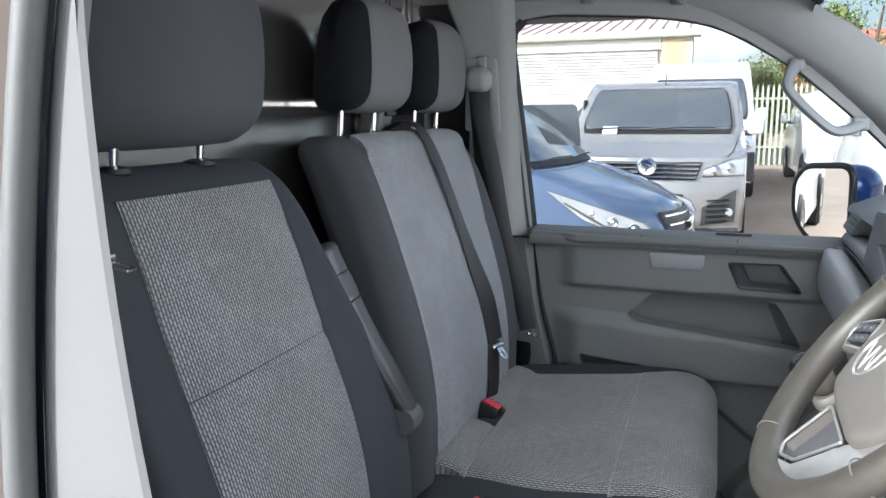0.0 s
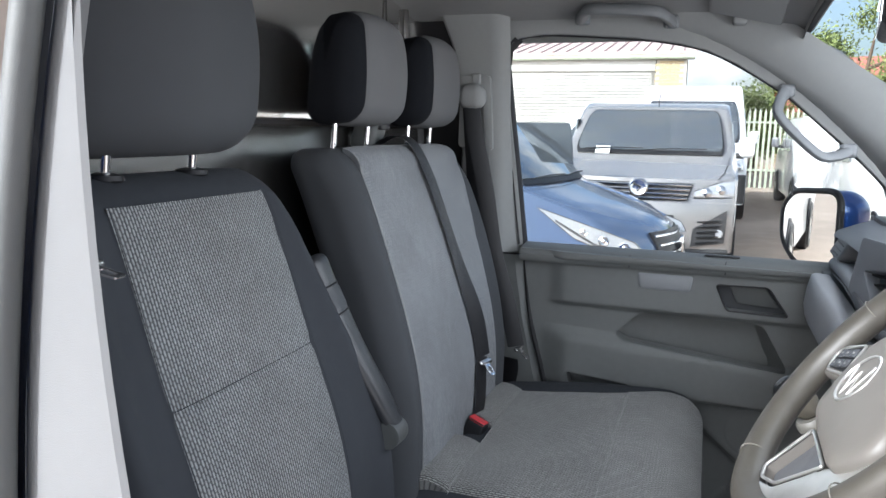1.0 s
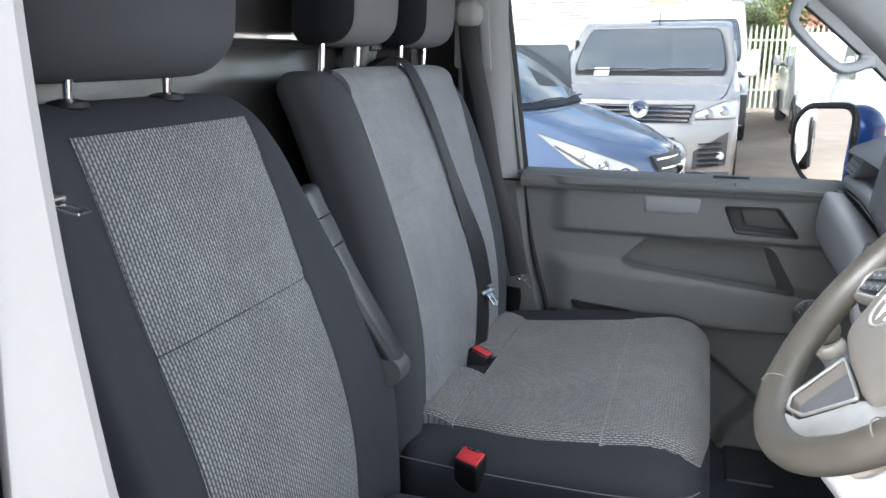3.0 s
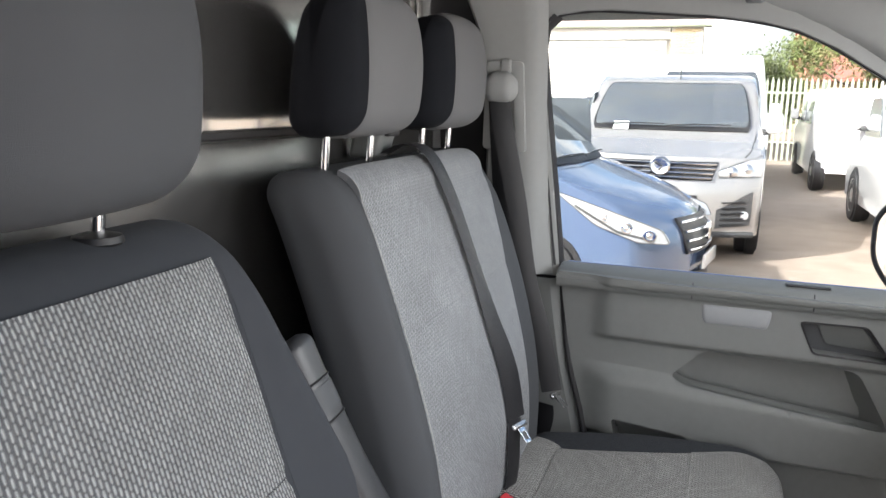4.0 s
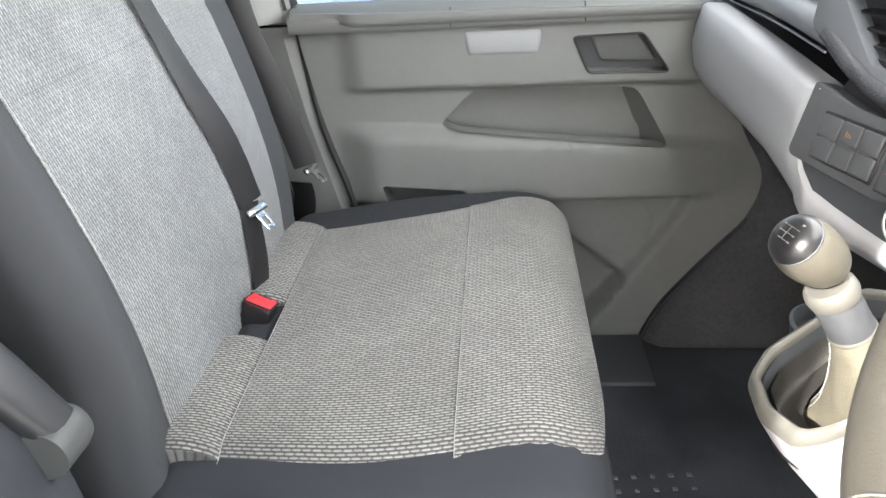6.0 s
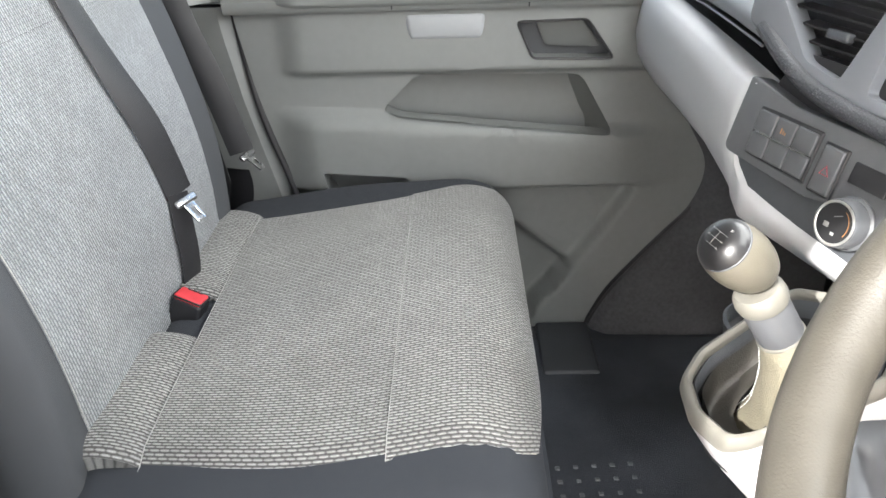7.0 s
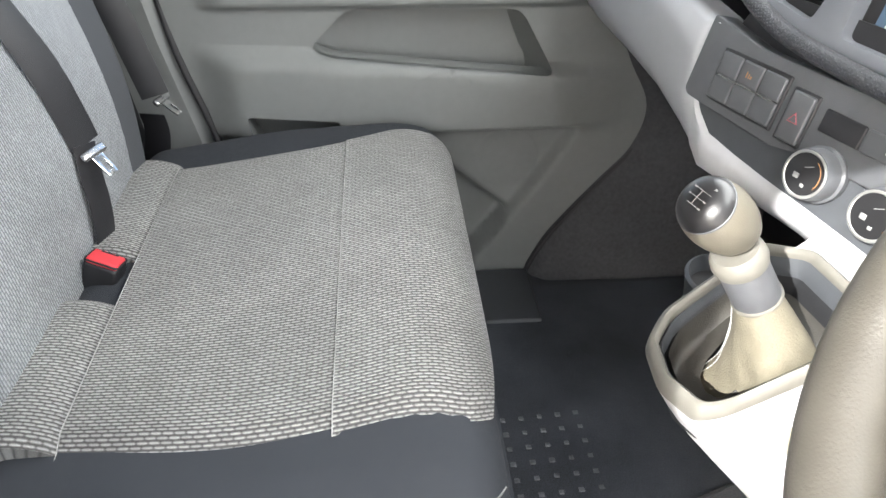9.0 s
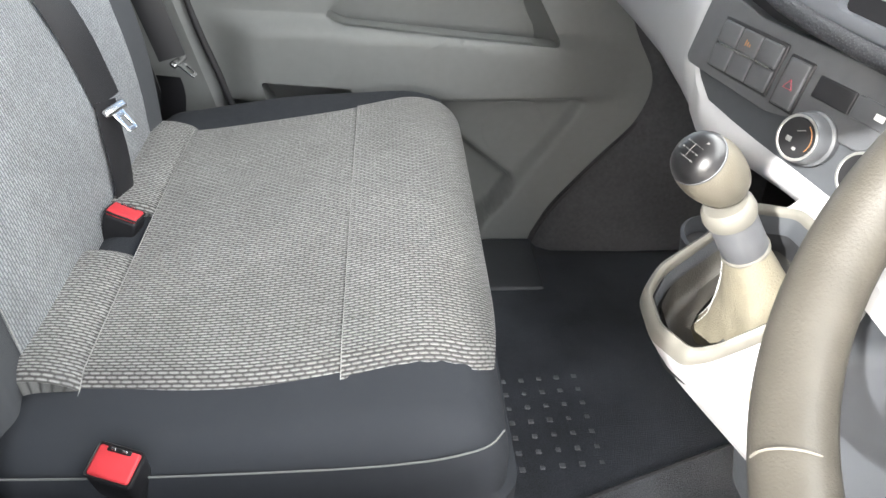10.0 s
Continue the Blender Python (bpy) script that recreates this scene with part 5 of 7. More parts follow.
    part("chrome_line", tube([dash(0.024, 0.0382, 0.0055), dash(0.098, 0.0382, 0.0055)], 0.0009, 6), M_STEEL, d)
    dash_box(d, "button_frame", 0.112, 0.143, 0.007, 0.060, -0.004, 0.0025, 0.002, M_BLACK)
    haz = dash_box(d, "hazard_button", 0.1145, 0.1405, 0.0095, 0.0575, 0.0, 0.0050, 0.0025, M_PANEL, "grey hazard button with a red triangle")
    part("triangle", tube([dash(0.122, 0.029, 0.0052), dash(0.133, 0.029, 0.0052), dash(0.1275, 0.038, 0.0052)], 0.0008, 5, True), M_REDSYM, haz)
    dash_box(d, "blank", 0.152, 0.196, 0.032, 0.054, -0.002, 0.0020, 0.002, M_BLACK, "black blank switch")
    dash_box(d, "blank", 0.198, 0.300, 0.032, 0.054, -0.002, 0.0030, 0.002, M_PANEL, "grey switch")
    for k in range(3):
        dash_box(d, "mark", 0.222 + 0.025 * k, 0.232 + 0.025 * k, 0.040, 0.046, 0.0028, 0.0034, 0.0002, M_INK)
    # climate dials
    for a, b in ((0.176, -0.002), (0.250, -0.004), (0.324, -0.006)):
        m = Matrix((( *DASH_U, ), (*DASH_V,), (*DASH_N,))).transposed().to_4x4()
        m.translation = dash(a, b, 0.0)
        dial = part("dial", lathe([(0.026, -0.004), (0.027, 0.004), (0.0245, 0.006), (0.0240, 0.020), (0.0225, 0.023), (0.0205, 0.0235)], 40, m), M_PANEL, d, "round climate dial")
        part("dial_ring", lathe([(0.0215, 0.0225), (0.0225, 0.0245), (0.0205, 0.0250), (0.0195, 0.0240)], 40, m), M_SATIN, dial, "satin silver dial ring")
        part("dial_face", lathe([(0.0200, 0.0225), (0.0200, 0.0242), (0.0, 0.0246)], 32, m), M_GLOSSBLACK, dial, "black dial face")
        arc = [m @ Vector((0.0165 * math.cos(t), 0.0165 * math.sin(t), 0.0247)) for t in spread(-0.5, 1.1, 8)]
        part("dial_arc", tube(arc, 0.0004, 5), M_AMBER, dial)
        part("dial_mark", tube([m @ Vector((-0.002, 0.006, 0.0248)), m @ Vector((0.006, 0.010, 0.0248))], 0.0005, 5), M_FAINT, dial)
        part("dial_mark", rbox((0.006, 0.005, 0.0006), 0.0002, (1, 1, 1), lambda p: m @ (p + Vector((-0.007, -0.004, 0.0247)))), M_FAINT, dial)
        part("dial_mark", rbox((0.004, 0.003, 0.0006), 0.0002, (1, 1, 1), lambda p: m @ (p + Vector((0.003, -0.010, 0.0247)))), M_FAINT, dial)
    # housing above: vents and display
    hole_v = rounded([(-0.034, 0.190), (0.040, 0.124), (0.088, 0.116), (0.112, 0.215)], 0.008)
    hole_s = rounded([(0.126, 0.112), (0.126, 0.235), (0.345, 0.235), (0.345, 0.104)], 0.008)
    hole_w = rounded([(0.360, 0.215), (0.372, 0.116), (0.43, 0.124), (0.45, 0.215)], 0.008)
    frame_o = rounded([(-0.060, 0.145), (0.010, 0.112), (0.060, 0.098), (0.50, 0.086), (0.50, 0.250), (-0.075, 0.250)], 0.010)
    part("stack_housing", plate(frame_o, [hole_v, hole_s, hole_w], lambda a, b, t: dash(a, b, t - 0.037), 0.032, 0.004), M_HOUSING, d, "smooth blue-grey surround of vents and display")
    part("vent_backing", plate(frame_o, [], lambda a, b, t: dash(a, b, t - 0.085), 0.02), M_BLACK, d)
    for k in range(6):
        b = 0.128 + 0.0155 * k
        a0 = 0.038 - 0.073 * (b - 0.124) / 0.066
        a1 = 0.090 + 0.024 * (b - 0.116) / 0.099
        part("vent_slat", rbox((a1 - a0, 0.0026, 0.022), 0.001, (2, 1, 1), lambda p: dash((a0 + a1) / 2 + p.x, b + p.y - 0.28 * p.z, -0.032 + p.z)), M_GLOSSBLACK, d, "black vent slat")
    dash_box(d, "vent_tab", 0.042, 0.072, 0.150, 0.160, -0.026, -0.014, 0.003, M_PLASTIC_D, "vent tab")
    part("vent_trim", tube([dash(-0.05, 0.212, -0.012), dash(0.115, 0.228, -0.012)], 0.002, 6), M_SATIN, d, "bright vent edge")
    for k in range(5):
        b = 0.130 + 0.016 * k
        part("vent_slat", rbox((0.07, 0.0022, 0.022), 0.001, (2, 1, 1), lambda p: dash(0.405 + p.x, b + p.y - 0.28 * p.z, -0.032 + p.z)), M_GLOSSBLACK, d, "black vent slat")
    scr = dash_box(d, "display", 0.124, 0.347, 0.102, 0.237, -0.036, -0.024, 0.003, M_GLOSSBLACK, "glossy dark display")
    dash_box(scr, "display_image", 0.140, 0.335, 0.122, 0.226, -0.0245, -0.0235, 0.0004, M_SCREEN, "dim blue picture on the display")
    for k in range(3):
        dash_box(scr, "display_bar", 0.150 + 0.05 * k, 0.185 + 0.05 * k, 0.130 + 0.028 * k, 0.134 + 0.028 * k, -0.0236, -0.0231, 0.0002, M_INK)
    # lower centre, down to the gear console
    secs = []
    for z, x, y0, y1 in ((1.165, 0.60, 1.00, 1.36), (1.10, 0.63, 1.02, 1.33), (1.0, 0.68, 1.04, 1.31), (0.80, 0.74, 1.05, 1.30), (0.552, 0.76, 1.05, 1.30)):
        secs.append([Vector(p) for p in ((0.98, y0, z), (x + 0.06, y0, z), (x + 0.01, y0 + 0.02, z), (x, y0 + 0.06, z), (x, y1 - 0.06, z), (x + 0.01, y1 - 0.02, z), (x + 0.06, y1, z), (0.98, y1, z))])
    part("lower_centre_panel", loft(secs), M_DASH, d, "grey lower centre panel")
    part("instrument_hood", block((0.62, 0.56, 1.44), (0.90, 1.00, 1.60), 0.05, n=(3, 4, 2), f=lambda p: p + Vector((0, 0, -0.10 * soft((p.x - 0.68) / 0.2))), m=3), M_DASH, d, "grey hood over the instruments")
    settle(d).matrix_world = DASH_SEAT @ Matrix.Translation(d.location)


M_CARBON = surface("dark_ribbed_soft_trim", (0.040, 0.042, 0.047), 0.45, bump=1.0, grain=420, vary=0.2, scale=500)
make_dashboard()


M_STITCH = surface("tan_wheel_stitching", (0.12, 0.112, 0.096), 0.8)


def make_console():
    c = thing("gear_console", "pale grey gear console with a leather gaiter well", "gear console", at=(0.55, 1.13, 0.75))
    cx, cy = 0.475, 1.122
    rim = rounded([(0.397, 1.154), (0.418, 1.180), (0.466, 1.197), (0.517, 1.214), (0.547, 1.176), (0.555, 1.085), (0.535, 1.060), (0.430, 1.054), (0.409, 1.060), (0.394, 1.105)], 0.009, 5)

    def ring(k, dz, dx=0.0):
        """The rim's outline, shrunk by k about its middle, on the plane that rises towards the dash."""
        return [Vector((cx + (x - cx) * k + dx, cy + (y - cy) * k, 1.124 + 0.5 * (x - 0.41) + dz)) for x, y in rim]
    shell = [(0.96, -0.012, 0), (0.995, -0.010, 0), (1.002, -0.014, 0.001), (1.005, -0.035, 0.014), (0.998, -0.07, 0.037), (0.985, -0.115, 0.072), (0.97, -0.17, 0.116), (0.955, -0.24, 0.172), (0.95, -0.32, 0.232), (0.95, -0.42, 0.275), (0.95, -0.52, 0.34), (0.95, -0.62, 0.40)]
    part("shell", loft([ring(*r) for r in shell], loop=True, cap=False), M_FASCIA, c, "pale grey console shell", 50)
    border = [(0.875, -0.012), (0.878, 0.000), (0.890, 0.0035), (0.93, 0.0055), (0.975, 0.0035), (0.998, -0.003), (1.003, -0.010), (0.99, -0.014)]
    part("border", loft([ring(*r) for r in border], loop=True, cap=False), M_COLLAR, c, "grey border round the well", 50)
    slope = [(0.862, -0.014), (0.858, -0.0035), (0.845, -0.002), (0.81, -0.010), (0.795, -0.016), (0.79, -0.03)]
    part("inner_frame", loft([ring(*r) for r in slope], loop=True, cap=False), M_PLASTIC_D, c, "grey inner frame round the gaiter", 50)
    well = [(0.882, -0.008), (0.876, -0.007), (0.866, -0.010), (0.80, -0.018), (0.76, -0.026), (0.74, -0.045), (0.70, -0.058), (0.05, -0.062)]
    part("well", loft([ring(*r) for r in well], loop=True, cap=False), M_WELL, c, "dark gaiter well")
    # skirt of the same leather, darkened in colour as if shadowed
    skirt = [(0.80, -0.012), (0.775, -0.022), (0.73, -0.036), (0.66, -0.045), (0.56, -0.047), (0.45, -0.040), (0.36, -0.030)]
    part("gaiter_skirt", loft([ring(k, dz, 0.006 * math.sin(9 * k)) for k, dz in skirt], loop=True, cap=False), M_BOOT_SHADED, c, "skirt of the gaiter tucked into the frame, coloured dark for shade", 60)
    # pale bridge from the back of the rim up to the lip of the dash
    secs = [[Vector(p) for p in ((0.548 - 0.4 * max(0, y - 1.17), y, 1.176 - 0.3 * max(0, y - 1.17)), (0.560, y, 1.190), (0.585, y, 1.192), (0.66, y, 1.18))] for y in (1.205, 1.18, 1.14, 1.08, 1.02)]
    part("bridge", loft(secs), M_FASCIA, c, "pale grey top running up to the dash")
    part("bridge_side", block((0.50, 1.03, 0.75), (0.66, 1.20, 1.15), 0.02, f=lambda p: p + Vector((0.25 * (1.15 - p.z), 0, 0))), M_PLASTIC_D, c)
    m = pose(0.503, 1.243, 1.110, 8, 0, 0) @ Matrix.Diagonal((0.82, 0.82, 1, 1))
    part("cup_ring", lathe([(0.034, -0.03), (0.041, 0.0), (0.043, 0.006), (0.039, 0.009), (0.035, 0.002), (0.033, -0.03)], 32, m), M_PLASTIC_D, c, "dark grey cup holder ring")
    part("cup_well", lathe([(0.034, -0.05), (0.0345, -0.012)], 28, m), M_BLACK, c)
    settle(c).matrix_world = DASH_SEAT @ Matrix.Translation(c.location)

    g = thing("gear_lever", "gear lever with a round leather knob and stitched leather gaiter", "gear lever", at=(0.475, 1.09, 1.07))
    base = Vector((0.458, 1.105, 1.203))
    ax = Vector((-0.532, 0.0, 0.847)).normalized()
    q = ax.to_track_quat("Z", "Y").to_matrix().to_4x4()

    def at(h):
        m = q.copy()
        m.translation = base + ax * h
        return m
    # gaiter: wide and folded at its foot, gathered under the sleeve
    foot = Vector((0.502, 1.114, 1.086))
    tilt = Vector((-0.45, 0, 1)).to_track_quat("Z", "Y").to_matrix()
    secs = []
    for k in range(15):
        t = k / 14
        mid = foot.lerp(base + ax * 0.004, t) + Vector((0.006 * math.sin(math.pi * t), 0, 0))
        rot = tilt.to_quaternion().slerp(q.to_3x3().to_quaternion(), t).to_matrix()
        r = along([(0, 0.062), (0.08, 0.057), (0.25, 0.046), (0.5, 0.036), (0.8, 0.0265), (1, 0.0205)], t)
        fold = 0.10 * (1 - t) ** 1.3
        ring_ = []
        for i in range(48):
            a = 2 * math.pi * i / 48
            rr = r * (1 + fold * (0.6 * math.cos(4 * a + 0.5) + 0.35 * math.cos(7 * a + 2.0 + 3 * t)) + 0.03 * (1 - t) * math.sin(9 * a + 16 * t))
            sq = (abs(math.cos(a - 0.15)) ** 5 + abs(math.sin(a - 0.15)) ** 5) ** -0.2
            rr *= 1 + (sq - 1) * 0.85 * (1 - t)
            ring_.append(mid + rot @ Vector((rr * math.cos(a), 0.85 * rr * math.sin(a), 0)))
        secs.append(ring_)
    gaiter = part("gaiter", loft(secs, loop=True), M_BOOT, g, "soft grey-brown leather gaiter", 60)
    for off in (31, 32):
        for k in range(1, 13):
            p, p2 = secs[k][off], secs[k + 1][off]
            for j in range(2):
                nrm = (p - foot.lerp(base, k / 14)).normalized() * 0.0008
                part("stitch", tube([p.lerp(p2, j / 2) + nrm, p.lerp(p2, j / 2 + 0.3) + nrm], 0.0007, 5), M_THREAD, gaiter)
    part("sleeve", lathe([(0.0192, 0.000), (0.0198, 0.003), (0.0196, 0.039), (0.0185, 0.043)], 32, at(0)), M_PANEL, g, "grey shaft sleeve")
    part("sleeve_ring", lathe([(0.0200, 0.0), (0.0208, 0.0015), (0.0208, 0.0035), (0.0198, 0.005)], 32, at(0)), M_COLLAR, g)
    part("collar", lathe([(0.0185, 0.041), (0.0210, 0.0425), (0.0222, 0.048), (0.0212, 0.055), (0.0180, 0.059)], 36, at(0)), M_COLLAR, g, "grey reverse-gear collar")
    # the ball of the knob tips back from the lever, its cap towards the seats
    lean_back = Vector((-0.72, -0.22, 0.66)).to_track_quat("Z", "Y").to_matrix().to_4x4()

    def tip(h):
        return Matrix.Translation(base + ax * 0.094) @ lean_back @ Matrix.Translation((0, 0, h - 0.094))
    knob = part("knob", lathe([(0.0130, 0.0600), (0.0165, 0.0633), (0.0205, 0.0693), (0.0233, 0.0777), (0.0251, 0.0870), (0.0258, 0.0963), (0.0255, 0.1037), (0.0244, 0.1111), (0.0228, 0.1163)], 44, tip(0)), M_KNOB, g, "leather knob")
    part("knob_ring", lathe([(0.0231, 0.1153), (0.0231, 0.1168), (0.0223, 0.1175)], 40, tip(0)), M_PANEL, knob)
    part("cap", lathe([(0.0228, 0.1164), (0.0214, 0.1206), (0.0177, 0.1249), (0.0122, 0.1279), (0.0061, 0.1292), (0.0000, 0.1295)], 40, tip(0)), M_GLOSSBLACK, knob, "gloss black cap with the shift pattern")
    m = tip(0.1298) @ Matrix.Rotation(radians(-90), 4, "Z")

    def on_cap(x, y):
        return m @ Vector((x, y, -8.5 * (x * x + y * y)))
    for x in (-0.006, 0.0, 0.006):
        part("pattern_line", tube([on_cap(x, y) for y in (-0.005, -0.0025, 0, 0.0025, 0.005)], 0.00022, 5), M_FAINT, knob)
    part("pattern_line", tube([on_cap(x, 0) for x in (-0.006, -0.003, 0, 0.003, 0.006)], 0.00022, 5), M_FAINT, knob)
    for k, (ch, x, y) in enumerate((("1", -0.006, 0.0075), ("3", 0.0, 0.0075), ("5", 0.006, 0.0075), ("2", -0.006, -0.0075), ("4", 0.0, -0.0075), ("R", -0.0115, 0.0075))):
        cu = bpy.data.curves.new("digit", "FONT")
        cu.body, cu.size, cu.align_x, cu.align_y, cu.extrude = ch, 0.0036, "CENTER", "CENTER", 0.0002
        tmp = bpy.data.objects.new("digit", cu)
        me = bpy.data.meshes.new_from_object(tmp)
        bpy.data.objects.remove(tmp)
        me.materials.append(M_FAINT)
        me.transform(m @ Matrix.Translation((x, y, 0.0004 - 8.5 * (x * x + y * y))))
        ob = new("gear_digit", me)
        ob.parent = knob
    settle(g).matrix_world = DASH_SEAT @ Matrix.Translation(g.location)


make_console()


M_HUB = surface("grey_brown_hub_plastic", (0.115, 0.107, 0.096), 0.42, bump=0.25, grain=900, vary=0.06)


def make_wheel():
    w = thing("steering_wheel", "dark leather steering wheel with satin silver spoke inserts", "steering wheel", at=(0.442, 0.752, 1.400))
    el = radians(38.2)
    ax = Vector((-math.cos(el), 0, math.sin(el)))
    e1 = Vector((0, 1, 0))
    e2 = -ax.cross(e1).normalized()
    if e2.z < 0:
        e2 = -e2
    C = Vector((0.442, 0.752, 1.400))

    turned = radians(-20)
    e1, e2 = math.cos(turned) * e1 + math.sin(turned) * e2, math.cos(turned) * e2 - math.sin(turned) * e1

    def at(a, b, c=0.0):
        return C + a * e1 + b * e2 + c * ax
    R = 0.181
    n = 96
    ring = [at(R * math.cos(2 * math.pi * k / n), R * math.sin(2 * math.pi * k / n)) for k in range(n)]
    rim = part("rim", tube(ring, 0.0165, 16, True, squash=1.16), M_LEATHER, w, "dark leather rim")
    for a0 in (225, 315, 35, 145):
        a = radians(a0)
        loop = [at((R + 0.0168 * math.cos(t)) * math.cos(a), (R + 0.0168 * math.cos(t)) * math.sin(a), 0.0194 * math.sin(t)) for t in spread(0, 2 * math.pi, 20)[:-1]]
        part("rim_seam", tube(loop, 0.0008, 5, True), M_STITCH, rim, "pale rim seam")
    bm = bmesh.new()
    for k in range(190):
        a = 2 * math.pi * k / 190
        line = [at((R - 0.0166 * math.cos(t)) * math.cos(a + 0.012 * t), (R - 0.0166 * math.cos(t)) * math.sin(a + 0.012 * t), 0.0190 * math.sin(t)) for t in spread(-0.42, 0.30, 5)]
        tube(line, 0.00042, 5, False, bm)
    tagged(part("stitching", bm, M_STITCH, rim, "pale slanting stitches inside the rim"), kind="stuff")
    # centre: padded hub, badge, thumb pods and the open lower spoke
    pad = rounded([(0.070, 0.005), (0.068, -0.013), (0.064, -0.044), (0.050, -0.057), (0.008, -0.079), (-0.072, -0.111), (-0.105, -0.098), (-0.125, -0.078), (-0.120, -0.020), (-0.100, 0.040), (-0.055, 0.072), (0.020, 0.072), (0.058, 0.046)], 0.012)
    rings = []
    for k, c in ((0.90, -0.035), (1.0, -0.022), (1.0, 0.003), (0.985, 0.009), (0.95, 0.012), (0.86, 0.0140), (0.6, 0.0160), (0.3, 0.0170), (0.03, 0.0172)):
        rings.append([at(-0.028 + (a + 0.028) * k, -0.018 + (b + 0.018) * k, c) for a, b in pad])
    hub = part("hub_pad", loft(rings, loop=True), M_HUB, w, "grey-brown padded hub", 60)
    badge = [at(0.004 + 0.030 * math.cos(t), -0.008 + 0.030 * math.sin(t), 0.0165) for t in spread(0, 2 * math.pi, 32)[:-1]]
    part("badge_ring", tube(badge, 0.0016, 6, True), M_SATIN, hub, "satin ring badge")
    for s in (-1, 1):
        part("badge_bar", tube([at(0.004 + s * 0.020, 0.007, 0.0168), at(0.004 + s * 0.008, -0.030, 0.0168), at(0.004, 0.000, 0.0170)], 0.0013, 5), M_SATIN, hub)
    for s in (-1, 1):
        def arm(p):
            t = (p.x + 0.050) / 0.10
            return at(s * (0.116 + p.x), 0.028 + p.y * (1.20 - 0.25 * t) + 0.004 * t, p.z - 0.010)
        spoke = part("spoke", rbox((0.100, 0.052, 0.018), 0.008, (4, 2, 1), arm), M_HUB, w, "grey-brown spoke with thumb buttons")
        pod = rounded([(0.092, 0.006), (0.097, 0.051), (0.150, 0.046), (0.160, 0.034), (0.147, 0.011)], 0.007)
        field = rounded([(0.096, 0.010), (0.100, 0.047), (0.147, 0.042), (0.155, 0.033), (0.144, 0.015)], 0.006)
        part("button_field", plate([(s * a, b) for a, b in field], [], lambda a, b, t: at(a, b, 0.0008 - t), 0.003), M_WELL, spoke, "dark button field")
        part("pod_ring", tube([at(s * a, b, 0.0008) for a, b in pod], 0.0018, 6, True), M_SATIN, spoke, "satin edge of the thumb buttons")
        for i in range(3):
            for j in range(2):
                ca, cb = s * (0.107 + 0.0155 * i), 0.0365 - 0.0155 * j
                part("button", rbox((0.013, 0.012, 0.003), 0.001, (1, 1, 1), lambda p: at(ca + p.x, cb + p.y, 0.0020 + p.z)), M_PLASTIC_D, spoke, "thumb button")
                part("button_mark", rbox((0.004, 0.0025, 0.0006), 0.0002, (1, 1, 1), lambda p: at(ca + p.x, cb + p.y, 0.0036 + p.z)), M_FAINT, spoke)
    # lower spoke: a satin arm round a dark recessed triangle
    tri = rounded([(0.064, -0.146), (0.080, -0.132), (0.043, -0.072), (-0.042, -0.107), (0.022, -0.145)], 0.006)
    limb = rounded([(0.088, -0.138), (0.066, -0.151), (0.022, -0.150), (-0.042, -0.112), (-0.110, -0.086), (-0.150, -0.088), (-0.138, -0.112), (-0.092, -0.132), (-0.009, -0.165), (0.030, -0.172), (0.070, -0.162)], 0.005)
    low = part("lower_spoke", plate(limb, [], lambda a, b, t: at(a, b, t - 0.012), 0.014, 0.003), M_SATIN, w, "satin silver lower spoke")
    part("spoke_insert", plate(tri, [], lambda a, b, t: at(a, b, t - 0.020), 0.008, 0.001), M_PANEL, low, "dark recessed spoke insert")
    wall = [[at(a, b, c) for a, b in tri] for c in (-0.014, 0.0015)]
    part("insert_wall", loft(wall, loop=True, cap=False), M_HUB, low, "inner wall of the recess")
    part("spoke_edge", tube([at(a, b, 0.0015) for a, b in tri], 0.0019, 8, True), M_SATIN, low, "bright edge of the insert")
    part("column", lathe([(0.045, 0.0), (0.05, 0.06), (0.06, 0.22)], 20, Matrix.Translation(C - ax * 0.065) @ (-ax).to_track_quat("Z", "Y").to_matrix().to_4x4()), M_BLACK, w, "black steering column cover")
    settle(w)


make_wheel()


def make_mat():
    mat_ob = thing("floor_mat", "dark studded rubber floor mat", "floor mat", at=(0.5, 1.5, 0.552))
    part("sheet", block((-0.10, 0.50, 0.553), (0.98, 1.97, 0.561), 0.003), M_MAT, mat_ob)
    bm = bmesh.new()
    for i in range(9):
        for j in range(7):
            x, y = 0.231 + 0.0330 * i - 0.0010 * j, 1.3745 + 0.0025 * i + 0.0325 * j
            h = 0.0045 * random.uniform(0.85, 1.1)
            top = 0.5630 - 0.0008 * max(0, i - 6)
            block((x - h, y - h, 0.560), (x + h, y + h, top), 0.0012, bm, m=1)
    tagged(part("stud_pattern", bm, M_STUD, mat_ob, "rows of small square studs"), kind="stuff")
    settle(mat_ob)


make_mat()


# a paler speckled sheet over the driver's side floor, with a slanting dark edge
def make_pale_floor_sheet():
    m = thing("pale_floor_sheet", "paler speckled grey sheet on the driver's side floor", "floor mat", at=(0.6, 1.0, 0.561))
    outline = rounded([(0.26, 1.252), (0.474, 1.329), (0.95, 1.500), (0.95, 0.52), (0.26, 0.52)], 0.03)
    part("carpet", plate(outline, [], lambda a, b, d: Vector((a, b, 0.5625 + d)), 0.005, 0.001), M_SPECKLE, m, "paler speckled grey surface")
    part("binding", tube([(a, b, 0.5655) for a, b in outline], 0.0045, 6, True), M_CARPET, m, "black edge of the paler sheet")
    settle(m)


make_pale_floor_sheet()


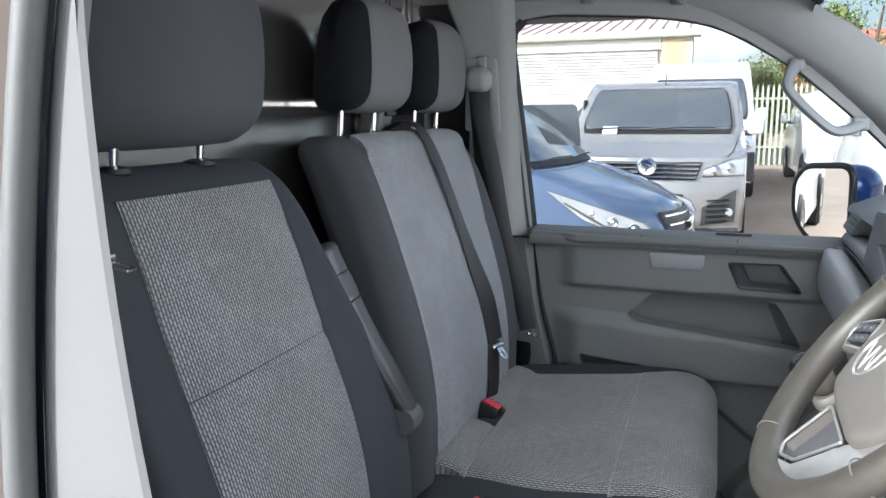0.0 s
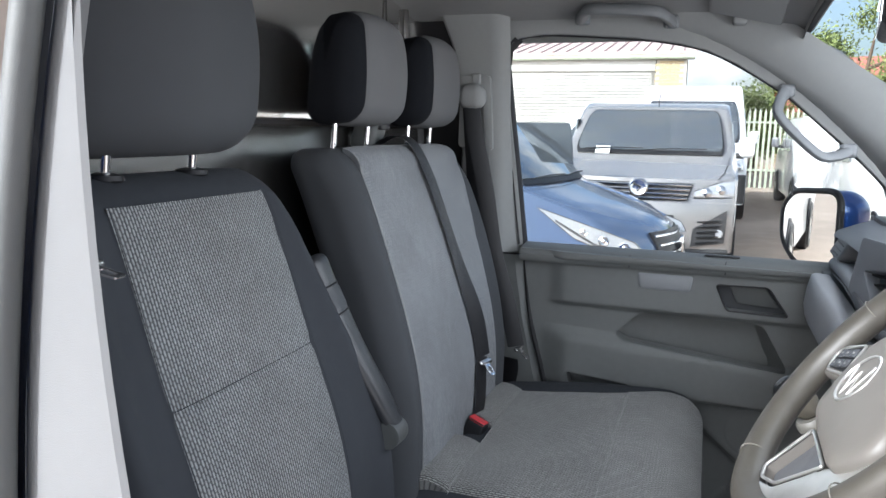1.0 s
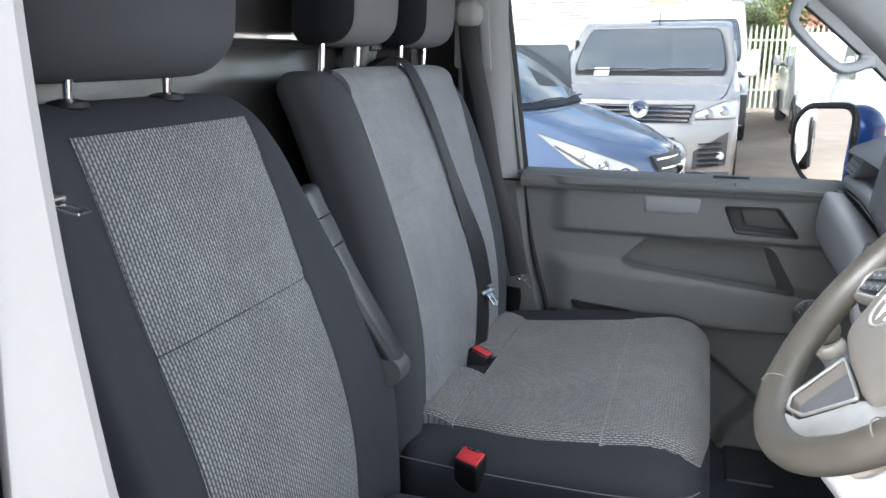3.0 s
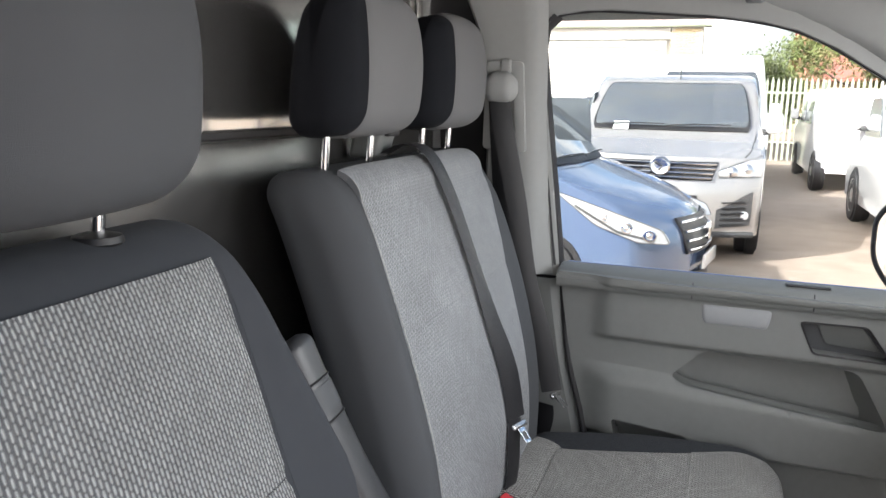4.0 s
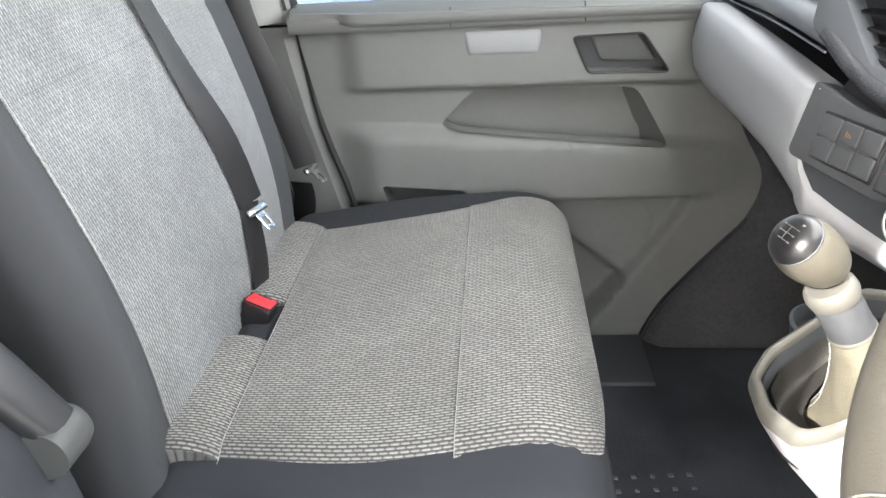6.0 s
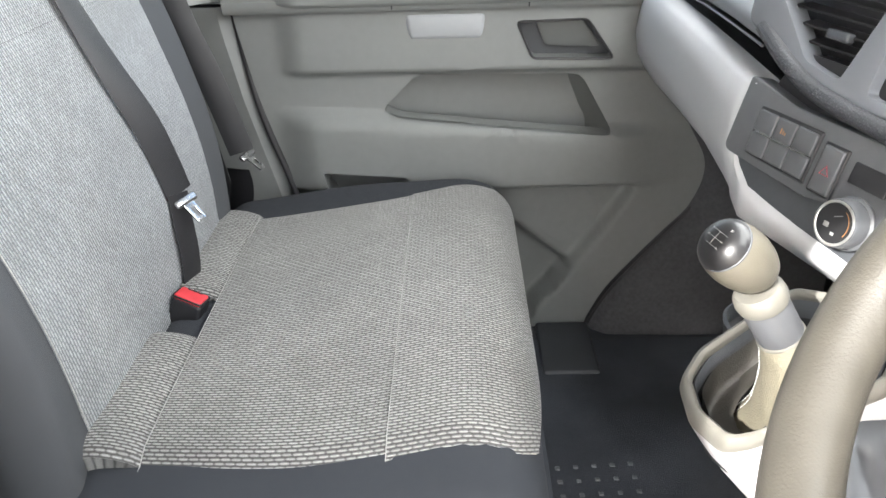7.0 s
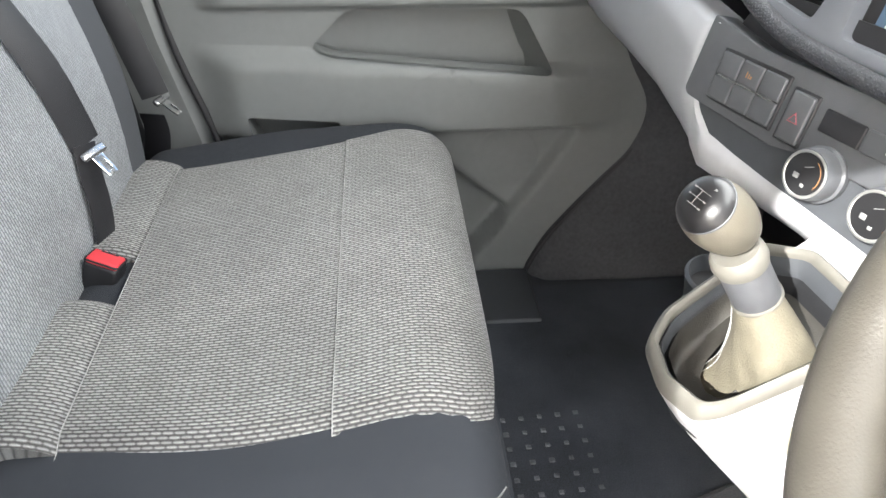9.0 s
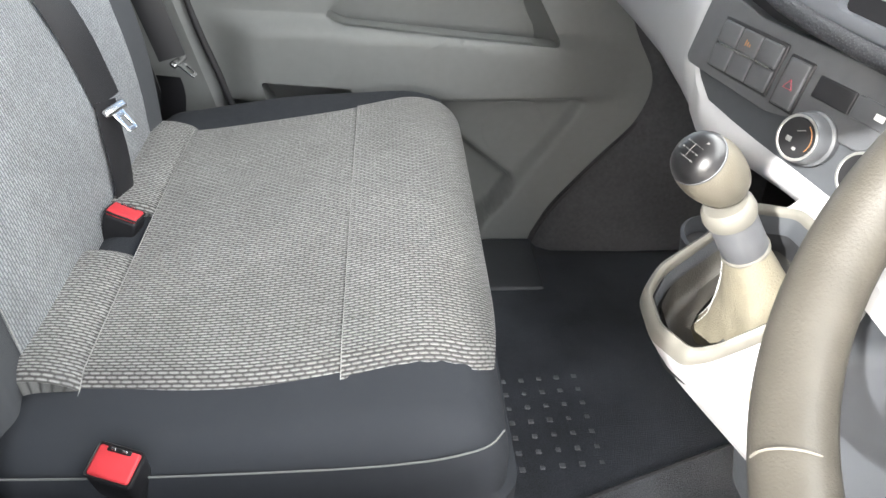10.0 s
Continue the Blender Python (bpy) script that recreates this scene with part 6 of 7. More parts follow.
# ---- fittings ----
def grab_handle(name, a, b, out, label, r=0.014, lift=0.045):
    a, b, out = Vector(a), Vector(b), Vector(out)
    h = thing(name, label, "grab handle", "grab handles", a)
    t = (b - a).normalized()
    pts = smooth_path([a, a + 0.55 * lift * out + 0.012 * t, a + lift * out + 0.045 * t, b + lift * out - 0.045 * t, b + 0.55 * lift * out - 0.012 * t, b], 7)
    part("bar", tube(pts, [r * (1.15 - 0.15 * soft(min(k, len(pts) - 1 - k) / 6)) for k in range(len(pts))], 12, squash=0.75), M_HANDLE, h, "grey moulded bar")
    for p in (a, b):
        part("foot", rbox((0.040, 0.022, 0.034), 0.009, (1, 1, 1), lambda v: p + v - 0.004 * out), M_HANDLE, h, "screw cover")
    settle(h)


grab_handle("grab_handle", (-0.082, 1.972, 1.948), (0.146, 1.972, 1.934), (0, -1.0, 0.10), "grey grab handle under the roof lining", 0.017, 0.100)
grab_handle("grab_handle", (0.432, 2.005, 1.760), (0.582, 1.985, 1.615), (-0.55, -0.60, -0.50), "grey grab handle on the windscreen pillar", 0.016, 0.074)


def make_visor():
    v = thing("sun_visor", "folded pale grey sun visor", "sun visor", at=(0.33, 1.85, 1.93))
    part("pad", rbox((0.17, 0.42, 0.018), 0.008, (2, 4, 1), lambda p: Vector((0.320 + p.x, 1.725 + p.y, 1.967 - 0.22 * p.x + p.z - 0.03 * soft((p.y - 0.1) / 0.12)))), M_TRIM, v)
    part("mount", rbox((0.035, 0.06, 0.022), 0.008, (1, 1, 1), lambda p: Vector((0.31, 1.965, 1.930)) + p), M_TRIM, v)
    settle(v)
    m = thing("rear_view_mirror", "black rear-view mirror at the top of the windscreen", "mirror", at=(0.50, 1.30, 1.86))
    part("shell", rbox((0.035, 0.24, 0.062), 0.014, (1, 4, 2), lambda p: Vector((0.515 + 0.15 * p.y + p.x, 1.275 + p.y, 1.838 + p.z))), M_BLACK, m)
    part("mirror_glass", rbox((0.003, 0.222, 0.048), 0.001, (1, 1, 1), lambda p: Vector((0.4965 + 0.15 * p.y + p.x, 1.275 + p.y, 1.838 + p.z))), M_MIRROR, m, "mirror glass")
    part("stem", tube([(0.525, 1.275, 1.86), (0.56, 1.265, 1.90), (0.59, 1.265, 1.90)], 0.010, 8), M_BLACK, m)
    settle(m)


make_visor()


def make_door_mirror():
    m = thing("door_mirror", "blue door mirror with a black frame on the passenger door", "mirror", at=(0.60, 2.2, 1.3))
    turn = Matrix.Translation((0.610, 2.300, 1.392)) @ Matrix.Rotation(radians(40), 4, "Z")

    def shape(p):
        q = p.copy()
        if p.x > 0:
            q.y *= 1 - 2.2 * p.x
            q.z *= 1 - 2.4 * p.x
        q.z *= 1 - 0.35 * (p.y + 0.09)
        return turn @ q
    part("shell", rbox((0.15, 0.205, 0.225), 0.060, (3, 5, 5), shape, None, 4), M_BLUE, m, "blue painted mirror shell")
    line = rounded([(-0.098, -0.112), (0.034, -0.118), (0.100, -0.050), (0.104, 0.060), (0.066, 0.108), (-0.092, 0.112)], 0.045, 8)
    part("frame", tube([shape(Vector((-0.078, a, b))) for a, b in line], 0.010, 10, True), M_BLACK, m, "black mirror frame")
    part("mirror_glass", plate([(a * 0.97, b * 0.97) for a, b in line], [], lambda a, b, d: shape(Vector((-0.084 + d, a, b))), 0.004), M_MIRROR, m, "mirror glass")
    part("arm", tube([(0.66, 2.20, 1.32), (0.68, 2.14, 1.30), (0.69, 2.09, 1.29)], 0.03, 10), M_BLACK, m, "black mirror arm")
    settle(m)


make_door_mirror()


# ---- the yard outside ----
def vehicle(name, label, paint, at, heading, profile, width, belt, screen, tumble=0.10, nose=0.12, wheels=(0.9, 3.9), wheel_r=0.33, group="parked vehicles", category="van", windows=(), bumper=None, lamps=None, grille=None, mirrors=True, extra=None):
    """A parked vehicle. Local: x' forward with the front at 0, y' to its left, z up from the ground."""
    M = Matrix.Translation((at[0], at[1], GROUND)) @ Matrix.Rotation(radians(heading), 4, "Z")
    v = thing(name, label, category, group, (at[0], at[1], GROUND))

    def half(z):
        return width / 2 - tumble * max(0.0, z - belt) ** 1.15 - 0.05 * max(0.0, 0.55 - z)

    def pt(x, t, z):
        """t from -1 to 1 across the width."""
        front = math.exp(-max(0.0, -x) / 0.9)
        return M @ Vector((x - nose * t * t * front, t * half(z), z))
    # outline of the side with fine steps
    prof = []
    for k in range(len(profile)):
        (x1, z1), (x2, z2) = profile[k], profile[(k + 1) % len(profile)]
        n = max(1, int(math.hypot(x2 - x1, z2 - z1) / 0.25))
        prof += [(x1 + (x2 - x1) * i / n, z1 + (z2 - z1) * i / n) for i in range(n)]
    cx = sum(p[0] for p in prof) / len(prof)
    cz = sum(p[1] for p in prof) / len(prof)
    secs = []
    for t, s in ((-1, 0.975), (-0.985, 0.99), (-0.94, 1), (-0.7, 1), (-0.35, 1), (0, 1), (0.35, 1), (0.7, 1), (0.94, 1), (0.985, 0.99), (1, 0.975)):
        secs.append([pt(x - (1 - s) * (x - cx), t, cz + (z - cz) * (s if abs(t) > 0.95 else 1)) for x, z in prof])
    part("body", loft(secs, loop=True), paint, v, sharp=32)

    def quadpatch(nm, x0, z0, x1, z1, t0, t1, off, mat, parent=v, lab="", n=8, narrow=1.0, bulge=0.0):
        """A panel lying on the front: from low (x0, z0) to high (x1, z1)."""
        d = Vector((-(z1 - z0), 0, x1 - x0))
        d = d.normalized() * (off if d.x > 0 else -off)
        rot = M.to_3x3()

        def fn(a, b):
            x, z = x0 + (x1 - x0) * a, z0 + (z1 - z0) * a
            k = (1 - (1 - narrow) * a) * (1 - 0.05 * abs(2 * a - 1) ** 7)
            z -= 0.02 * (1 - a) * (1 - b * b) * (1 if n > 8 else 0)
            tm = (t0 + t1) / 2
            return pt(x, tm + (b - tm) * k, z) + rot @ (d * (1 + bulge * math.sin(math.pi * a) / off))
        return part(nm, sheet(fn, [0, 0.02, 0.05, 0.1, 0.2, 0.4, 0.6, 0.8, 0.9, 0.95, 0.98, 1], spread(t0, t1, n), 0.02, flip=True), mat, parent, lab)

    # windscreen in its black surround, wipers
    (x0, z0), (x1, z1) = screen
    scr = quadpatch("windscreen", x0, z0, x1, z1, -0.885, 0.885, 0.010, M_BLACK, lab="dark windscreen", narrow=0.96, bulge=0.035)
    quadpatch("glass", x0 + 0.05 * (x1 - x0), z0 + 0.07 * (z1 - z0), x0 + 0.975 * (x1 - x0), z0 + 0.975 * (z1 - z0), -0.865, 0.865, 0.016, M_CARGLASS, scr, narrow=0.97, bulge=0.035)
    for a, b in ((-0.75, -0.05), (-0.02, 0.68)):
        pa, pb = pt(x0 + 0.03, a, z0 + 0.035), pt(x0 + 0.02, b, z0 + 0.05)
        part("wiper", tube([pa + Vector((0, 0, 0.02)), pa.lerp(pb, 0.5) + Vector((0, 0, 0.028)), pb + Vector((0, 0, 0.02))], 0.007, 6), M_BLACK, v, "black wiper")
    for s in (-1, 1):
        for (wx, wz0, wx1, wz1, rake) in windows:
            outer = rounded([(wx, wz0), (wx1, wz0), (wx1 - 0.03, wz1), (wx + rake, wz1)], 0.05)
            part("side_window", plate(outer, [], lambda a, b, dd: M @ Vector((a, s * (half(b) + 0.008 - dd), b)), 0.02), M_CARGLASS, v, "dark side window")
        for wx in wheels:
            yy = s * (width / 2 - 0.10)
            turn = M @ Matrix.Translation((-wx, yy, wheel_r)) @ Matrix.Rotation(radians(-90 * s), 4, "X")
            part("wheel_arch", lathe([(wheel_r + 0.040, 0.0), (wheel_r + 0.040, 0.1015), (wheel_r + 0.002, 0.1020)], 32, turn), M_BLACK, v, "black wheel arch")
            wheel = part("wheel", lathe([(wheel_r * 0.62, -0.10), (wheel_r * 0.95, -0.10), (wheel_r, -0.06), (wheel_r, 0.09), (wheel_r * 0.95, 0.125), (wheel_r * 0.70, 0.130), (wheel_r * 0.66, 0.118)], 32, turn), M_RUBBER, v, "black tyre")
            part("rim", lathe([(wheel_r * 0.67, 0.10), (wheel_r * 0.66, 0.122), (wheel_r * 0.55, 0.112), (wheel_r * 0.28, 0.118), (wheel_r * 0.2, 0.128), (0.0, 0.128)], 24, turn), M_SATIN, wheel, "silver rim")
        if mirrors:
            mx, mz = x0 - 0.25, z0 + 0.10
            mir = part("door_mirror", rbox((0.12, 0.17, 0.23), 0.05, (1, 2, 2), lambda p: M @ (Vector((mx, s * (half(mz) + 0.13), mz)) + p), None, 3), M_WHITE, v, "white door mirror")
            part("mirror_arm", tube([M @ Vector((mx, s * (half(mz) - 0.02), mz - 0.10)), M @ Vector((mx, s * (half(mz) + 0.10), mz - 0.09))], 0.035, 8), M_BUMPER, mir)
    if bumper:
        z0b, z1b = bumper
        secs = []
        for t in spread(-0.99, 0.99, 14):
            secs.append([pt(xx, t, zz) + M.to_3x3() @ Vector((0.015, 0, 0)) for xx, zz in ((-0.06, z0b), (0.0, z0b + 0.03), (0.012, (z0b + z1b) / 2), (0.0, z1b - 0.02), (-0.03, z1b))])
        part("bumper", loft(secs), M_BUMPER, v, "unpainted dark bumper")
    if lamps:
        la, lb, z0l, z1l = lamps
        for s in (-1, 1):
            def fn(a, b):
                t = s * (la + (lb - la) * b)
                z = z0l + (z1l - z0l) * (0.30 + 0.42 * b + (a - 0.5) * (0.38 + 0.72 * b))
                return pt(along(nose_x, z), t, z) + M.to_3x3() @ Vector((0.02 - 0.05 * abs(2 * a - 1) ** 2 * 0.5, 0, 0))
            nose_x = [(z, x) for x, z in sorted(profile, key=lambda q: q[1]) if x > -1.2]
            lamp = part("headlight", sheet(fn, spread(0, 1, 5), spread(0, 1, 8), 0.06, flip=(s > 0)), M_LAMP, v, "clear headlight")
            rim_pts = [fn(a, b) for a, b in [(0, k / 6) for k in range(7)] + [(1, 1 - k / 6) for k in range(7)]]
            part("lamp_edge", tube([p + M.to_3x3() @ Vector((0.004, 0, 0)) for p in rim_pts], 0.006, 6, True), M_BUMPER, lamp)
            for k in (0.3, 0.65):
                part("lens", lathe([(0.05, -0.03), (0.052, 0.0), (0.03, 0.016), (0.0, 0.02)], 20, Matrix.Translation(fn(0.5, k)) @ (M.to_3x3() @ Vector((1, 0, 0.2))).to_track_quat("Z", "Y").to_matrix().to_4x4()), M_CHROME, lamp)
    if grille:
        ga, z0g, z1g, bars = grille
        nose_x = [(z, x) for x, z in sorted(profile, key=lambda q: q[1]) if x > -1.2]

        def gf(a, b):
            z = z0g + (z1g - z0g) * a
            return pt(along(nose_x, z), b * (1 - 0.10 * (1 - a)), z) + M.to_3x3() @ Vector((0.014, 0, 0))
        gr = part("grille", sheet(gf, spread(0, 1, 3), spread(-ga, ga, 14), 0.03, flip=True), M_BLACK, v, "black grille")
        for k in range(bars):
            a = (k + 0.5) / bars
            part("grille_bar", tube([gf(a, b) + M.to_3x3() @ Vector((0.012, 0, 0)) for b in spread(-0.97 * ga, 0.97 * ga, 16)], 0.012, 6), M_CHROME, gr, "chrome grille bar")
    if extra:
        extra(v, M, pt, half)
    return settle(v)


def silver_details(v, M, pt, half):
    R3 = M.to_3x3()
    c = pt(0.0, 0, 0.975) + R3 @ Vector((0.05, 0, 0))
    q = Matrix.Translation(c) @ (R3 @ Vector((1, 0, 0.1))).to_track_quat("Z", "Y").to_matrix().to_4x4()
    badge = part("badge", lathe([(0.095, -0.02), (0.10, 0.0), (0.085, 0.012), (0.07, 0.008), (0.0, 0.014)], 32, q), M_CHROME, v, "round chrome badge")
    part("badge_line", tube([q @ Vector((-0.05, 0.03, 0.016)), q @ Vector((0.02, 0.0, 0.016)), q @ Vector((-0.01, -0.05, 0.016))], 0.010, 6), M_BLACK, badge)
    # lower intake and the lamp bays at the corners
    low = part("lower_intake", sheet(lambda a, b: pt(0.0, b, 0.60 + 0.09 * a) + R3 @ Vector((0.022, 0, 0)), spread(0, 1, 3), spread(-0.38, 0.38, 10), 0.03, flip=True), M_BLACK, v, "black lower intake")
    for k in (0.3, 0.7):
        part("intake_bar", tube([pt(0.0, b, 0.60 + 0.09 * k) + R3 @ Vector((0.030, 0, 0)) for b in spread(-0.36, 0.36, 10)], 0.006, 6), M_BUMPER, low)
    for s in (-1, 1):
        bay = part("fog_bay", sheet(lambda a, b: pt(-0.03, s * (0.58 + 0.33 * b), 0.36 + 0.34 * a * (0.55 + 0.45 * b) + 0.04 * b) + R3 @ Vector((0.050, 0, 0)), spread(0, 1, 5), spread(0, 1, 6), 0.03, flip=(s > 0)), M_BUMPER, v, "dark slatted corner bay")
        for k in range(5):
            z = 0.40 + 0.055 * k
            part("bay_slat", tube([pt(-0.03, s * b, z + 0.06 * (b - 0.6)) + R3 @ Vector((0.060, 0, 0)) for b in spread(0.62, 0.84, 5)], 0.008, 6), M_BLACK, bay)
        part("fog_lamp", lathe([(0.04, -0.01), (0.042, 0.006), (0.0, 0.012)], 20, Matrix.Translation(pt(-0.03, s * 0.845, 0.50) + R3 @ Vector((0.056, 0, 0))) @ (R3 @ Vector((1, 0, 0))).to_track_quat("Z", "Y").to_matrix().to_4x4()), M_LAMP, bay, "fog lamp")
    part("lower_lip", tube([pt(-0.02, b, 0.30) + R3 @ Vector((0.02, 0, 0)) for b in spread(-0.95, 0.95, 20)], 0.03, 8), M_BUMPER, v, "dark bumper lip")
    for s in (-1, 1):
        part("shut_line", tube([pt(-0.11, s * 0.80, 1.066), pt(-0.30, s * 0.86, 1.122), pt(-0.60, s * 0.90, 1.207), pt(-0.86, s * 0.93, 1.282)], 0.006, 5), M_BUMPER, v, "bonnet shut line")
    part("aerial", tube([pt(-1.75, 0.05, 1.87), pt(-1.85, 0.05, 2.02)], 0.008, 6), M_BLACK, v)
    part("paper", block((0, 0, 0), (0.16, 0.004, 0.10), 0.001, f=lambda p: pt(-0.88 - 0.55 * p.z, -0.62 + p.x * 1.1, 1.28 + p.z * 0.9) + R3 @ Vector((0.03, 0, 0.01))), M_WHITE, v, "white paper inside the windscreen")


VAN_MID = [(0.0, 0.28), (0.02, 0.60), (0.0, 0.90), (-0.10, 1.06), (-0.55, 1.19), (-0.90, 1.29), (-1.20, 1.50), (-1.62, 1.82), (-1.90, 1.91), (-2.6, 1.94), (-4.8, 1.91), (-4.92, 1.60), (-4.95, 0.35), (-4.0, 0.26), (-1.0, 0.26)]
VAN_HIGH = [(0.0, 0.32), (0.02, 0.65), (-0.05, 1.00), (-0.25, 1.18), (-0.85, 1.40), (-1.30, 1.85), (-1.60, 2.18), (-1.95, 2.45), (-2.4, 2.52), (-5.6, 2.52), (-5.75, 2.30), (-5.8, 0.40), (-4.8, 0.30), (-1.0, 0.30)]
VAN_SMALL = [(0.0, 0.18), (0.03, 0.40), (0.0, 0.62), (-0.08, 0.76), (-0.25, 0.86), (-0.60, 0.97), (-1.02, 1.07), (-1.42, 1.36), (-1.95, 1.66), (-2.1, 1.80), (-2.6, 1.83), (-4.2, 1.80), (-4.38, 1.50), (-4.42, 0.40), (-3.6, 0.26), (-0.9, 0.24)]

vehicle("silver_van", "silver parked van facing the cab window", M_SILVER, (-0.42, 8.08), -90, VAN_MID, 1.98, 1.15, ((-0.89, 1.295), (-1.61, 1.815)), 0.16, 0.26, (0.95, 4.0), 0.33, windows=((-2.4, 1.22, -1.35, 1.70, 0.45),), lamps=(0.57, 0.97, 0.85, 1.04), grille=(0.56, 0.84, 1.02, 4), extra=silver_details)


def blue_details(v, M, pt, half):
    R3 = M.to_3x3()
    c = pt(0.0, 0, 0.60) + R3 @ Vector((0.045, 0, 0))
    q = Matrix.Translation(c) @ (R3 @ Vector((1, 0, 0))).to_track_quat("Z", "Y").to_matrix().to_4x4() @ Matrix.Diagonal((0.6, 1, 1, 1))
    part("badge", lathe([(0.075, -0.02), (0.08, 0.0), (0.06, 0.008), (0.0, 0.010)], 28, q), M_CHROME, v, "oval badge")
    part("lower_intake", sheet(lambda a, b: pt(0.02, b, 0.20 + 0.10 * a) + R3 @ Vector((0.02, 0, 0)), spread(0, 1, 3), spread(-0.7, 0.7, 10), 0.03, flip=True), M_BLACK, v, "black lower intake")
    part("plate_bar", block((0, 0, 0), (0.02, 0.5, 0.11), 0.004, f=lambda p: pt(0.03, 0, 0.33) + R3 @ Vector((p.x + 0.02, p.y - 0.25, p.z))), M_WHITE, v, "blank pale plate")
    for s in (-1, 1):
        # long swept lamps running back along the wings
        outer = rounded([(-0.08, 0.60), (-0.14, 0.70), (-0.50, 0.81), (-0.95, 0.93), (-0.62, 0.70), (-0.30, 0.60)], 0.03)
        lamp = part("wing_lamp", plate(outer, [], lambda a, b, dd: M @ Vector((a, s * (half(b) + 0.010 - dd - 0.10 * max(0, 1 + a / 0.45) ** 2), b)), 0.03), M_LAMP, v, "long swept clear headlight")

        def on_wing(a, b, out):
            return M @ Vector((a, s * (half(b) + out - 0.10 * max(0, 1 + a / 0.45) ** 2), b))
        part("lamp_edge", tube([on_wing(a, b, 0.010) for a, b in outer], 0.004, 6, True), M_BUMPER, lamp)
        for a, b, r in ((-0.22, 0.655, 0.045), (-0.38, 0.70, 0.04), (-0.54, 0.755, 0.03)):
            q2 = Matrix.Translation(on_wing(a, b, 0.008)) @ (M.to_3x3() @ Vector((0.3, s, 0.1))).to_track_quat("Z", "Y").to_matrix().to_4x4()
            part("lens", lathe([(r, -0.02), (r * 1.05, 0.004), (r * 0.8, 0.008), (r * 0.5, 0.004), (0.0, 0.016)], 20, q2), M_CHROME, lamp)
        part("lamp_strip", tube([on_wing(-0.20, 0.62, 0.012), on_wing(-0.45, 0.665, 0.012), on_wing(-0.78, 0.83, 0.012)], 0.010, 6), M_BUMPER, lamp)
    part("bonnet_crease", tube([pt(-0.98, 0.55, 1.062), pt(-0.5, 0.52, 0.945), pt(-0.14, 0.42, 0.80)], 0.010, 6), M_BLUECAR, v)


vehicle("blue_van", "metallic blue small van parked across the view", M_BLUECAR, (0.06, 6.55), -9, VAN_SMALL, 1.80, 1.05, ((-1.04, 1.085), (-1.94, 1.655)), 0.18, 0.34, (1.02, 3.5), 0.29, windows=((-2.6, 1.10, -1.25, 1.62, 0.55),), grille=(0.50, 0.46, 0.74, 4), mirrors=False, extra=blue_details)


def tall_details(v, M, pt, half):
    R3 = M.to_3x3()
    for k in range(5):
        for j in range(2):
            x, z = -1.36 - 0.10 * j, 1.92 + 0.10 * j
            part("screen_mark", block((0, 0, 0), (0.006, 0.085, 0.055), 0.001, f=lambda p: pt(x, 0.10 + 0.13 * k + 0.02 * j, z) + R3 @ Vector((0.035 + p.x - 0.9 * p.z, p.y, p.z))), M_WHITE, v, "white mark on the windscreen")


vehicle("white_van", "tall white van parked behind the silver one", M_WHITE, (-0.12, 13.9), -90, VAN_HIGH, 2.05, 1.30, ((-0.84, 1.40), (-1.60, 2.17)), 0.10, 0.14, (1.0, 4.6), 0.35, bumper=(0.32, 0.85), lamps=(0.66, 0.94, 0.86, 1.10), windows=((-2.5, 1.35, -1.35, 1.95, 0.5),), extra=tall_details)
vehicle("white_van", "white van parked lengthwise along the yard", M_WHITE, (2.83, 20.8), 90, VAN_MID, 1.95, 1.15, ((-0.89, 1.295), (-1.61, 1.815)), 0.10, 0.14, (1.0, 4.6), 0.36, windows=((-2.4, 1.22, -1.35, 1.70, 0.45), (-3.5, 1.22, -2.55, 1.68, 0.05)))
vehicle("white_van", "white van parked lengthwise, its rear towards the cab", M_WHITE, (2.95, 13.2), 90, VAN_MID, 1.95, 1.15, ((-0.89, 1.295), (-1.61, 1.815)), 0.10, 0.14, (1.0, 4.2), 0.36, windows=((-2.4, 1.22, -1.35, 1.70, 0.45),))
vehicle("grey_van", "pale grey van half hidden behind the blue one", M_WHITE, (-2.50, 19.0), -90, VAN_MID, 1.9, 1.15, ((-0.98, 1.36), (-1.46, 1.70)), 0.14, 0.14, (0.95, 4.0), 0.33, lamps=(0.60, 0.94, 0.86, 1.03), grille=(0.60, 0.84, 1.02, 3))
vehicle("white_van", "white van parked behind, seen in the door mirror", M_WHITE, (-4.6, 3.7), 0, VAN_MID, 1.9, 1.15, ((-0.89, 1.295), (-1.61, 1.815)), 0.14, 0.14, (0.95, 4.0), 0.33, lamps=(0.60, 0.94, 0.86, 1.03), grille=(0.60, 0.84, 1.02, 3))


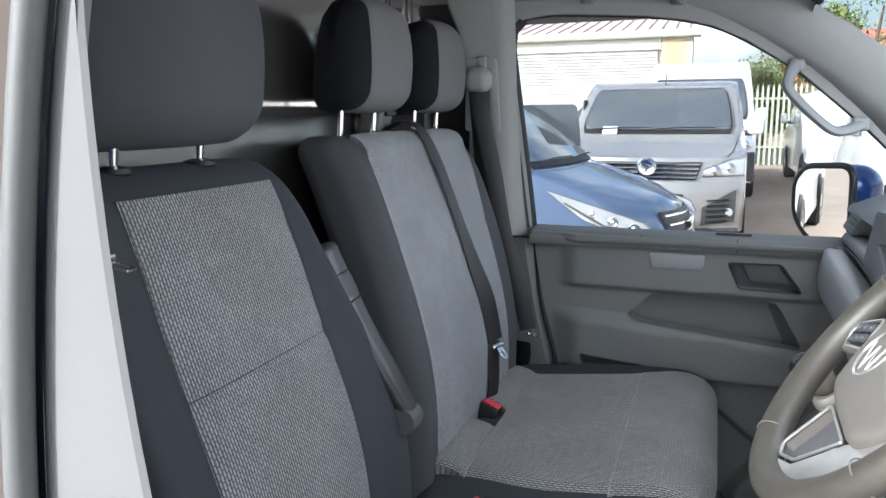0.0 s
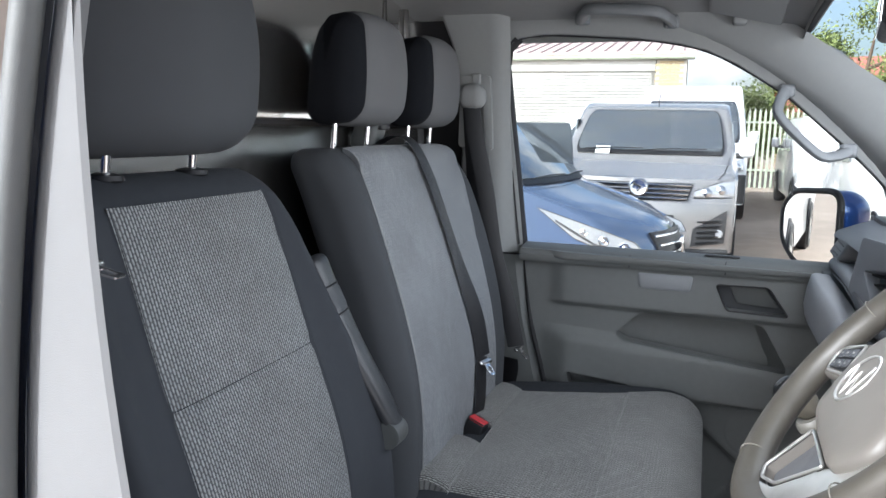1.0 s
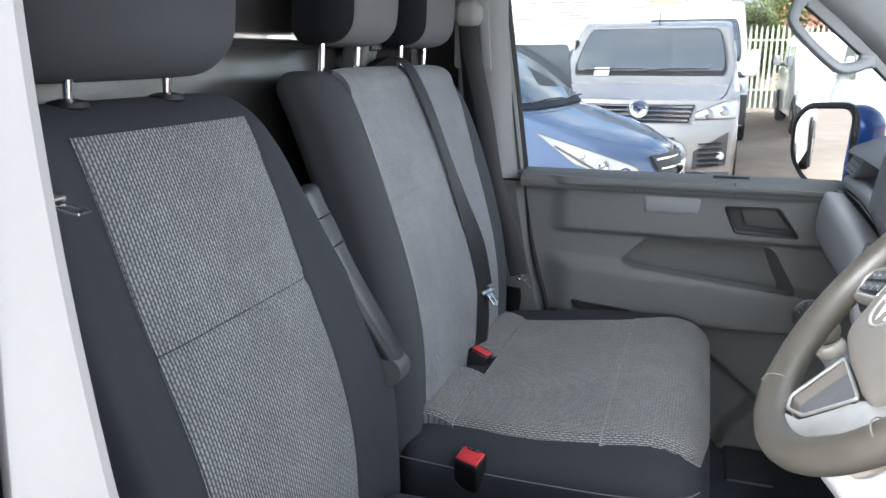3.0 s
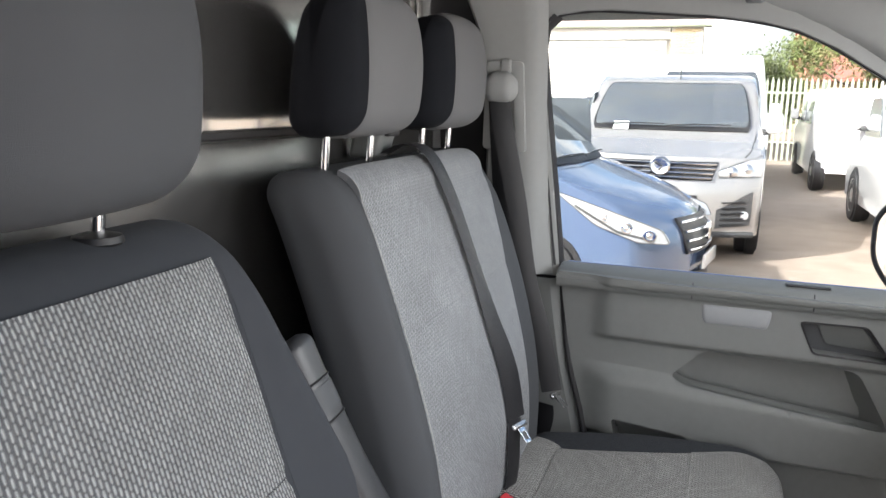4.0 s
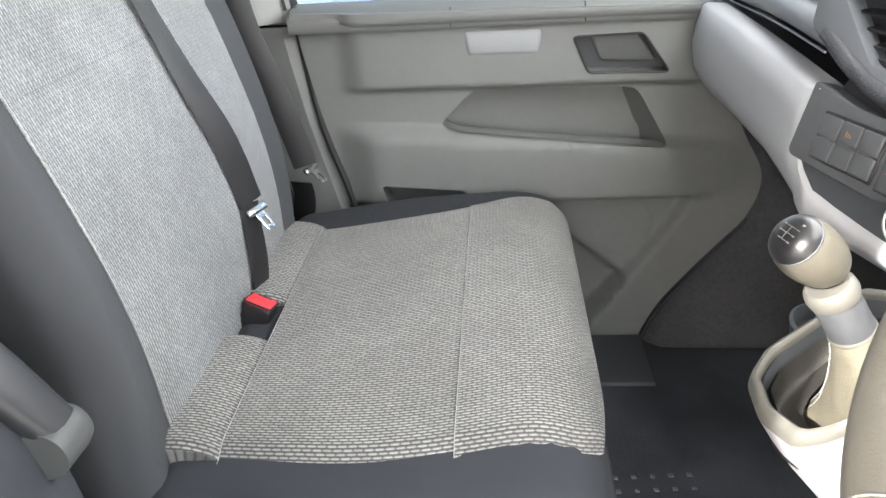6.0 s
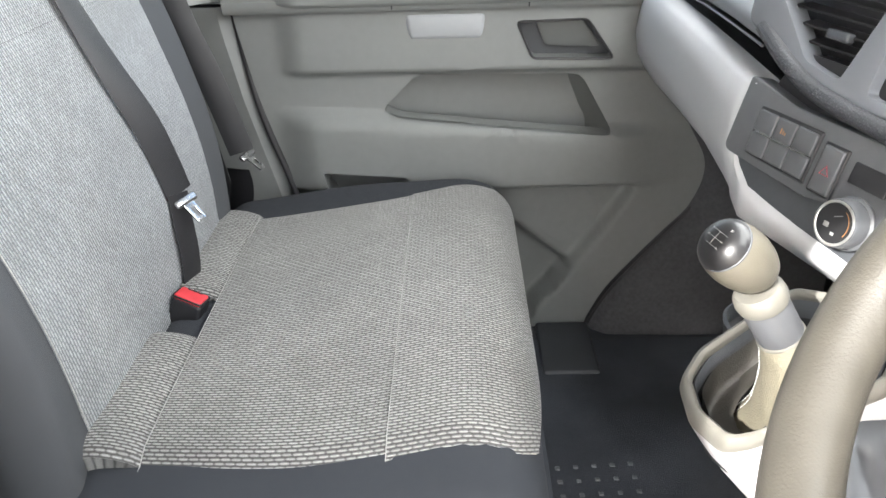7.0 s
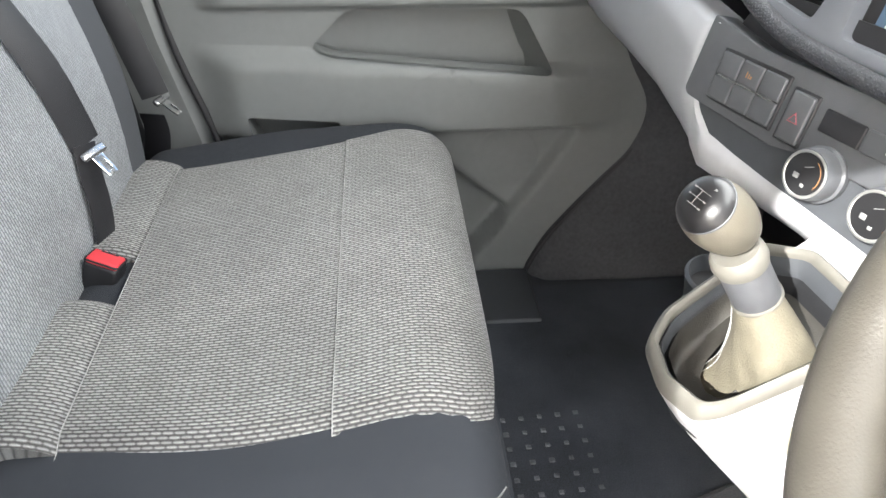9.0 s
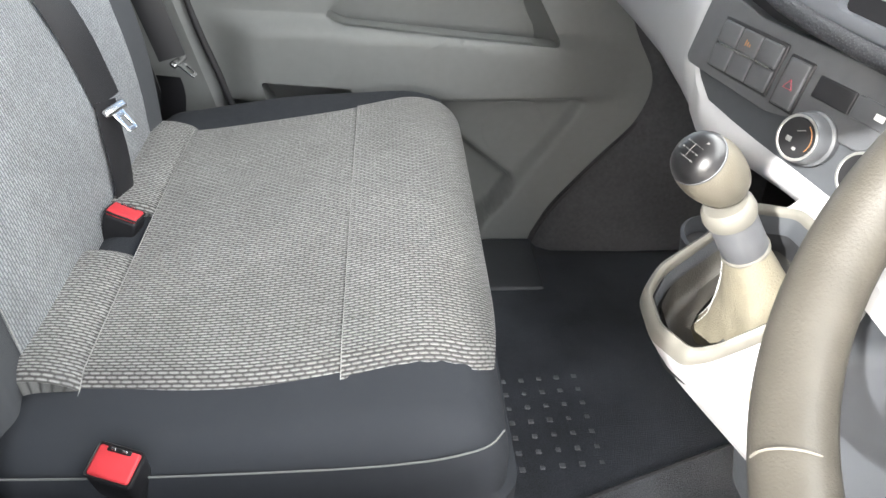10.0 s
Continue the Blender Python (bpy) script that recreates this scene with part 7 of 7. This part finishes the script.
def make_building():
    b = thing("warehouse", "white clad warehouse with a ribbed shutter and a brick pier", "building", at=(-8, 23, GROUND))
    part("wall", block((-22.0, 22.6, GROUND), (-1.35, 30.0, 3.80), 0.03), M_CLADDING, b, "white clad wall")
    shutter = part("shutter", block((-18.0, 22.50, GROUND), (-1.45, 22.60, 3.42), 0.01), M_CLADDING, b, "white ribbed roller shutter")
    for k in range(36):
        z = 0.15 + 0.09 * k
        part("slat", block((-17.9, 22.455, z), (-1.5, 22.51, z + 0.066), 0.02, m=1), M_CLADDING, shutter)
    part("lintel", block((-22, 22.40, 3.42), (-1.35, 22.62, 3.74), 0.02), M_CLADDING, b, "white board over the shutter")
    part("gutter", tube([(-22, 22.26, 3.80), (-0.30, 22.26, 3.80)], 0.075, 10), M_FENCE, b, "grey gutter along the eaves")
    part("soffit", block((-22, 22.25, 3.74), (-0.30, 22.60, 3.79), 0.01), M_BARK, b, "brown boards under the eaves")
    roof = part("roof", block((-22, 22.2, 3.86), (-0.25, 30.2, 3.94), 0.01, f=lambda p: p + Vector((0, 0, 0.20 * (p.y - 22.2)))), M_FASCIARED, b, "faded pink sheet roof")
    for k in range(60):
        x = -21.9 + 0.3655 * k
        part("roof_rib", block((x, 22.19, 3.93), (x + 0.10, 30.2, 3.98), 0.02, m=1, f=lambda p: p + Vector((0, 0, 0.20 * (p.y - 22.2)))), M_FASCIARED, roof)
    pier = part("brick_pier", block((-1.33, 22.40, GROUND), (-0.50, 23.2, 3.735), 0.006), M_MORTAR, b, "tan brick pier")
    proto = finish(block((0, 0, 0), (0.215, 0.02, 0.065), 0.004, m=1), "brick", M_BRICK)
    for r in range(48):
        for c in range(5):
            x = -1.36 + 0.225 * c - 0.1125 * (r % 2)
            if -1.37 <= x <= -0.70:
                ob = new("brick", proto)
                ob.parent = pier
                ob.location = (x, 22.385, 0.10 + 0.075 * r)
    settle(b)


def make_fence():
    f = thing("palisade_fence", "weathered steel palisade fence along the yard", "fence", at=(5, 24, GROUND))
    pale = finish(plate([(-0.034, 0), (0.034, 0), (0.034, 2.22), (0.0, 2.36), (-0.034, 2.22)], [], lambda a, b, d: Vector((a, d + 0.012 * math.cos(a * 46), b)), 0.01), "pale", M_FENCE)
    for k in range(110):
        ob = new("pale", pale)
        ob.parent = f
        ob.location = (-5.0 + 0.145 * k, 0, random.uniform(-0.02, 0.02))
    for z in (0.5, 1.9):
        part("rail", block((-5.1, 0.02, z), (11, 0.06, z + 0.06), 0.005), M_FENCE, f)
    for k in range(6):
        part("post", block((-5.0 + 2.75 * k, 0.06, 0), (-4.9 + 2.75 * k, 0.14, 2.3), 0.006), M_FENCE, f)


def tree(at, height, spread_r, seed, label):
    rng = random.Random(seed)
    t = thing("tree", label, "tree", "trees", at)
    trunk = smooth_path([(0, 0, 0), (0.1, 0.05, height * 0.3), (-0.05, 0.1, height * 0.6), (0.1, 0, height * 0.9)], 4)
    part("trunk", tube(trunk, [0.20 * (1 - 0.85 * k / (len(trunk) - 1)) for k in range(len(trunk))], 8), M_BARK, t, "tapered trunk")
    tips = []
    for k in range(11):
        a, h = rng.uniform(0, 6.28), height * rng.uniform(0.30, 0.8)
        r = spread_r * rng.uniform(0.5, 0.95)
        e = Vector((r * math.cos(a), r * math.sin(a), h + r * 0.55))
        s = Vector((0.03, 0.05, h))
        mid = s.lerp(e, 0.5) + Vector((0, 0, -0.1 * r))
        part("limb", tube([s, mid, e], [0.07, 0.045, 0.015], 6), M_BARK, t, "limb")
        tips += [e, mid.lerp(e, 0.5), e + Vector((rng.uniform(-.5, .5), rng.uniform(-.5, .5), rng.uniform(0, .6)))]
    verts, faces = [], []
    for c in tips + [Vector((0, 0, height))]:
        for _ in range(620):
            p = c + Vector((rng.gauss(0, 0.38), rng.gauss(0, 0.38), rng.gauss(0, 0.30)))
            d = Vector((rng.gauss(0, 1), rng.gauss(0, 1), rng.gauss(0, 1))).normalized()
            s = d.orthogonal().normalized() * 0.035
            d = d * 0.075
            n = len(verts)
            verts += [p - d, p + s, p + d, p - s]
            faces.append((n, n + 1, n + 2, n + 3))
    me = bpy.data.meshes.new("crown")
    me.from_pydata([tuple(v) for v in verts], [], faces)
    me.materials.append(M_LEAF)
    ob = tagged(new("crown", me), "loose crown of small green leaves", kind="stuff")
    ob.parent = t


make_building()
make_fence()
tree((1.9, 34.0, GROUND), 2.5, 1.3, 3, "small green broadleaf tree behind the fence")


def make_house():
    h = thing("house", "brick house with a red tiled gable roof behind the fence", "house", at=(6.5, 40.0, GROUND))
    part("wall", block((3.6, 37.5, GROUND), (11.0, 44.0, 3.0), 0.03), M_BRICK, h, "tan brick wall")
    slope = [(37.1, 2.75), (40.75, 5.3), (44.4, 2.75), (44.4, 2.9), (40.75, 5.48), (37.1, 2.9)]
    part("roof", loft([[Vector((x, y, z)) for y, z in slope] for x in (3.2, 11.4)], loop=True), M_TILE, h, "red tiled roof")
    part("gable", loft([[Vector((x, y, z)) for y, z in ((37.6, 2.9), (43.9, 2.9), (40.75, 5.2))] for x in (3.6, 3.8)], loop=True), M_BRICK, h)
    settle(h)


make_house()
tree((5.2, 29.5, GROUND), 5.6, 3.0, 4, "tall green broadleaf tree behind the fence")
tree((9.5, 30.5, GROUND), 6.4, 3.4, 5, "large green tree beyond the yard")
